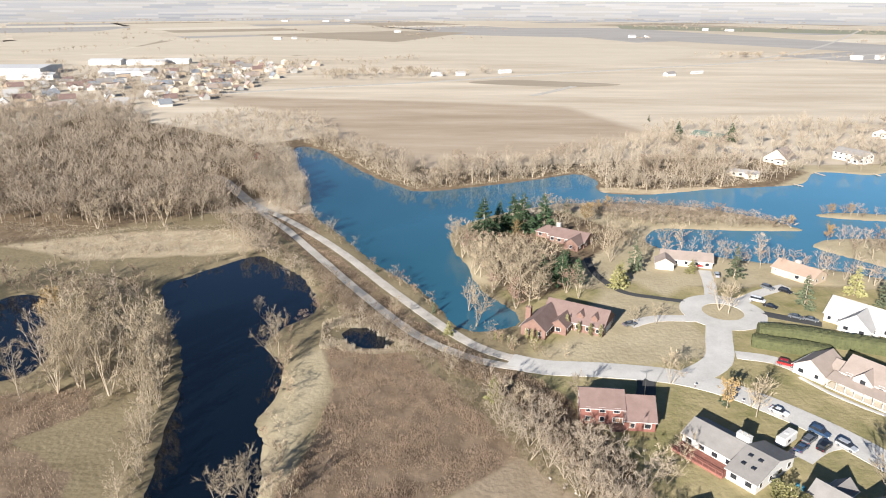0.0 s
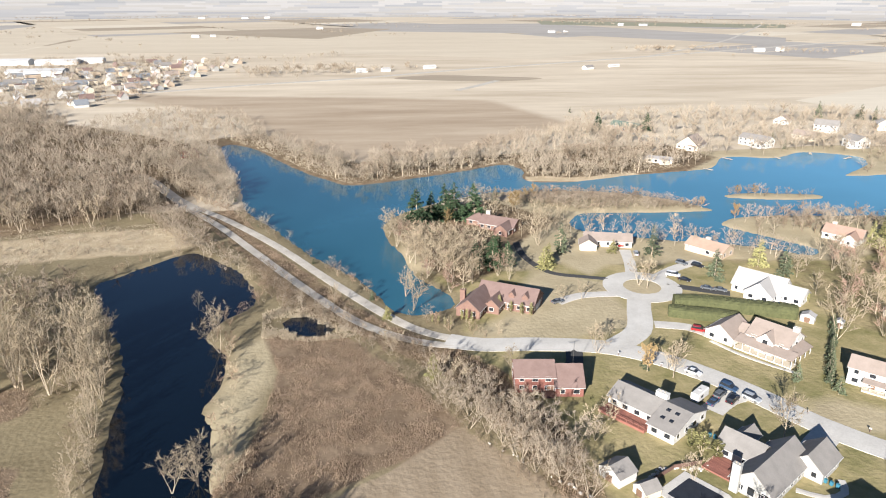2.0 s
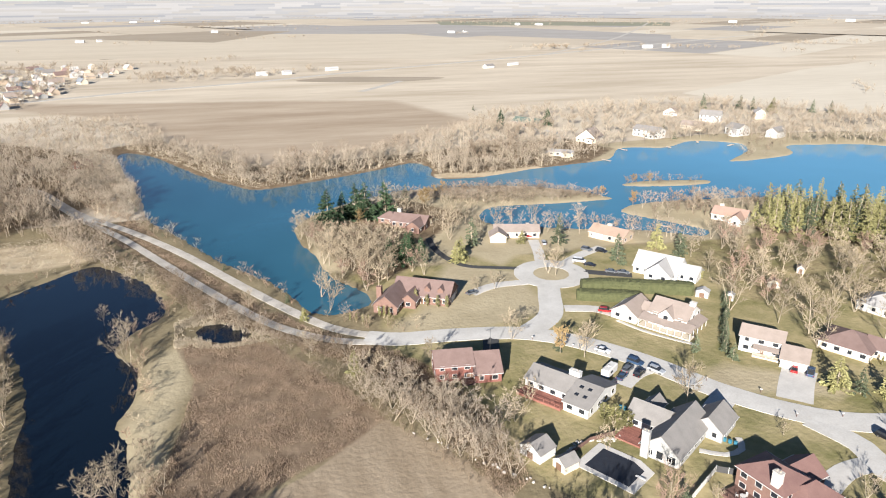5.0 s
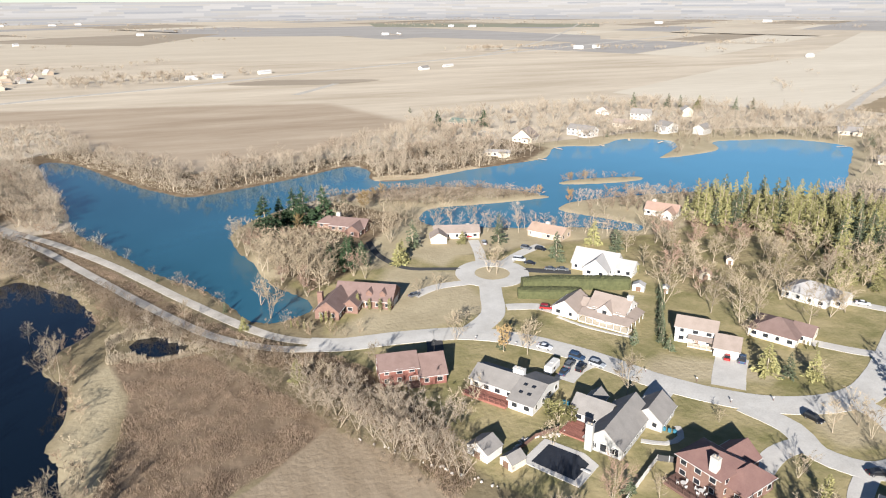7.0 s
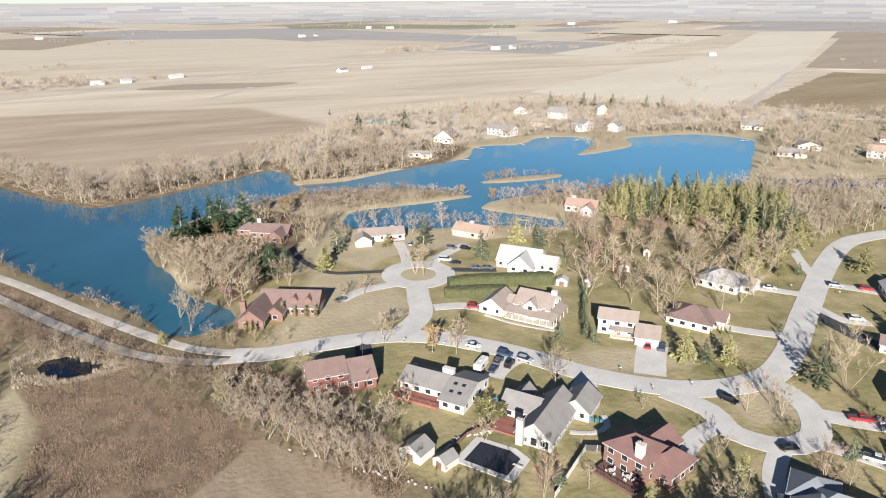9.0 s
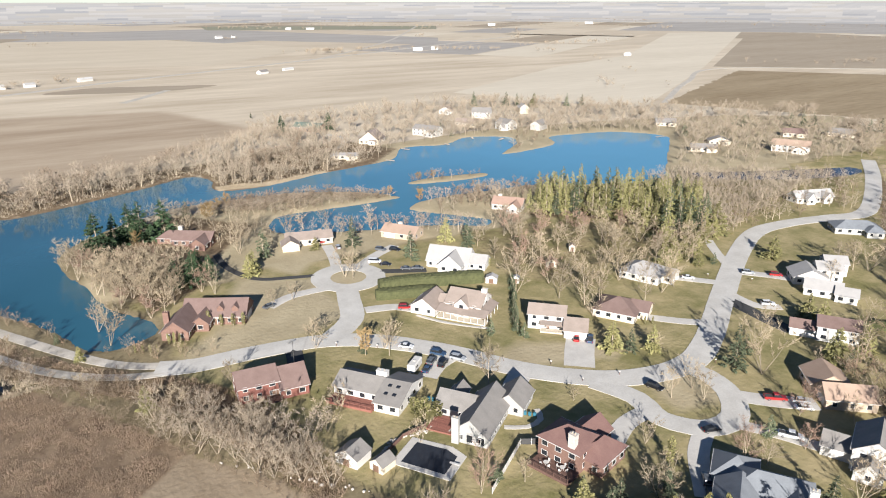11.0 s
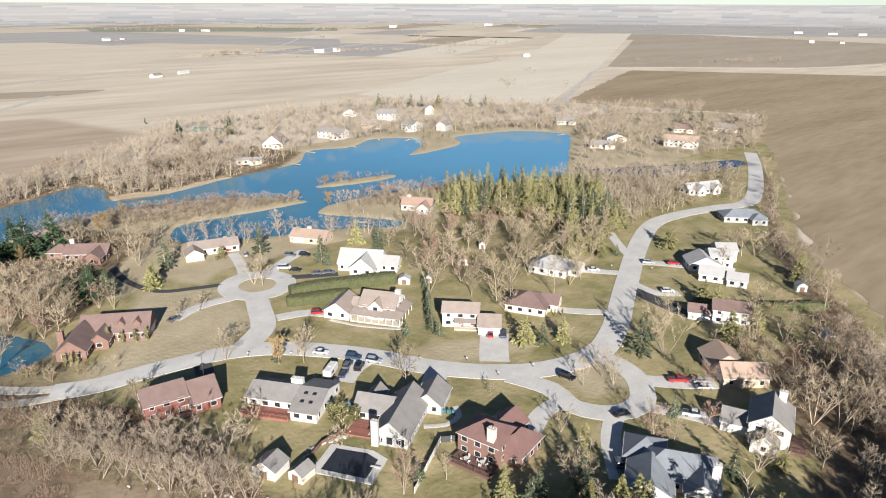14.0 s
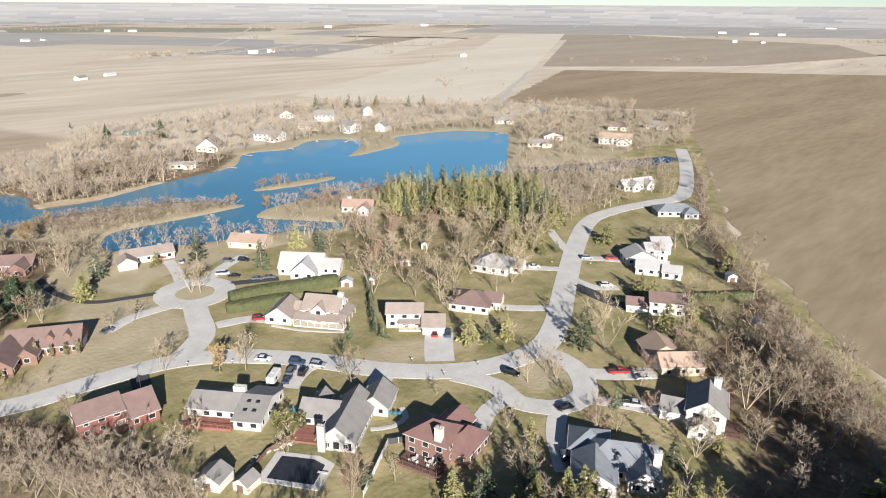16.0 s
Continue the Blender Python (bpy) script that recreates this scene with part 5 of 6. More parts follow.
hedge([(101, 198), (110, 196), (119, 192.6), (129, 189), (138.5, 185)], 5.0, 4.0, "broad clipped olive-green evergreen hedge")
hedge([(96.5, 192), (105, 188.6), (113, 185.8), (117, 183.5)], 4.5, 3.2, "rounded clipped olive-green hedge beside a driveway")
hedge([(212, 92), (222, 84), (232, 76), (240, 70)], 2.6, 2.6, "dark clipped hedge along a garden edge")


def fence(ax, ay, bx, by, h, material, label, panel=2.4):
    ln, rot = math.hypot(bx - ax, by - ay), math.degrees(math.atan2(by - ay, bx - ax))
    f = thing("fence", pose(ax, ay, 0, 0, 0, rot), label, "fence", "garden fences")
    n = int(ln / panel)
    for k in range(n + 1):
        part("post", shared(("fence_post", h), lambda: box_mesh(-0.06, 0.06, -0.06, 0.06, 0, h + 0.12), material), None, f, at=pose(k * ln / n, 0, 0))
    for k in range(n):
        part("panel", shared(("fence_panel", round(ln / n, 2), h, material.name), lambda: box_mesh(0.06, ln / n - 0.06, -0.02, 0.02, 0.08, h), material), None, f, at=pose(k * ln / n, 0, 0))


fence(71, 85.6, 87, 96.2, 1.7, M_WHITE, "white panel fence between two gardens")
fence(87, 96.2, 91.5, 93.5, 1.7, M_ASPHALT, "dark panel fence beside a red house")
fence(58.5, 110.2, 64.5, 113.6, 1.2, M_DECKDARK, "low brown fence round a pool")
fence(64.5, 113.6, 71.5, 114.6, 1.2, M_DECKDARK, "low brown fence round a pool")

slide = thing("garden_bench", pose(236.5, 101.4, 0.0, 0, 0, -45), "long low orange garden bench on a lawn", "bench")
part("seat", box_mesh(-2.4, 2.4, -0.35, 0.35, 0.45, 0.6, bevel=0.03), M_ORANGE, slide)
part("backrest", box_mesh(-2.4, 2.4, 0.3, 0.4, 0.6, 1.1, bevel=0.03), M_ORANGE, slide)
for sx in (-2.1, 0, 2.1):
    part("leg", box_mesh(sx - 0.05, sx + 0.05, -0.3, 0.3, 0, 0.45), M_ORANGE, slide)
for x, y in ((108, 131), (118.5, 122), (119.8, 110), (152, 112), (160, 97), (131, 107), (224, 130), (214, 142), (80, 158), (70, 166)):
    mb = thing("mailbox", pose(x, y, 0, 0, 0, rng.uniform(0, 360)), "small pale mailbox on a post by the street", "mailbox", "mailboxes")
    part("post", shared(("mail_post",), lambda: box_mesh(-0.06, 0.06, -0.06, 0.06, 0, 1.0), M_DECKDARK), None, mb)
    part("letter_box", shared(("mail_box",), lambda: box_mesh(-0.14, 0.14, -0.3, 0.3, 1.0, 1.3, bevel=0.06), M_TRIM), None, mb)
for x, y, rot, ln in ((318, 412, -150, 8), (300, 429, -120, 7), (232, 420, -70, 8), (205, 392, -60, 7), (172, 254, 130, 7), (428, 350, 170, 8), (268, 418, -90, 6), (108, 273, 60, 5)):
    d = thing("dock", pose(x, y, -0.35, 0, 0, rot), "narrow weathered wooden dock over the water", "dock", "lake docks")
    for k in range(int(ln / 0.5)):
        part("board", shared(("dock_board",), lambda: box_mesh(0.02, 0.48, -0.8, 0.8, 0.5, 0.56), M_CREAM), None, d, at=pose(k * 0.5, 0, 0))
    for k in range(int(ln / 2.4) + 1):
        for s in (-0.75, 0.75):
            part("pile", shared(("dock_pile",), lambda: box_mesh(-0.08, 0.08, -0.08, 0.08, -2.0, 0.7), M_DECKDARK), None, d, at=pose(k * 2.4, s, 0))

def patio_set(x, y, rot, z, chairs, label):
    """A round garden table and loose chairs, each a thing of its own."""
    t = thing("patio_table", pose(x, y, z, 0, 0, rot), label, "table", "patio furniture")
    bm = bmesh.new()
    tube(bm, Vector((0, 0, 0.70)), Vector((0, 0, 0.74)), 0.65, 0.65, 14)
    bmesh.ops.holes_fill(bm, edges=bm.edges[:])
    part("tabletop", bm, M_TRIM, t)
    for k in range(4):
        part("leg", shared(("patio_leg",), lambda: box_mesh(-0.03, 0.03, -0.03, 0.03, 0, 0.7), M_TRIM), None, t, at=pose(0.4 * math.cos(k * math.tau / 4), 0.4 * math.sin(k * math.tau / 4), 0))
    for k in range(chairs):
        a = k * math.tau / chairs + 0.3
        c = thing("patio_chair", pose(x + 1.15 * math.cos(a), y + 1.15 * math.sin(a), z, 0, 0, math.degrees(a) - 90), "white slatted garden chair beside a patio table", "chair", "patio furniture")
        part("seat", shared(("chair_seat",), lambda: box_mesh(-0.25, 0.25, -0.25, 0.25, 0.40, 0.45, bevel=0.01), M_TRIM), None, c)
        part("backrest", shared(("chair_back",), lambda: box_mesh(-0.25, 0.25, 0.21, 0.26, 0.45, 0.95, bevel=0.01), M_TRIM), None, c)
        for sx in (-0.21, 0.21):
            for sy in (-0.21, 0.21):
                part("leg", shared(("chair_leg",), lambda: box_mesh(-0.025, 0.025, -0.025, 0.025, 0, 0.4), M_TRIM), None, c, at=pose(sx, sy, 0))


def wheeled_bin(x, y, rot, material, label):
    b = thing("wheeled_bin", pose(x, y, 0, 0, 0, rot), label, "bin", "wheeled bins")
    part("body", shared(("bin_body", material.name), lambda: box_mesh(-0.28, 0.28, -0.34, 0.34, 0.06, 1.0, bevel=0.05), material), None, b)
    part("lid", shared(("bin_lid", material.name), lambda: box_mesh(-0.31, 0.31, -0.38, 0.38, 1.0, 1.07, bevel=0.02), material), None, b)
    for sx in (-0.26, 0.26):
        part("wheel", shared(("bin_wheel",), lambda: box_mesh(-0.04, 0.04, -0.11, 0.11, -0.11, 0.11, bevel=0.05), M_TYRE), None, b, at=pose(sx, 0.3, 0.11))


M_BIN = mat("blue_green_plastic", (0.05, 0.20, 0.27), (0.04, 0.15, 0.21), 2, 0.5)
patio_set(88.5, 83.0, 10, 0.8, 4, "round white patio table on a brown deck")
patio_set(86.6, 86.4, 40, 0.8, 3, "round white patio table beside a deck rail")
patio_set(82.0, 110.0, 40, 0.5, 4, "round white patio table on a red deck")
for x, y, rot, lab in ((96.6, 104.6, 20, "blue-green wheeled bin beside a grey house"), (97.5, 103.7, 25, "blue-green wheeled bin beside a grey house"), (95.8, 105.6, 15, "blue-green wheeled bin beside a grey house"), (79.2, 123.6, 35, "blue-green wheeled bin beside a ranch house"), (78.4, 124.6, 30, "blue-green wheeled bin beside a ranch house")):
    wheeled_bin(x, y, rot, M_BIN, lab)
mast = thing("television_antenna", pose(53.4, 157.6, 0, 0, 0, 25), "grey metal television antenna on a tall mast", "antenna")
part("mast", box_mesh(-0.04, 0.04, -0.04, 0.04, 0, 10.2), M_RIM, mast)
part("boom", box_mesh(-1.6, 1.6, -0.04, 0.04, 10.0, 10.08), M_RIM, mast)
for k in range(7):
    part("antenna_rod", box_mesh(-1.5 + 0.5 * k - 0.025, -1.5 + 0.5 * k + 0.025, -1.1 + 0.09 * k, 1.1 - 0.09 * k, 10.08, 10.13), M_RIM, mast)
br = random.Random(9)
for k in range(34):  # a loose stone border between the pool and the lawn
    f = k / 33
    x, y, r = 57 + 16 * f + br.gauss(0, 0.5), 110.5 + 4.6 * f + 1.6 * math.sin(f * 5) + br.gauss(0, 0.4), br.uniform(0.25, 0.6)
    bm = bmesh.new()
    bmesh.ops.create_icosphere(bm, subdivisions=1, radius=r)
    for v in bm.verts:
        v.co *= 1 + br.uniform(-0.22, 0.22)
        v.co.z *= 0.65
    tagged(new("border_stone", mesh_of("border_stone", bm, M_STONE)), "rough pale stone in a garden border", "stone", "border stones").matrix_basis = pose(x, y, r * 0.3)
for k in range(26):  # rocks and stumps along the edge of the southern field
    f = br.random()
    x, y, r = 24 + 26 * f + br.gauss(0, 0.6), 127 - 28 * f + br.gauss(0, 0.6), br.uniform(0.2, 0.5)
    bm = bmesh.new()
    bmesh.ops.create_icosphere(bm, subdivisions=1, radius=r)
    for v in bm.verts:
        v.co *= 1 + br.uniform(-0.22, 0.22)
    tagged(new("field_stone", mesh_of("field_stone", bm, M_STONE)), "rough pale rock at a field's edge", "stone", "field edge rocks").matrix_basis = pose(x, y, r * 0.3)

# ---- trees in their places: x, y, height ----
BARE = [(81, 152, 14), (96, 122, 15), (64, 168, 11), (111, 104, 5), (142, 169, 17), (152, 157, 15), (167, 185, 16), (156, 148, 18), (158, 143, 17), (188, 164, 18), (175, 138, 17), (187, 141, 13), (195, 142, 14), (134, 91, 10), (141, 86, 10),
        (166, 86, 18), (186, 100, 12), (164, 42, 18), (167, 37, 17), (187, 66, 10), (96, 217, 12), (98, 214, 13), (71, 206, 8), (63, 205, 7), (49, 227, 13), (71, 270, 15), (131, 266, 13), (247, 113, 10)]
BARE_B = [(268, 116, 14), (264, 121, 13), (272, 112, 14), (238, 70, 17), (262, 85, 18), (28, 231, 16), (23, 238, 13), (11, 204, 17), (9, 216, 11), (19, 246, 14), (8, 268, 14), (5, 281, 12), (35, 234, 13), (34, 247, 11), (20, 153, 11), (3, 176, 9),
          (65, 173, 9), (69, 264, 15), (104, 281, 12), (95, 279, 12), (113, 279, 11), (-161, 304, 18), (-132, 309, 16), (-16, 209, 9), (-49, 180, 14), (-53, 194, 11), (-62, 211, 8)]
TALL = [(-101, 166, 28), (-90, 161, 25), (-78, 164, 29), (-83, 168, 27), (-72, 140, 13), (-105, 163, 26), (-97, 172, 24), (-86, 174, 25), (-67, 126, 9), (-42, 119, 12), (-36, 117, 11), (-76, 158, 18), (-80, 178, 24)]
for x, y, h in BARE + BARE_B:
    plant("bare", x, y, h)
for x, y, h in TALL:
    plant("tall", x, y, h, 0.85)
for k in range(26):
    plant("tall", rng.uniform(-116, -80), rng.uniform(160, 190), rng.uniform(11, 21), 0.95, group="tall trees on the pond bank")
for k in range(26):
    f = k / 25
    plant("tall", -86 + 20 * f + rng.gauss(0, 1.6), 186 - 72 * f + rng.gauss(0, 2), rng.uniform(8, 19) * (1 - 0.45 * f), 0.95, group="tall trees on the pond bank")
for x, y, h in ((-43, 121, 11), (-38, 124, 9), (-47, 117, 10), (-33, 119, 8)):
    plant("bare", x, y, h, 1.2, "wide pale leafless tree on the pond bank")
for x, y, h in [(155, 68, 11.5), (126, 63, 12), (69, 87, 12)]:
    plant("red", x, y, h)
for x, y, h in [(130, 60, 8), (100, 65, 10), (151, 111, 6)]:
    plant("bare", x, y, h, 1.2)
for x, y, h in [(127, 220, 12.6), (113, 247, 14), (76, 254, 13), (155, 220, 12.6), (115, 147, 6), (144, 115, 8), (162, 92, 14), (228, 150, 5), (122, 139, 6), (141, 67, 6), (182, 612, 6), (474, 516, 13), (489, 510, 12), (62, 330, 9), (52, 300, 8)]:
    plant("spruce", x, y, h)
for x, y, h in [(67, 240, 9.8), (150, 230, 12), (140, 119, 9.7), (150, 112, 9), (211, 100, 9.3), (214, 96, 8.2), (190, 79, 11.6), (204, 77, 9.3), (84, 71, 8.3), (93, 61, 6.5), (259, 88, 12.7), (253, 141, 10.5), (221, 152, 6.3), (141, 39, 6), (2, 198, 5), (14, 160, 7.2), (442, 528, 14), (65, 237, 9.2), (98, 252, 6)]:
    plant("gold", x, y, h)
for x, y, h in [(72, 121, 5), (74, 119, 5.4), (76, 116.5, 4.8)]:
    plant("column", x, y, h, 1.9, "rounded olive evergreen bush beside a house")
for x, y, h in [(75, 156, 9.8), (33, 292, 9.2), (68, 314, 11.7), (78, 332, 7.7), (-121, 194, 18), (165, 311, 6), (195, 331, 6), (205, 331, 6), (172, 290, 9), (84, 338, 8)]:
    plant("russet", x, y, h)
for x, y, h in [(111, 72, 7.6), (148, 198, 4), (149.5, 196, 3.6), (26.5, 194.5, 4), (28, 193.8, 4.4), (29.5, 193, 4), (40.2, 200.6, 6), (43.7, 198.6, 4.6), (47.1, 196.6, 4.8), (50, 195.2, 5.2), (16.5, 194, 3), (18.5, 192.8, 3), (20.5, 191.8, 3), (22.5, 191, 3), (162, 126, 3), (164, 124.5, 3.2)]:
    plant("column", x, y, h)
for x, y, h in [(18, 286, 17), (26, 300, 13), (32, 302, 15.5), (37, 300, 16), (47, 303, 15), (44, 238, 12), (42, 244, 9), (51, 241, 9), (48, 246, 10), (38, 240, 10), (217, 517, 12.6), (182, 530, 11.7)]:
    plant("pine", x, y, h * 1.2, 1.1)
for k in range(24):  # a tall clipped row between two gardens
    f = k / 23
    plant("spruce", 147 - 24.5 * f + rng.gauss(0, 0.4), 178 - 34 * f + rng.gauss(0, 0.4), rng.uniform(3.4, 5.2), 1.0, "small shaggy spruce in a close garden row", "garden row of spruces")

# ---- woods and brush ----
FAR_HOMES = [(366.0, 428.0), (410.2, 505.0)]
TAKEN += [(x - 4, y - 8, 9) for x, y in FAR_HOMES]
TAKEN += [(h.location.x - 3, h.location.y - 14, 9) for h in HOUSES if h.location.y > 380 or h.location.x > 330]  # open lawns before the far houses
scatter(PINES, 105, ["stand", "stand", "stand", "stand_dark"], 13, 19, 0.9, 3.8, 1.0, "tall olive-green conifer in a lakeside stand", "conifer stand")
scatter([(240, 190), (258, 171), (292, 207), (273, 233), (262, 212)], 22, ["stand_dark", "gold"], 11, 16, 0.9, 4.2, 1.0, "dark green conifer at the edge of a stand", "conifer stand")
WOOD_WIDE = [(-430, 640), (-420, 480), (-290, 400), (-215, 312), (-165, 306), (-112, 318), (-100, 350), (-108, 385), (-138, 420), (-175, 470), (-240, 560), (-300, 660)]
scatter(WOOD_WIDE, 900, ["far"], 10, 17, 0.8, 5.0, 1.0, joined="western_wood")
scatter([(-330, 330), (-215, 312), (-165, 306), (-112, 318), (-100, 350), (-108, 385), (-170, 380), (-330, 400)], 330, ["wood", "wood", "brush"], 8, 16, 0.8, 4.0, 1.0, joined="western_wood")
scatter([(-230, 300), (-150, 255), (-110, 262), (-95, 290), (-130, 312), (-200, 325)], 120, ["brush", "pale_brush"], 1.5, 4, 0.9, 3, 1.2, joined="western_scrub")
scatter([(-125, 195), (-86, 190), (-72, 164), (-66, 126), (-72, 122), (-80, 150), (-118, 156)], 90, ["thin", "pale_brush", "brush"], 1.5, 5, 0.9, 2.4, 1.1, joined="pond_wood")
scatter([(-170, 240), (-108, 232), (-98, 190), (-118, 172), (-160, 170), (-185, 210)], 80, ["wood", "brush", "wood"], 5, 14, 0.9, 4, joined="pond_wood")
NORTH_BAND = [(-112, 520), (-86, 486), (-62, 450), (-40, 409), (-26, 390), (-14, 376), (15, 386), (52, 402), (82, 418), (92, 402), (92, 377), (120, 372), (165, 385), (200, 400), (190, 440), (130, 452), (80, 452), (40, 442), (0, 428), (-20, 440), (-45, 470), (-90, 540)]
scatter(NORTH_BAND, 150, ["wood", "wood", "brush", "tall"], 8, 16, 0.9, 4.2, 1.0, joined="northern_wood")
scatter(NORTH_BAND, 380, ["far"], 4, 12, 0.9, 3.6, 1.0, joined="northern_wood")
scatter([(190, 398), (206, 400), (226, 425), (240, 440), (205, 446), (196, 500), (160, 540), (130, 500), (60, 456), (130, 452)], 110, ["far", "far", "wood"], 7, 15, 0.9, 5.0, 1.0, joined="northern_wood")
FAR_BELT = [(60, 452), (130, 455), (200, 470), (236, 432), (266, 424), (300, 438), (330, 430), (352, 404), (375, 404), (414, 392), (432, 356), (452, 340), (470, 330), (560, 330), (655, 345), (610, 395), (545, 450), (485, 525), (405, 592), (305, 612), (195, 580), (125, 495)]
scatter(FAR_BELT, 620, ["far"], 6, 15, 0.9, 5.6, 1.05, joined="far_wood")
scatter([(262, 424), (300, 440), (330, 428), (352, 404), (414, 394), (432, 356), (446, 392), (420, 420), (340, 470), (280, 490)], 120, ["wood", "far"], 6, 13, 0.7, 5, 1.0, joined="far_wood")
scatter([(350, 272), (410, 316), (434, 345), (560, 330), (610, 275), (520, 235), (490, 225), (440, 232), (400, 252)], 230, ["far"], 6, 14, 0.9, 5.5, 1.05, joined="far_wood")
for x, y, h in ((452, 350, 9), (447, 346, 8), (438, 340, 10), (560, 318, 13), (553, 324, 12), (566, 312, 12), (520, 345, 11), (514, 350, 9), (585, 268, 12), (579, 273, 11), (425, 552, 14), (434, 545, 13), (396, 566, 15), (300, 476, 6), (288, 440, 7)):
    plant("spruce", x, y, h, 1.0, "dark green conifer among houses across the lake", "conifers across the lake")
scatter([(262, 168), (300, 180), (340, 190), (400, 205), (395, 222), (345, 255), (310, 258), (290, 225)], 330, ["far", "far", "wood"], 6, 13, 0.85, 4.0, 1.1, joined="channel_wood")
scatter([(60, 338), (95, 346), (128, 341), (155, 325), (166, 309), (140, 309), (100, 312), (80, 325)], 230, ["brush", "brush", "pale_brush", "wood"], 3, 6, 0.9, 1.9, 1.4, joined="spit_brush")
scatter([(25, 318), (60, 335), (90, 300), (88, 270), (60, 268), (48, 296)], 36, ["wood", "bare", "wood"], 6, 13, 0.9, 4.5, 1.1, group="trees on the point")
scatter([(5, 290), (14, 284), (44, 250), (32, 218), (26, 218), (16, 240)], 34, ["bare", "bare", "wood"], 8, 15, 0.7, 3.8, 1.15, group="trees on the point")
scatter([(6, 272), (38, 276), (40, 262), (50, 234), (34, 222), (24, 208), (14, 236), (8, 262)], 26, ["bare", "bare", "russet_twig"], 8, 13, 0.45, 4.6, 1.3, group="trees on the point")
scatter([(165, 288), (220, 288), (228, 270), (200, 262), (176, 268)], 22, ["wood", "bare", "brush"], 6, 12, 0.9, 4, joined="lagoon_wood")
scatter([(189, 331), (238, 328), (233, 321), (190, 328)], 12, ["brush", "wood"], 3, 8, 0.9, 3, joined="spit_brush")
scatter([(285, 367), (330, 374), (348, 397), (322, 412)], 12, ["brush", "wood"], 3, 8, 0.9, 4, joined="spit_brush")
scatter(MIDDLE, 48, ["bare", "bare", "russet_twig"], 8, 15, 0.9, 5.6, 1.0, group="garden wood")
scatter([(236, 186), (254, 169), (262, 176), (226, 156), (205, 158)], 30, ["bare", "gold", "wood"], 7, 14, 0.9, 4, group="garden wood")
scatter(EAST_LINE, 340, ["far", "bare", "russet_twig", "thin"], 4, 11, 0.85, 3.2, 1.1, joined="eastern_wood")
scatter([(172, 12), (196, 34), (212, 52), (203, 56), (176, 36), (160, 20)], 60, ["russet_twig", "bare", "brush"], 8, 14, 0.8, 3.4, 1.0, joined="eastern_wood")
scatter([(180, 85), (212, 84), (232, 92), (208, 64), (192, 50), (172, 56), (178, 70)], 22, ["bare", "brush", "wood"], 5, 12, 0.9, 4.5, group="garden trees")
LOW_WOOD = [(14, 158), (26, 152), (36, 138), (45, 126), (46, 110), (41, 104), (29, 121), (19, 135), (12, 150)]
scatter(LOW_WOOD, 48, ["bare", "bare", "russet_twig"], 6, 12, 0.9, 2.6, 1.1, joined="low_wood")
scatter([(-6, 178), (10, 160), (22, 136), (32, 122), (44, 104), (38, 98), (24, 122), (8, 150), (-12, 176)], 80, ["thin"], 1.5, 4, 0.9, 1.6, 1.2, joined="low_wood")
scatter([(-4, 180), (14, 174), (26, 158), (20, 140), (10, 152), (2, 168)], 26, ["thin"], 2, 4.5, 0.9, 2.0, 1.0, joined="low_wood")
scatter([(-40, 250), (-20, 214), (6, 188), (14, 172), (4, 168), (-14, 188), (-34, 208), (-52, 250)], 210, ["thin", "thin", "thin", "wood"], 2, 7, 0.95, 1.8, 1.1, joined="lane_brush")
scatter([(-100, 330), (-66, 268), (-52, 250), (-60, 246), (-78, 270), (-112, 322)], 120, ["pale_brush", "brush", "wood"], 3, 8, 0.95, 2.6, 1.1, joined="lane_brush")
for line, off in ((LANE_EAST, 5.0), (LANE_EAST, 6.5)):
    along([(x + off, y + off * 0.6) for x, y in line[:95]], 4.0, 1.2, ["thin", "thin", "brush"], 2.5, 6, 0.7, "leafless shrub on the dike bank", "shrubs on the dike bank")
scatter([(-150, 450), (-104, 380), (-92, 345), (-80, 345), (-88, 400), (-108, 470)], 120, ["wood", "brush", "wood"], 5, 11, 0.9, 3.4, joined="northern_wood")
scatter([(-162, 423), (-224, 562), (-194, 652), (-112, 606), (-83, 517), (-113, 505), (-119, 409)], 210, ["far", "far", "wood"], 7, 14, 0.7, 4.6, 1.0, joined="northern_wood")
scatter([(-50, 300), (-66, 335), (-84, 400), (-100, 440), (-122, 430), (-100, 370), (-72, 324), (-54, 290)], 60, ["wood", "far", "thin"], 4, 10, 0.7, 3.4, 1.0, joined="northern_wood")
scatter([(-170, 420), (-128, 372), (-96, 322), (-78, 300), (-66, 268), (-80, 262), (-104, 312), (-150, 360)], 90, ["wood", "wood", "thin"], 5, 12, 0.8, 3.2, 1.0, joined="lane_brush")
scatter([(-160, 440), (-122, 378), (-100, 340), (-84, 322), (-72, 330), (-86, 400), (-112, 480)], 130, ["wood", "wood", "bare"], 6, 13, 0.75, 3.4, 1.0, joined="northern_wood")
scatter([(-76, 345), (-84, 398), (-98, 440), (-90, 440), (-76, 398), (-66, 345)], 50, ["wood", "wood"], 6, 12, 0.6, 3.5, joined="northern_wood")
along([(x - 3, y) for x, y in POND[:26]], 3.2, 2.2, ["pale_brush", "brush"], 2, 5, 0.8, "leafless shrub on the pond bank", "shrubs on the pond bank")
along([(x + 3, y) for x, y in POND[44:]], 3.2, 1.8, ["pale_brush", "brush"], 2, 6, 0.8, "leafless shrub on the pond bank", "shrubs on the pond bank")
for k in range(16):  # tall trees south of the marsh, whose long shadows lie across it
    grow_joined("southern_trees", "bare", rng.uniform(-62, -22), rng.uniform(66, 84), rng.uniform(17, 21), 0.7)
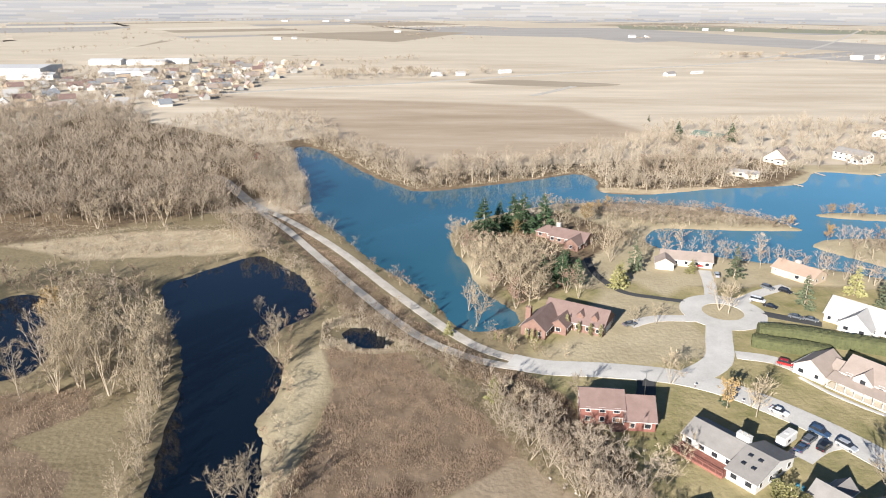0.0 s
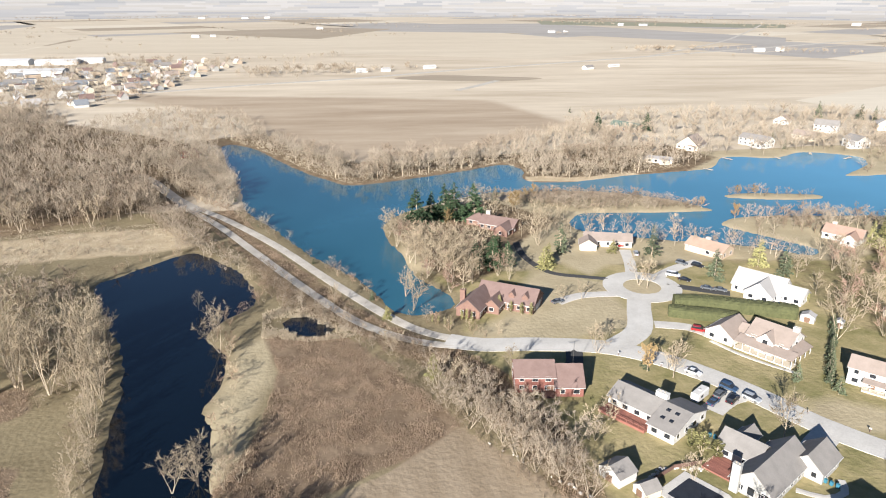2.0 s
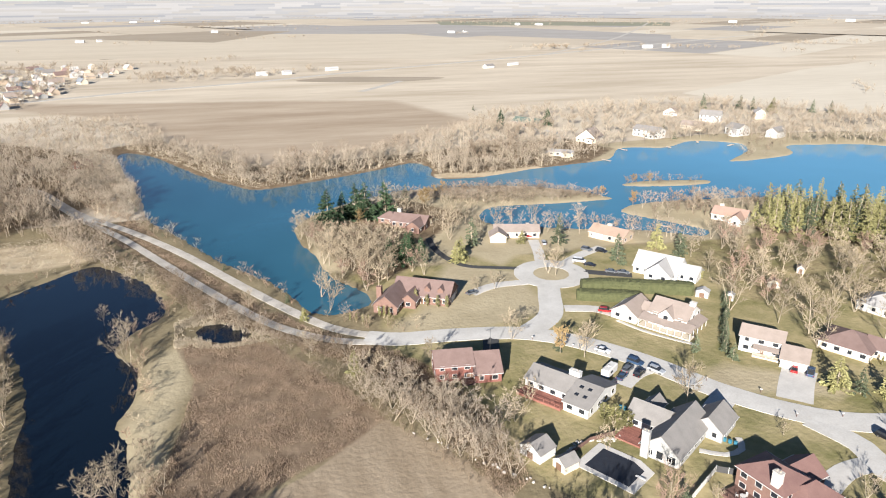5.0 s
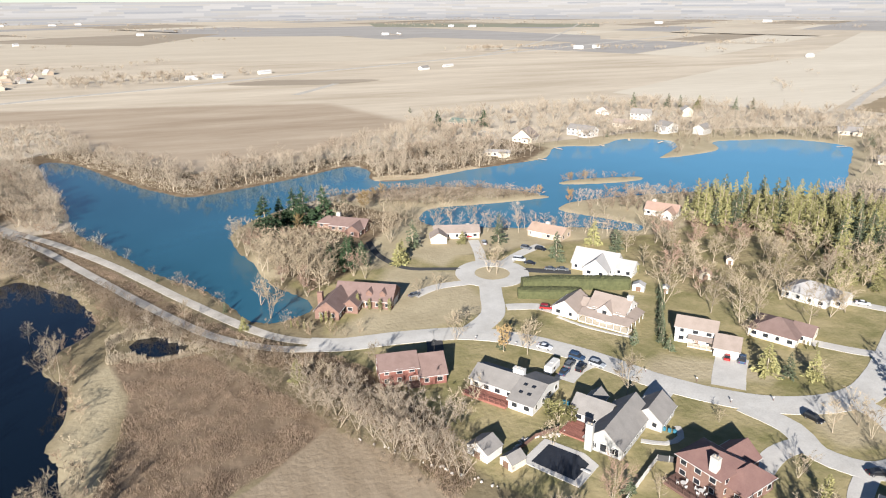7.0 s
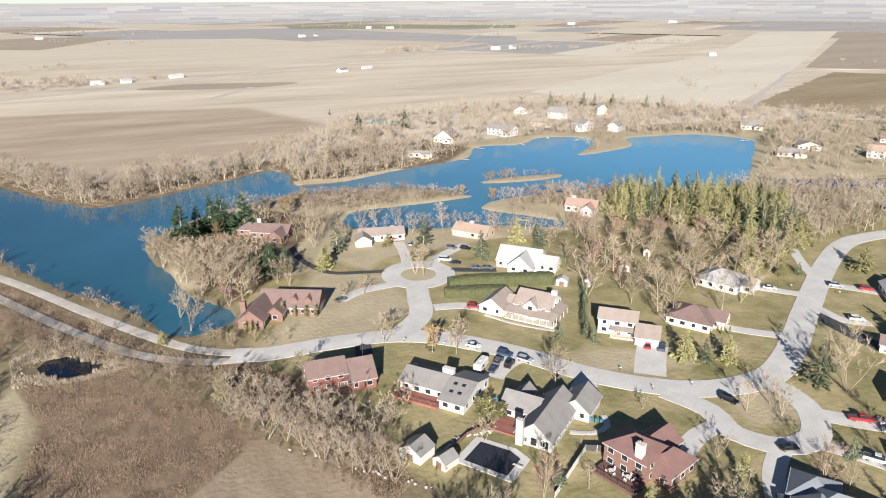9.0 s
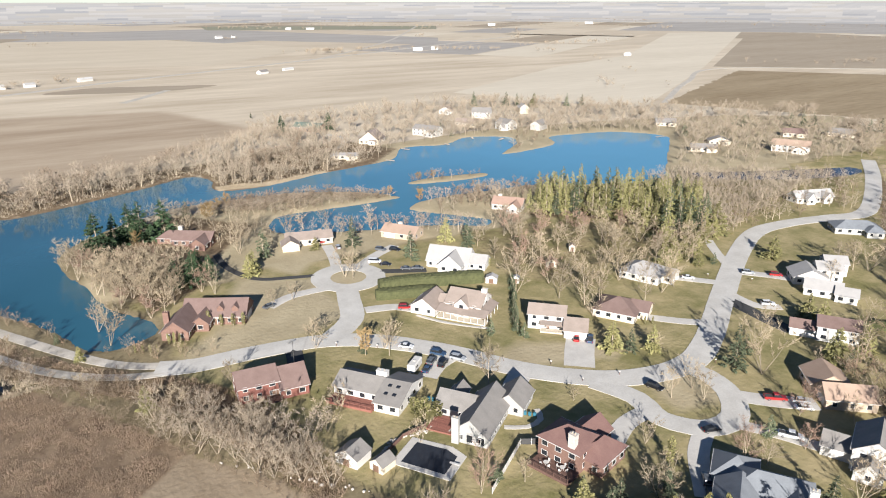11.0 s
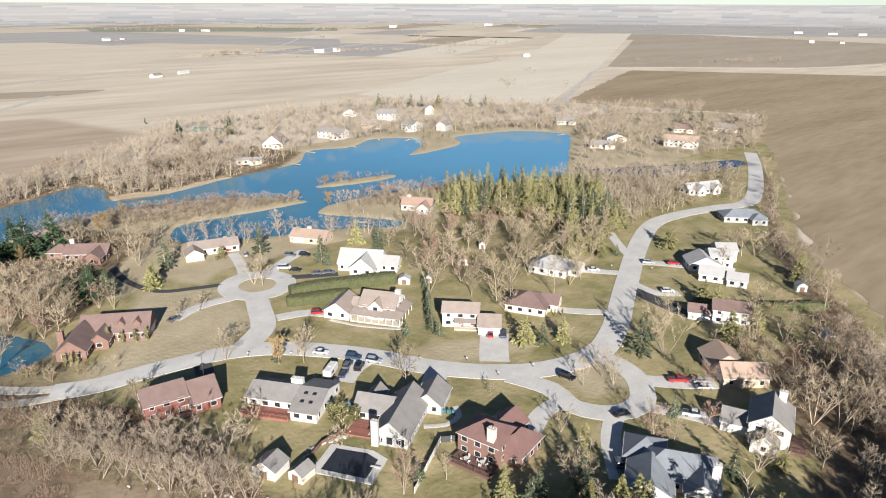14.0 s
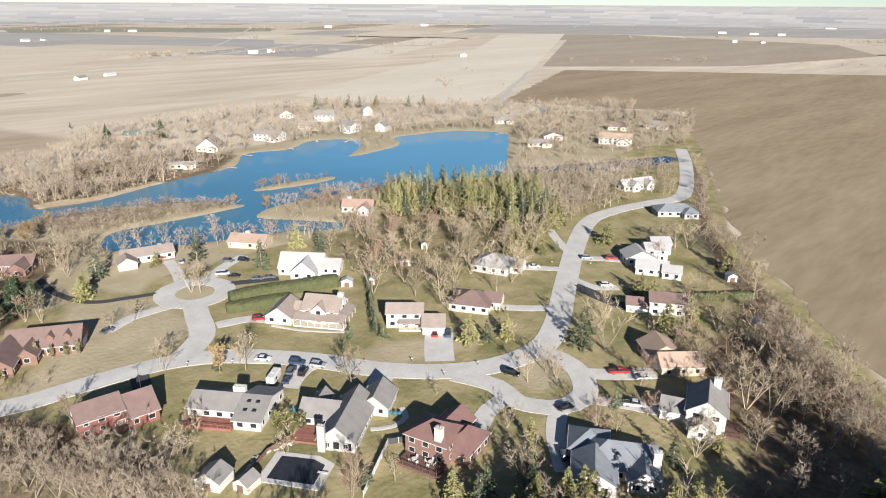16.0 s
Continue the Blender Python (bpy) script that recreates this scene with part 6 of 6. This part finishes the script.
for k in range(42):  # an unseen close evergreen belt, added to lay shade over the southern gardens
    grow_joined("southern_trees", "spruce", rng.uniform(90, 122), rng.uniform(-20, 6), rng.uniform(15, 19), 1.3)
for k in range(52):  # unseen trees south of the gardens, added for their shade
    grow_joined("southern_trees", "spruce", rng.uniform(104, 152), rng.uniform(-16, 4), rng.uniform(17, 21), 1.1)
for k in range(38):  # unseen evergreens added to shade the southern gardens
    grow_joined("southern_trees", rng.choice(("spruce", "far")), rng.uniform(76, 116), rng.uniform(6, 34), rng.uniform(13, 17), 1.1)
for k in range(14):
    grow_joined("southern_trees", rng.choice(("bare", "spruce")), rng.uniform(66, 96), rng.uniform(40, 56), rng.uniform(11, 14), 1.0)
for x, y, h in ((91, 68, 7.5), (86, 66, 9), (98, 61, 8)):
    plant("spruce", x, y, h, 1.2, "shaggy olive-green spruce in a shaded garden", "garden trees")
for k in range(26):
    grow_joined("southern_trees", "spruce", rng.uniform(78, 102), rng.uniform(44, 56), rng.uniform(10, 12.5), 1.2)
for k in range(8):
    grow_joined("southern_trees", "bare", rng.uniform(40, 64), rng.uniform(70, 84), rng.uniform(10, 12), 1.0)
for k, x, y, h in (("bare", 103.6, 130.7, 9), ("bare", 81.9, 156.8, 9), ("red", 142.7, 58.8, 8), ("spruce", 101.3, 64.9, 9), ("spruce", 85.7, 73.5, 7), ("bare", 79.4, 84.9, 8), ("bare", 142.5, 91.1, 10), ("spruce", 121.4, 61.6, 8),
                   ("bare", 119.9, 56, 10), ("bare", 144.6, 42.3, 9), ("bare", 172.5, 47.6, 10), ("spruce", 170.2, 94.6, 8), ("spruce", 187.8, 73.4, 8), ("spruce", 74.5, 157.2, 5), ("spruce", 74, 88.2, 6), ("bare", 67.3, 109.6, 9),
                   ("bare", 52.6, 152, 10), ("bare", 36, 158, 11), ("bare", 52.5, 117.4, 10), ("bare", 50, 126, 11), ("bare", 56, 134, 9), ("bare", 152, 139.6, 10), ("bare", 112.8, 80.6, 8), ("bare", 135.4, 42, 11), ("spruce", 128, 44, 9), ("bare", 163, 58, 9)):
    if clear(x, y, 0.6):
        plant(k, x, y, h, 1.0, group="garden trees")
for x, y in ((104, 66), (152, 36), (158, 48), (148, 33), (170, 52), (176, 60), (182, 72)):
    plant("bare", x, y, rng.uniform(8, 12))
scatter([(262, 172), (300, 172), (330, 166), (352, 160), (372, 172), (420, 200), (398, 214), (340, 196), (300, 186)], 60, ["wood", "wood", "brush"], 5, 11, 0.8, 4, 1.1, joined="channel_wood")

scatter([(160, 345), (176, 300), (222, 294), (250, 292), (272, 278), (246, 268), (215, 272), (180, 280)], 34, ["wood", "brush"], 4, 9, 0.8, 3.4, 1.2, joined="lagoon_wood")
scatter([(88, 268), (100, 276), (150, 259), (172, 246), (168, 236), (146, 246), (112, 262)], 26, ["bare", "wood"], 6, 12, 0.55, 4, 1.0, joined="lagoon_wood")
scatter([(128, 26), (150, 32), (176, 58), (196, 60), (205, 48), (172, 8), (140, 10)], 26, ["brush", "bare", "wood"], 4, 10, 0.8, 3.2, 1.1, joined="eastern_wood")
for name, label in (("western_wood", "dense leafless woodland of grey-tan trees"), ("western_scrub", "low dry scrub on a sandy bank"), ("pond_wood", "leafless trees round a dark pool"), ("northern_wood", "belt of slim leafless trees along the lake shore"),
                    ("far_wood", "leafless trees among houses across the lake"), ("channel_wood", "leafless trees along a narrow channel"), ("spit_brush", "low brown brush on a narrow spit"), ("eastern_wood", "leafless brushy tree line beside a bare field"),
                    ("lane_brush", "dry brush and saplings beside the lane"), ("lagoon_wood", "leafless trees round the lagoon"), ("southern_trees", "tall trees south of the gardens and marsh"), ("low_wood", "leafless brushy wood below the houses")):
    finish_joined(name, label)
for x, y in ((-54, 301), (-73, 346), (-26, 251), (-3, 214)):
    plant("spruce", x, y, rng.uniform(2.5, 4.5), 1.0, "small young spruce on the dike bank", "shrubs on the dike bank")

# ---- reeds and tall grass ----
def blades(name, poly, count, lo, hi, width, material, label, keep=None):
    r = random.Random(len(name) * 7 + count)
    xs, ys = [p[0] for p in poly], [p[1] for p in poly]
    co = []
    while len(co) < count * 3:
        x, y = r.uniform(min(xs), max(xs)), r.uniform(min(ys), max(ys))
        d = noise.noise(Vector((x * 0.16, y * 0.16, 1))) + 0.5 * noise.noise(Vector((x * 0.5, y * 0.5, 9)))
        if r.random() > 0.55 + d or not in_poly(x, y, poly) or wet(x, y) or any((x - a) ** 2 + (y - b) ** 2 < 8.4 for a, b in LANE_EAST + LANE_WEST):
            continue
        a, h, w = r.uniform(0, math.tau), r.uniform(lo, hi) * (0.8 + 0.5 * d), width * r.uniform(0.6, 1.5)
        c, s = math.cos(a) * w, math.sin(a) * w
        co += [(x - c, y - s, -0.05), (x + c, y + s, -0.05), (x + r.gauss(0, h * 0.25), y + r.gauss(0, h * 0.25), h)]
    me = bpy.data.meshes.new(name)
    me.from_pydata(co, [], [(i, i + 1, i + 2) for i in range(0, len(co), 3)])
    me.materials.append(material)
    return tagged(new(name, me), label, "grass", kind="stuff")


blades("marsh_reeds", MARSH, 55000, 0.35, 0.9, 0.045, M_REED, "dense red-brown dry marsh reeds")
blades("west_reeds", MARSH_WEST, 30000, 0.35, 0.9, 0.05, M_REED, "dense red-brown dry marsh reeds")
blades("pool_reeds", [(-40, 208), (-22, 212), (-8, 200), (-8, 186), (-22, 184), (-38, 188)], 5000, 0.5, 1.4, 0.10, M_STRAW, "pale dry cattails round a small pool")
blades("lane_grass", BRUSH, 36000, 0.3, 0.9, 0.05, M_REED, "tall brown dry grass and weeds beside the lane")
blades("bank_grass", [(-215, 315), (-150, 262), (-85, 275), (-70, 285), (-95, 312), (-150, 306)], 14000, 0.3, 0.8, 0.06, M_STRAW, "tall pale dry grass on a sandy bank")
blades("shore_grass", NORTH_BAND, 26000, 0.4, 1.2, 0.10, M_STRAW, "tall dry grass under the shore trees")

# ---- the open country ----
M_F = [mat("far_field_" + n, a, b, 0.005, 0.95, fine=0.05, spec=0.05, stretch=(0.5, 2.0, 31.5)) for n, a, b in (
    ("stubble", (0.60, 0.52, 0.405), (0.50, 0.425, 0.32)), ("tan", (0.56, 0.48, 0.37), (0.47, 0.395, 0.30)), ("brown", (0.40, 0.335, 0.255), (0.31, 0.255, 0.19)), ("grey", (0.42, 0.385, 0.345), (0.32, 0.30, 0.275)), ("green", (0.25, 0.255, 0.18), (0.30, 0.28, 0.21)), ("pale", (0.65, 0.58, 0.465), (0.56, 0.49, 0.385)))]


def field(name, outline, z, m, label, ragged=0.0):
    if ragged:  # a worn edge: the outline wanders where plough and grass meet
        pts = []
        for (ax, ay), (bx, by) in zip(outline, outline[1:] + outline[:1]):
            n = max(1, int(math.hypot(bx - ax, by - ay) / 4))
            for q in range(n):
                x, y = ax + (bx - ax) * q / n, ay + (by - ay) * q / n
                w = ragged * (noise.noise(Vector((x * 0.06, y * 0.06, 2))) + 0.6 * noise.noise(Vector((x * 0.25, y * 0.25, 4))))
                pts.append((x + w * 0.5, y - w * 0.85))
        outline = pts
    return flat(name, outline, z, m, label, "field", thick=0.0)


field("field_pale_north", [(437, 668), (750, 851), (1035, 971), (1863, 1584), (2125, 1503), (937, 716), (538, 471), (470, 560)], 0.10, M_F[5], "pale harvested stubble field")
M_EAST = mat("ploughed_field", (0.37, 0.295, 0.195), (0.245, 0.185, 0.115), 0.011, 0.95, bump=0.1, bump_scale=0.5, fine=0.12, spec=0.05, stretch=(0.35, 1.8, 31.5))
field("field_brown_east", [(942, 657), (1238, 273), (760, 30), (420, -100), (160, -30), (176, -4), (199, 16), (224, 39), (260, 68), (299, 103), (352, 133), (402, 160), (526, 233), (652, 306), (575, 478)], 0.06, M_EAST, "bare brown ploughed field beside the houses", 5.0)
field("field_grey_east", [(1988, 1382), (2209, 1324), (2115, 607), (1713, 398), (1220, 500), (966, 720)], 0.12, M_F[2], "brown field in the middle distance")
# the darker grey paints a cloud shadow over this far land
field("field_dark_east", [(1867, 1817), (3158, 2632), (4066, 2068), (4400, 1086), (2610, 610), (2292, 1262)], 0.14, M_F[3], "dark grey-brown field far away")
field("field_tan_west", [(-1076, 1735), (-1160, 2711), (-721, 1884), (-666, 1385), (-779, 1245)], 0.10, M_F[0], "pale tan stubble field")
field("field_tan_north", [(-666, 1385), (-697, 1942), (-382, 2155), (338, 2208), (610, 1495), (296, 1178), (-91, 1341)], 0.12, M_F[0], "wide pale tan stubble field")
field("field_dark_north", [(-54, 2705), (684, 2773), (1082, 1750), (907, 1461), (501, 2023), (25, 2185)], 0.16, M_F[3], "dark grey field strip far away")
field("field_brown_strip", [(-581, 2140), (-164, 2449), (82, 2341), (-121, 1794)], 0.18, M_F[2], "brown field strip far away")
field("field_green_north", [(736, 3086), (1594, 2596), (1407, 2288), (657, 2663)], 0.2, M_F[4], "dull green winter crop far away")
field("field_mud", smooth_line([(33, 906), (88, 945), (160, 923), (226, 893), (149, 866)], True, 12), 0.08, M_F[2], "darker damp patch in a tan field")
TRACK = smooth_line([(98, 781), (128, 822), (162, 873)], step=8)
ribbon("track_field", TRACK, 9, 0.10, M_LANE, "pale dirt track in a tan field")
HIGHWAY = smooth_line([(-420, 700), (-225, 806), (-129, 862), (-18, 914), (134, 1014), (274, 1089), (500, 1218), (760, 1370), (1300, 1690)], step=20)
ribbon("road_highway", HIGHWAY, 13, 0.16, M_LANE, "pale straight country highway")
ribbon("road_section_east", smooth_line([(575, 478), (760, 600), (960, 690), (1240, 490), (1700, 380), (2300, 160)], step=25), 7, 0.18, M_LANE, "pale straight section road")
ribbon("road_section_north", smooth_line([(500, 1218), (900, 1700), (1500, 2600)], step=40), 8, 0.2, M_LANE, "pale straight section road")
ca, sa = math.cos(radians(31.5)), math.sin(radians(31.5))
fr = random.Random(21)
cell = 0
for i in range(-11, 12):
    for j in range(-4, 12):
        p0, q0 = i * 430 + fr.uniform(-40, 40), j * 430
        n = fr.choice((1, 2, 2, 3))
        for k in range(n):
            a0, a1, b0, b1 = p0, p0 + 415, q0 + 415 * k / n, q0 + 415 * (k + 1) / n - 6
            cs = [(p * ca - q * sa, p * sa + q * ca) for p, q in ((a0, b0), (a1, b0), (a1, b1), (a0, b1))]
            if min(math.hypot(*c) for c in cs) < 1300 or max(math.hypot(*c) for c in cs) > 4300 or cs[0][1] < -200:
                continue
            cell += 1
            field("field_far_%d" % cell, cs, 0.04, fr.choice((M_F[0], M_F[0], M_F[1], M_F[1], M_F[5], M_F[2], M_F[3])), "distant winter farm field")


def far_clump(name, cx, cy, count, sx, sy, rot, lo, hi, keys):
    c, s = math.cos(radians(rot)), math.sin(radians(rot))
    for _ in range(int(count * 0.6)):
        u, v = rng.uniform(-sx, sx), rng.gauss(0, sy)
        grow_joined(name, rng.choice(keys), cx + u * c - v * s, cy + u * s + v * c, rng.uniform(lo, hi), 1.2)


CL = ["far"]
for cx, cy, n, sx, sy, rot, lo, hi, keys in (
        (-95, 985, 150, 85, 20, 20, 9, 15, CL), (30, 1020, 50, 70, 10, 31, 6, 10, CL), (565, 1345, 34, 40, 12, 5, 10, 15, CL), (-100, 2650, 40, 190, 25, 15, 10, 16, CL), (-640, 3490, 26, 200, 30, 0, 10, 16, CL),
        (820, 2700, 46, 170, 25, -50, 10, 16, CL), (1300, 2650, 60, 330, 40, -60, 10, 16, CL), (700, 1345, 34, 60, 10, -30, 8, 13, CL), (570, 1365, 30, 40, 10, -40, 9, 14, CL), (850, 1250, 44, 70, 12, -30, 9, 14, CL),
        (1160, 1305, 50, 130, 14, 0, 9, 14, CL), (1240, 610, 26, 50, 8, -40, 8, 13, CL), (2220, 560, 40, 60, 14, -75, 10, 15, CL), (1450, 1850, 40, 400, 10, 52, 7, 12, CL), (840, 800, 34, 330, 5, 58, 3, 7, CL), (-730, 1600, 40, 260, 6, 75, 6, 11, CL),
        (1800, 2400, 60, 500, 30, -35, 8, 14, CL), (2600, 2300, 60, 600, 30, -35, 8, 14, CL), (2900, 1400, 50, 500, 24, -50, 8, 14, CL), (-1400, 3000, 50, 500, 20, 30, 8, 14, CL), (200, 3400, 60, 600, 22, 20, 8, 14, CL), (1100, 3500, 60, 600, 22, -20, 8, 14, CL),
        (650, 640, 20, 60, 6, 60, 5, 9, CL), (-170, 1180, 30, 60, 20, 0, 7, 11, CL)):
    far_clump("far_hedgerows", cx, cy, n, sx, sy, rot, lo, hi, keys)
hg = random.Random(44)
for _ in range(46):  # hedgerows along the field edges
    q, b = hg.uniform(1250, 3400), radians(hg.uniform(-38, 88))
    far_clump("far_hedgerows", math.sin(b) * q, math.cos(b) * q, hg.randrange(8, 22), hg.choice((20, 45, 90, 140)), hg.choice((4, 10, 18)), hg.choice((31.5, 31.5, 121.5)), 7, 13, CL)
scatter([(-600, 900), (-560, 840), (-410, 645), (-270, 685), (-235, 750), (-222, 910), (-205, 1150), (-350, 1200), (-470, 1120)], 620, ["far"], 7, 14, 0.0, 5, 1.1, joined="town_trees")
finish_joined("far_hedgerows", "distant hedgerows and farm tree clumps")
finish_joined("town_trees", "leafless trees among the roofs of a small town")


def barn(x, y, rot, ln, dp, eave, ridge, wall, roof, label, group, name="farm_building"):
    if name == "farm_building":
        ln, dp, eave, ridge = ln * 0.5, dp * 0.6, eave * 0.85, ridge * 0.85
    b = (-ln / 2, ln / 2, -dp / 2, dp / 2, eave, ridge, True, False)
    t = thing(name, pose(x, y, 0, 0, 0, rot), label, "building" if name not in ("town_house", "lake_house") else "house", group)
    part("wall", shared(("barn_wall", ln, dp, eave, wall.name), lambda: wall_form(*b), wall), None, t)
    part("roof", shared(("barn_roof", ln, dp, eave, roof.name), lambda: roof_form(*b), roof), None, t)
    if name != "town_house":
        part("door", shared(("barn_door", dp), lambda: box_mesh(-ln * 0.12, ln * 0.12, -dp / 2 - 0.06, -dp / 2 + 0.02, 0, eave * 0.75), M_TRIM), None, t)


for x, y, rot, ln, dp, e in ((-625, 1010, 4, 125, 70, 9), (-545, 1150, 4, 50, 26, 7), (-440, 985, 4, 70, 30, 7), (-480, 1150, 4, 60, 22, 6), (-545, 935, 4, 60, 22, 6), (-440, 1175, 4, 40, 20, 6)):
    barn(x, y, rot, ln, dp, e, e + 2.5, M_METALROOF, M_METALROOF, "long low white metal warehouse", "warehouses", "warehouse")
for x, y, rot, ln, dp, e in ((322, 1005, 31, 34, 14, 4), (372, 1036, 31, 44, 8, 3), (-10, 990, 20, 30, 12, 4), (24, 1000, 20, 24, 12, 4), (90, 1035, 31, 40, 10, 4), (-150, 2330, 10, 40, 16, 6), (-160, 2390, 100, 30, 14, 6), (-440, 1900, 0, 40, 14, 5), (-400, 1920, 30, 24, 12, 5),
                             (540, 2060, 20, 40, 16, 6), (590, 2090, 20, 20, 12, 5), (2600, 1140, -60, 55, 18, 6), (2615, 1030, -60, 60, 18, 6), (2602, 930, -60, 50, 18, 6), (2006, 838, -60, 24, 14, 6), (2040, 773, -60, 24, 14, 6), (3536, 1058, -60, 90, 20, 7), (1024, 960, 20, 30, 14, 5), (806, 1315, -30, 30, 14, 5),
                             (930, 2560, -40, 40, 16, 6), (1000, 2520, -40, 60, 16, 6), (760, 1310, -20, 40, 14, 5), (-560, 3440, 0, 60, 20, 7), (-760, 3460, 0, 60, 20, 7), (-470, 3520, 0, 50, 20, 7), (1800, 2480, -40, 60, 20, 7), (2300, 2420, -40, 70, 20, 7)):
    barn(x, y, rot, ln, dp, e, e + dp * 0.2, M_WHITE, rng.choice((M_METALROOF, M_ROOF["pale"], M_ROOF["grey"])), "pale farm building amid open fields", "farm buildings")
tr = random.Random(5)
placed = []
while len(placed) < 110:
    u, v = tr.uniform(-620, -190), tr.uniform(650, 1190)
    if not in_poly(u, v, [(-540, 860), (-414, 650), (-275, 690), (-236, 750), (-224, 910), (-206, 1150), (-350, 1195), (-400, 1060)]) or any(math.hypot(u - a, v - b) < 17 for a, b in placed):
        continue
    placed.append((u, v))
    barn(u, v, 31.5 + tr.choice((0, 90)), tr.choice((12, 14, 17)), tr.choice((8, 9)), tr.choice((3, 3, 5)), tr.choice((5.5, 7.4)), tr.choice((M_WHITE, M_CREAM, M_GREYSIDE, M_TANWALL)), M_ROOF[tr.choice(("pale", "grey", "brown", "rose", "slate"))], "small pale house in a distant town", "town houses", "town_house")

for k, (x, y) in enumerate(FAR_HOMES):
    barn(x, y, 24 + 40 * (k % 2), 13 + k % 3, 9, 4.6 + k % 2, 7.6 + k % 2, (M_WHITE, M_CREAM)[k % 2], M_ROOF[("grey", "pale", "tan")[k % 3]], "pale gabled house among leafless trees across the lake", "houses across the lake", "lake_house")

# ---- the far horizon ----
# distance haze is put into these greyed, pale land colours
M_HAZE = [mat("hazed_land_" + n, a, b, 0.008, 1.0, fine=0.03, spec=0.0, stretch=(0.4, 2.2, 31.5)) for n, a, b in (
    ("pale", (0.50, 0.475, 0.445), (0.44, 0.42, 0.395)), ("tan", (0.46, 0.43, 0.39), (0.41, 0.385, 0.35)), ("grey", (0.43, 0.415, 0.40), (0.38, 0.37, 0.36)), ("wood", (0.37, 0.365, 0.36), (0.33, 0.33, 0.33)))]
RISE = [(3650, -1.0), (3720, 1.5), (3800, 4.5), (3880, 8), (3960, 13), (4030, 19), (4100, 26), (4170, 34), (4240, 43), (4300, 52), (4360, 61), (4420, 70), (4470, 78), (4520, 85), (4560, 90), (4590, 94)]


def rise_at(r):
    return float(np.interp(r, [q[0] for q in RISE], [q[1] for q in RISE]))


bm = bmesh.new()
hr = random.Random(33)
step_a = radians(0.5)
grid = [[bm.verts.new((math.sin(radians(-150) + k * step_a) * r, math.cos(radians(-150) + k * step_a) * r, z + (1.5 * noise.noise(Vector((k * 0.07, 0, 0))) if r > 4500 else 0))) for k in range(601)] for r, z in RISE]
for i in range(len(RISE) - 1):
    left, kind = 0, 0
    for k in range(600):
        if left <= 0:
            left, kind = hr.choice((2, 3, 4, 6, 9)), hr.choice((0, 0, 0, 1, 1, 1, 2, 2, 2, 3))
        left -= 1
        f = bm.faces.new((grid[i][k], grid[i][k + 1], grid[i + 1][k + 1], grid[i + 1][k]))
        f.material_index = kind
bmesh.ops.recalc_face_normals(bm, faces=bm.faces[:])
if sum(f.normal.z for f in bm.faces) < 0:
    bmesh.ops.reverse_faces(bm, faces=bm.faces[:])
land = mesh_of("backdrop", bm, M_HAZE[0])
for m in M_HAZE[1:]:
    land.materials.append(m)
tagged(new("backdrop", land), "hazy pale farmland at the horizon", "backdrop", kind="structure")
for _ in range(45):  # shelter belts and farm groves on the far rise
    a, r, n = radians(hr.uniform(-50, 100)), hr.choice((3700, 3800, 3900, 4000, 4150, 4300)) + hr.uniform(-30, 30), hr.randrange(8, 26)
    for k in range(n):
        b = a + (k * 11 + hr.uniform(-6, 6)) / r
        q = r + hr.uniform(-6, 6)
        grow_joined("horizon_trees", "far", math.sin(b) * q, math.cos(b) * q, hr.uniform(8, 14), 1.5)
        for chunk in JOINED["horizon_trees"].values():
            if chunk[-1][0][:, 2].min() < 1:
                chunk[-1][0][:, 2] += rise_at(q)
finish_joined("horizon_trees", "far shelter belts and groves near the horizon")
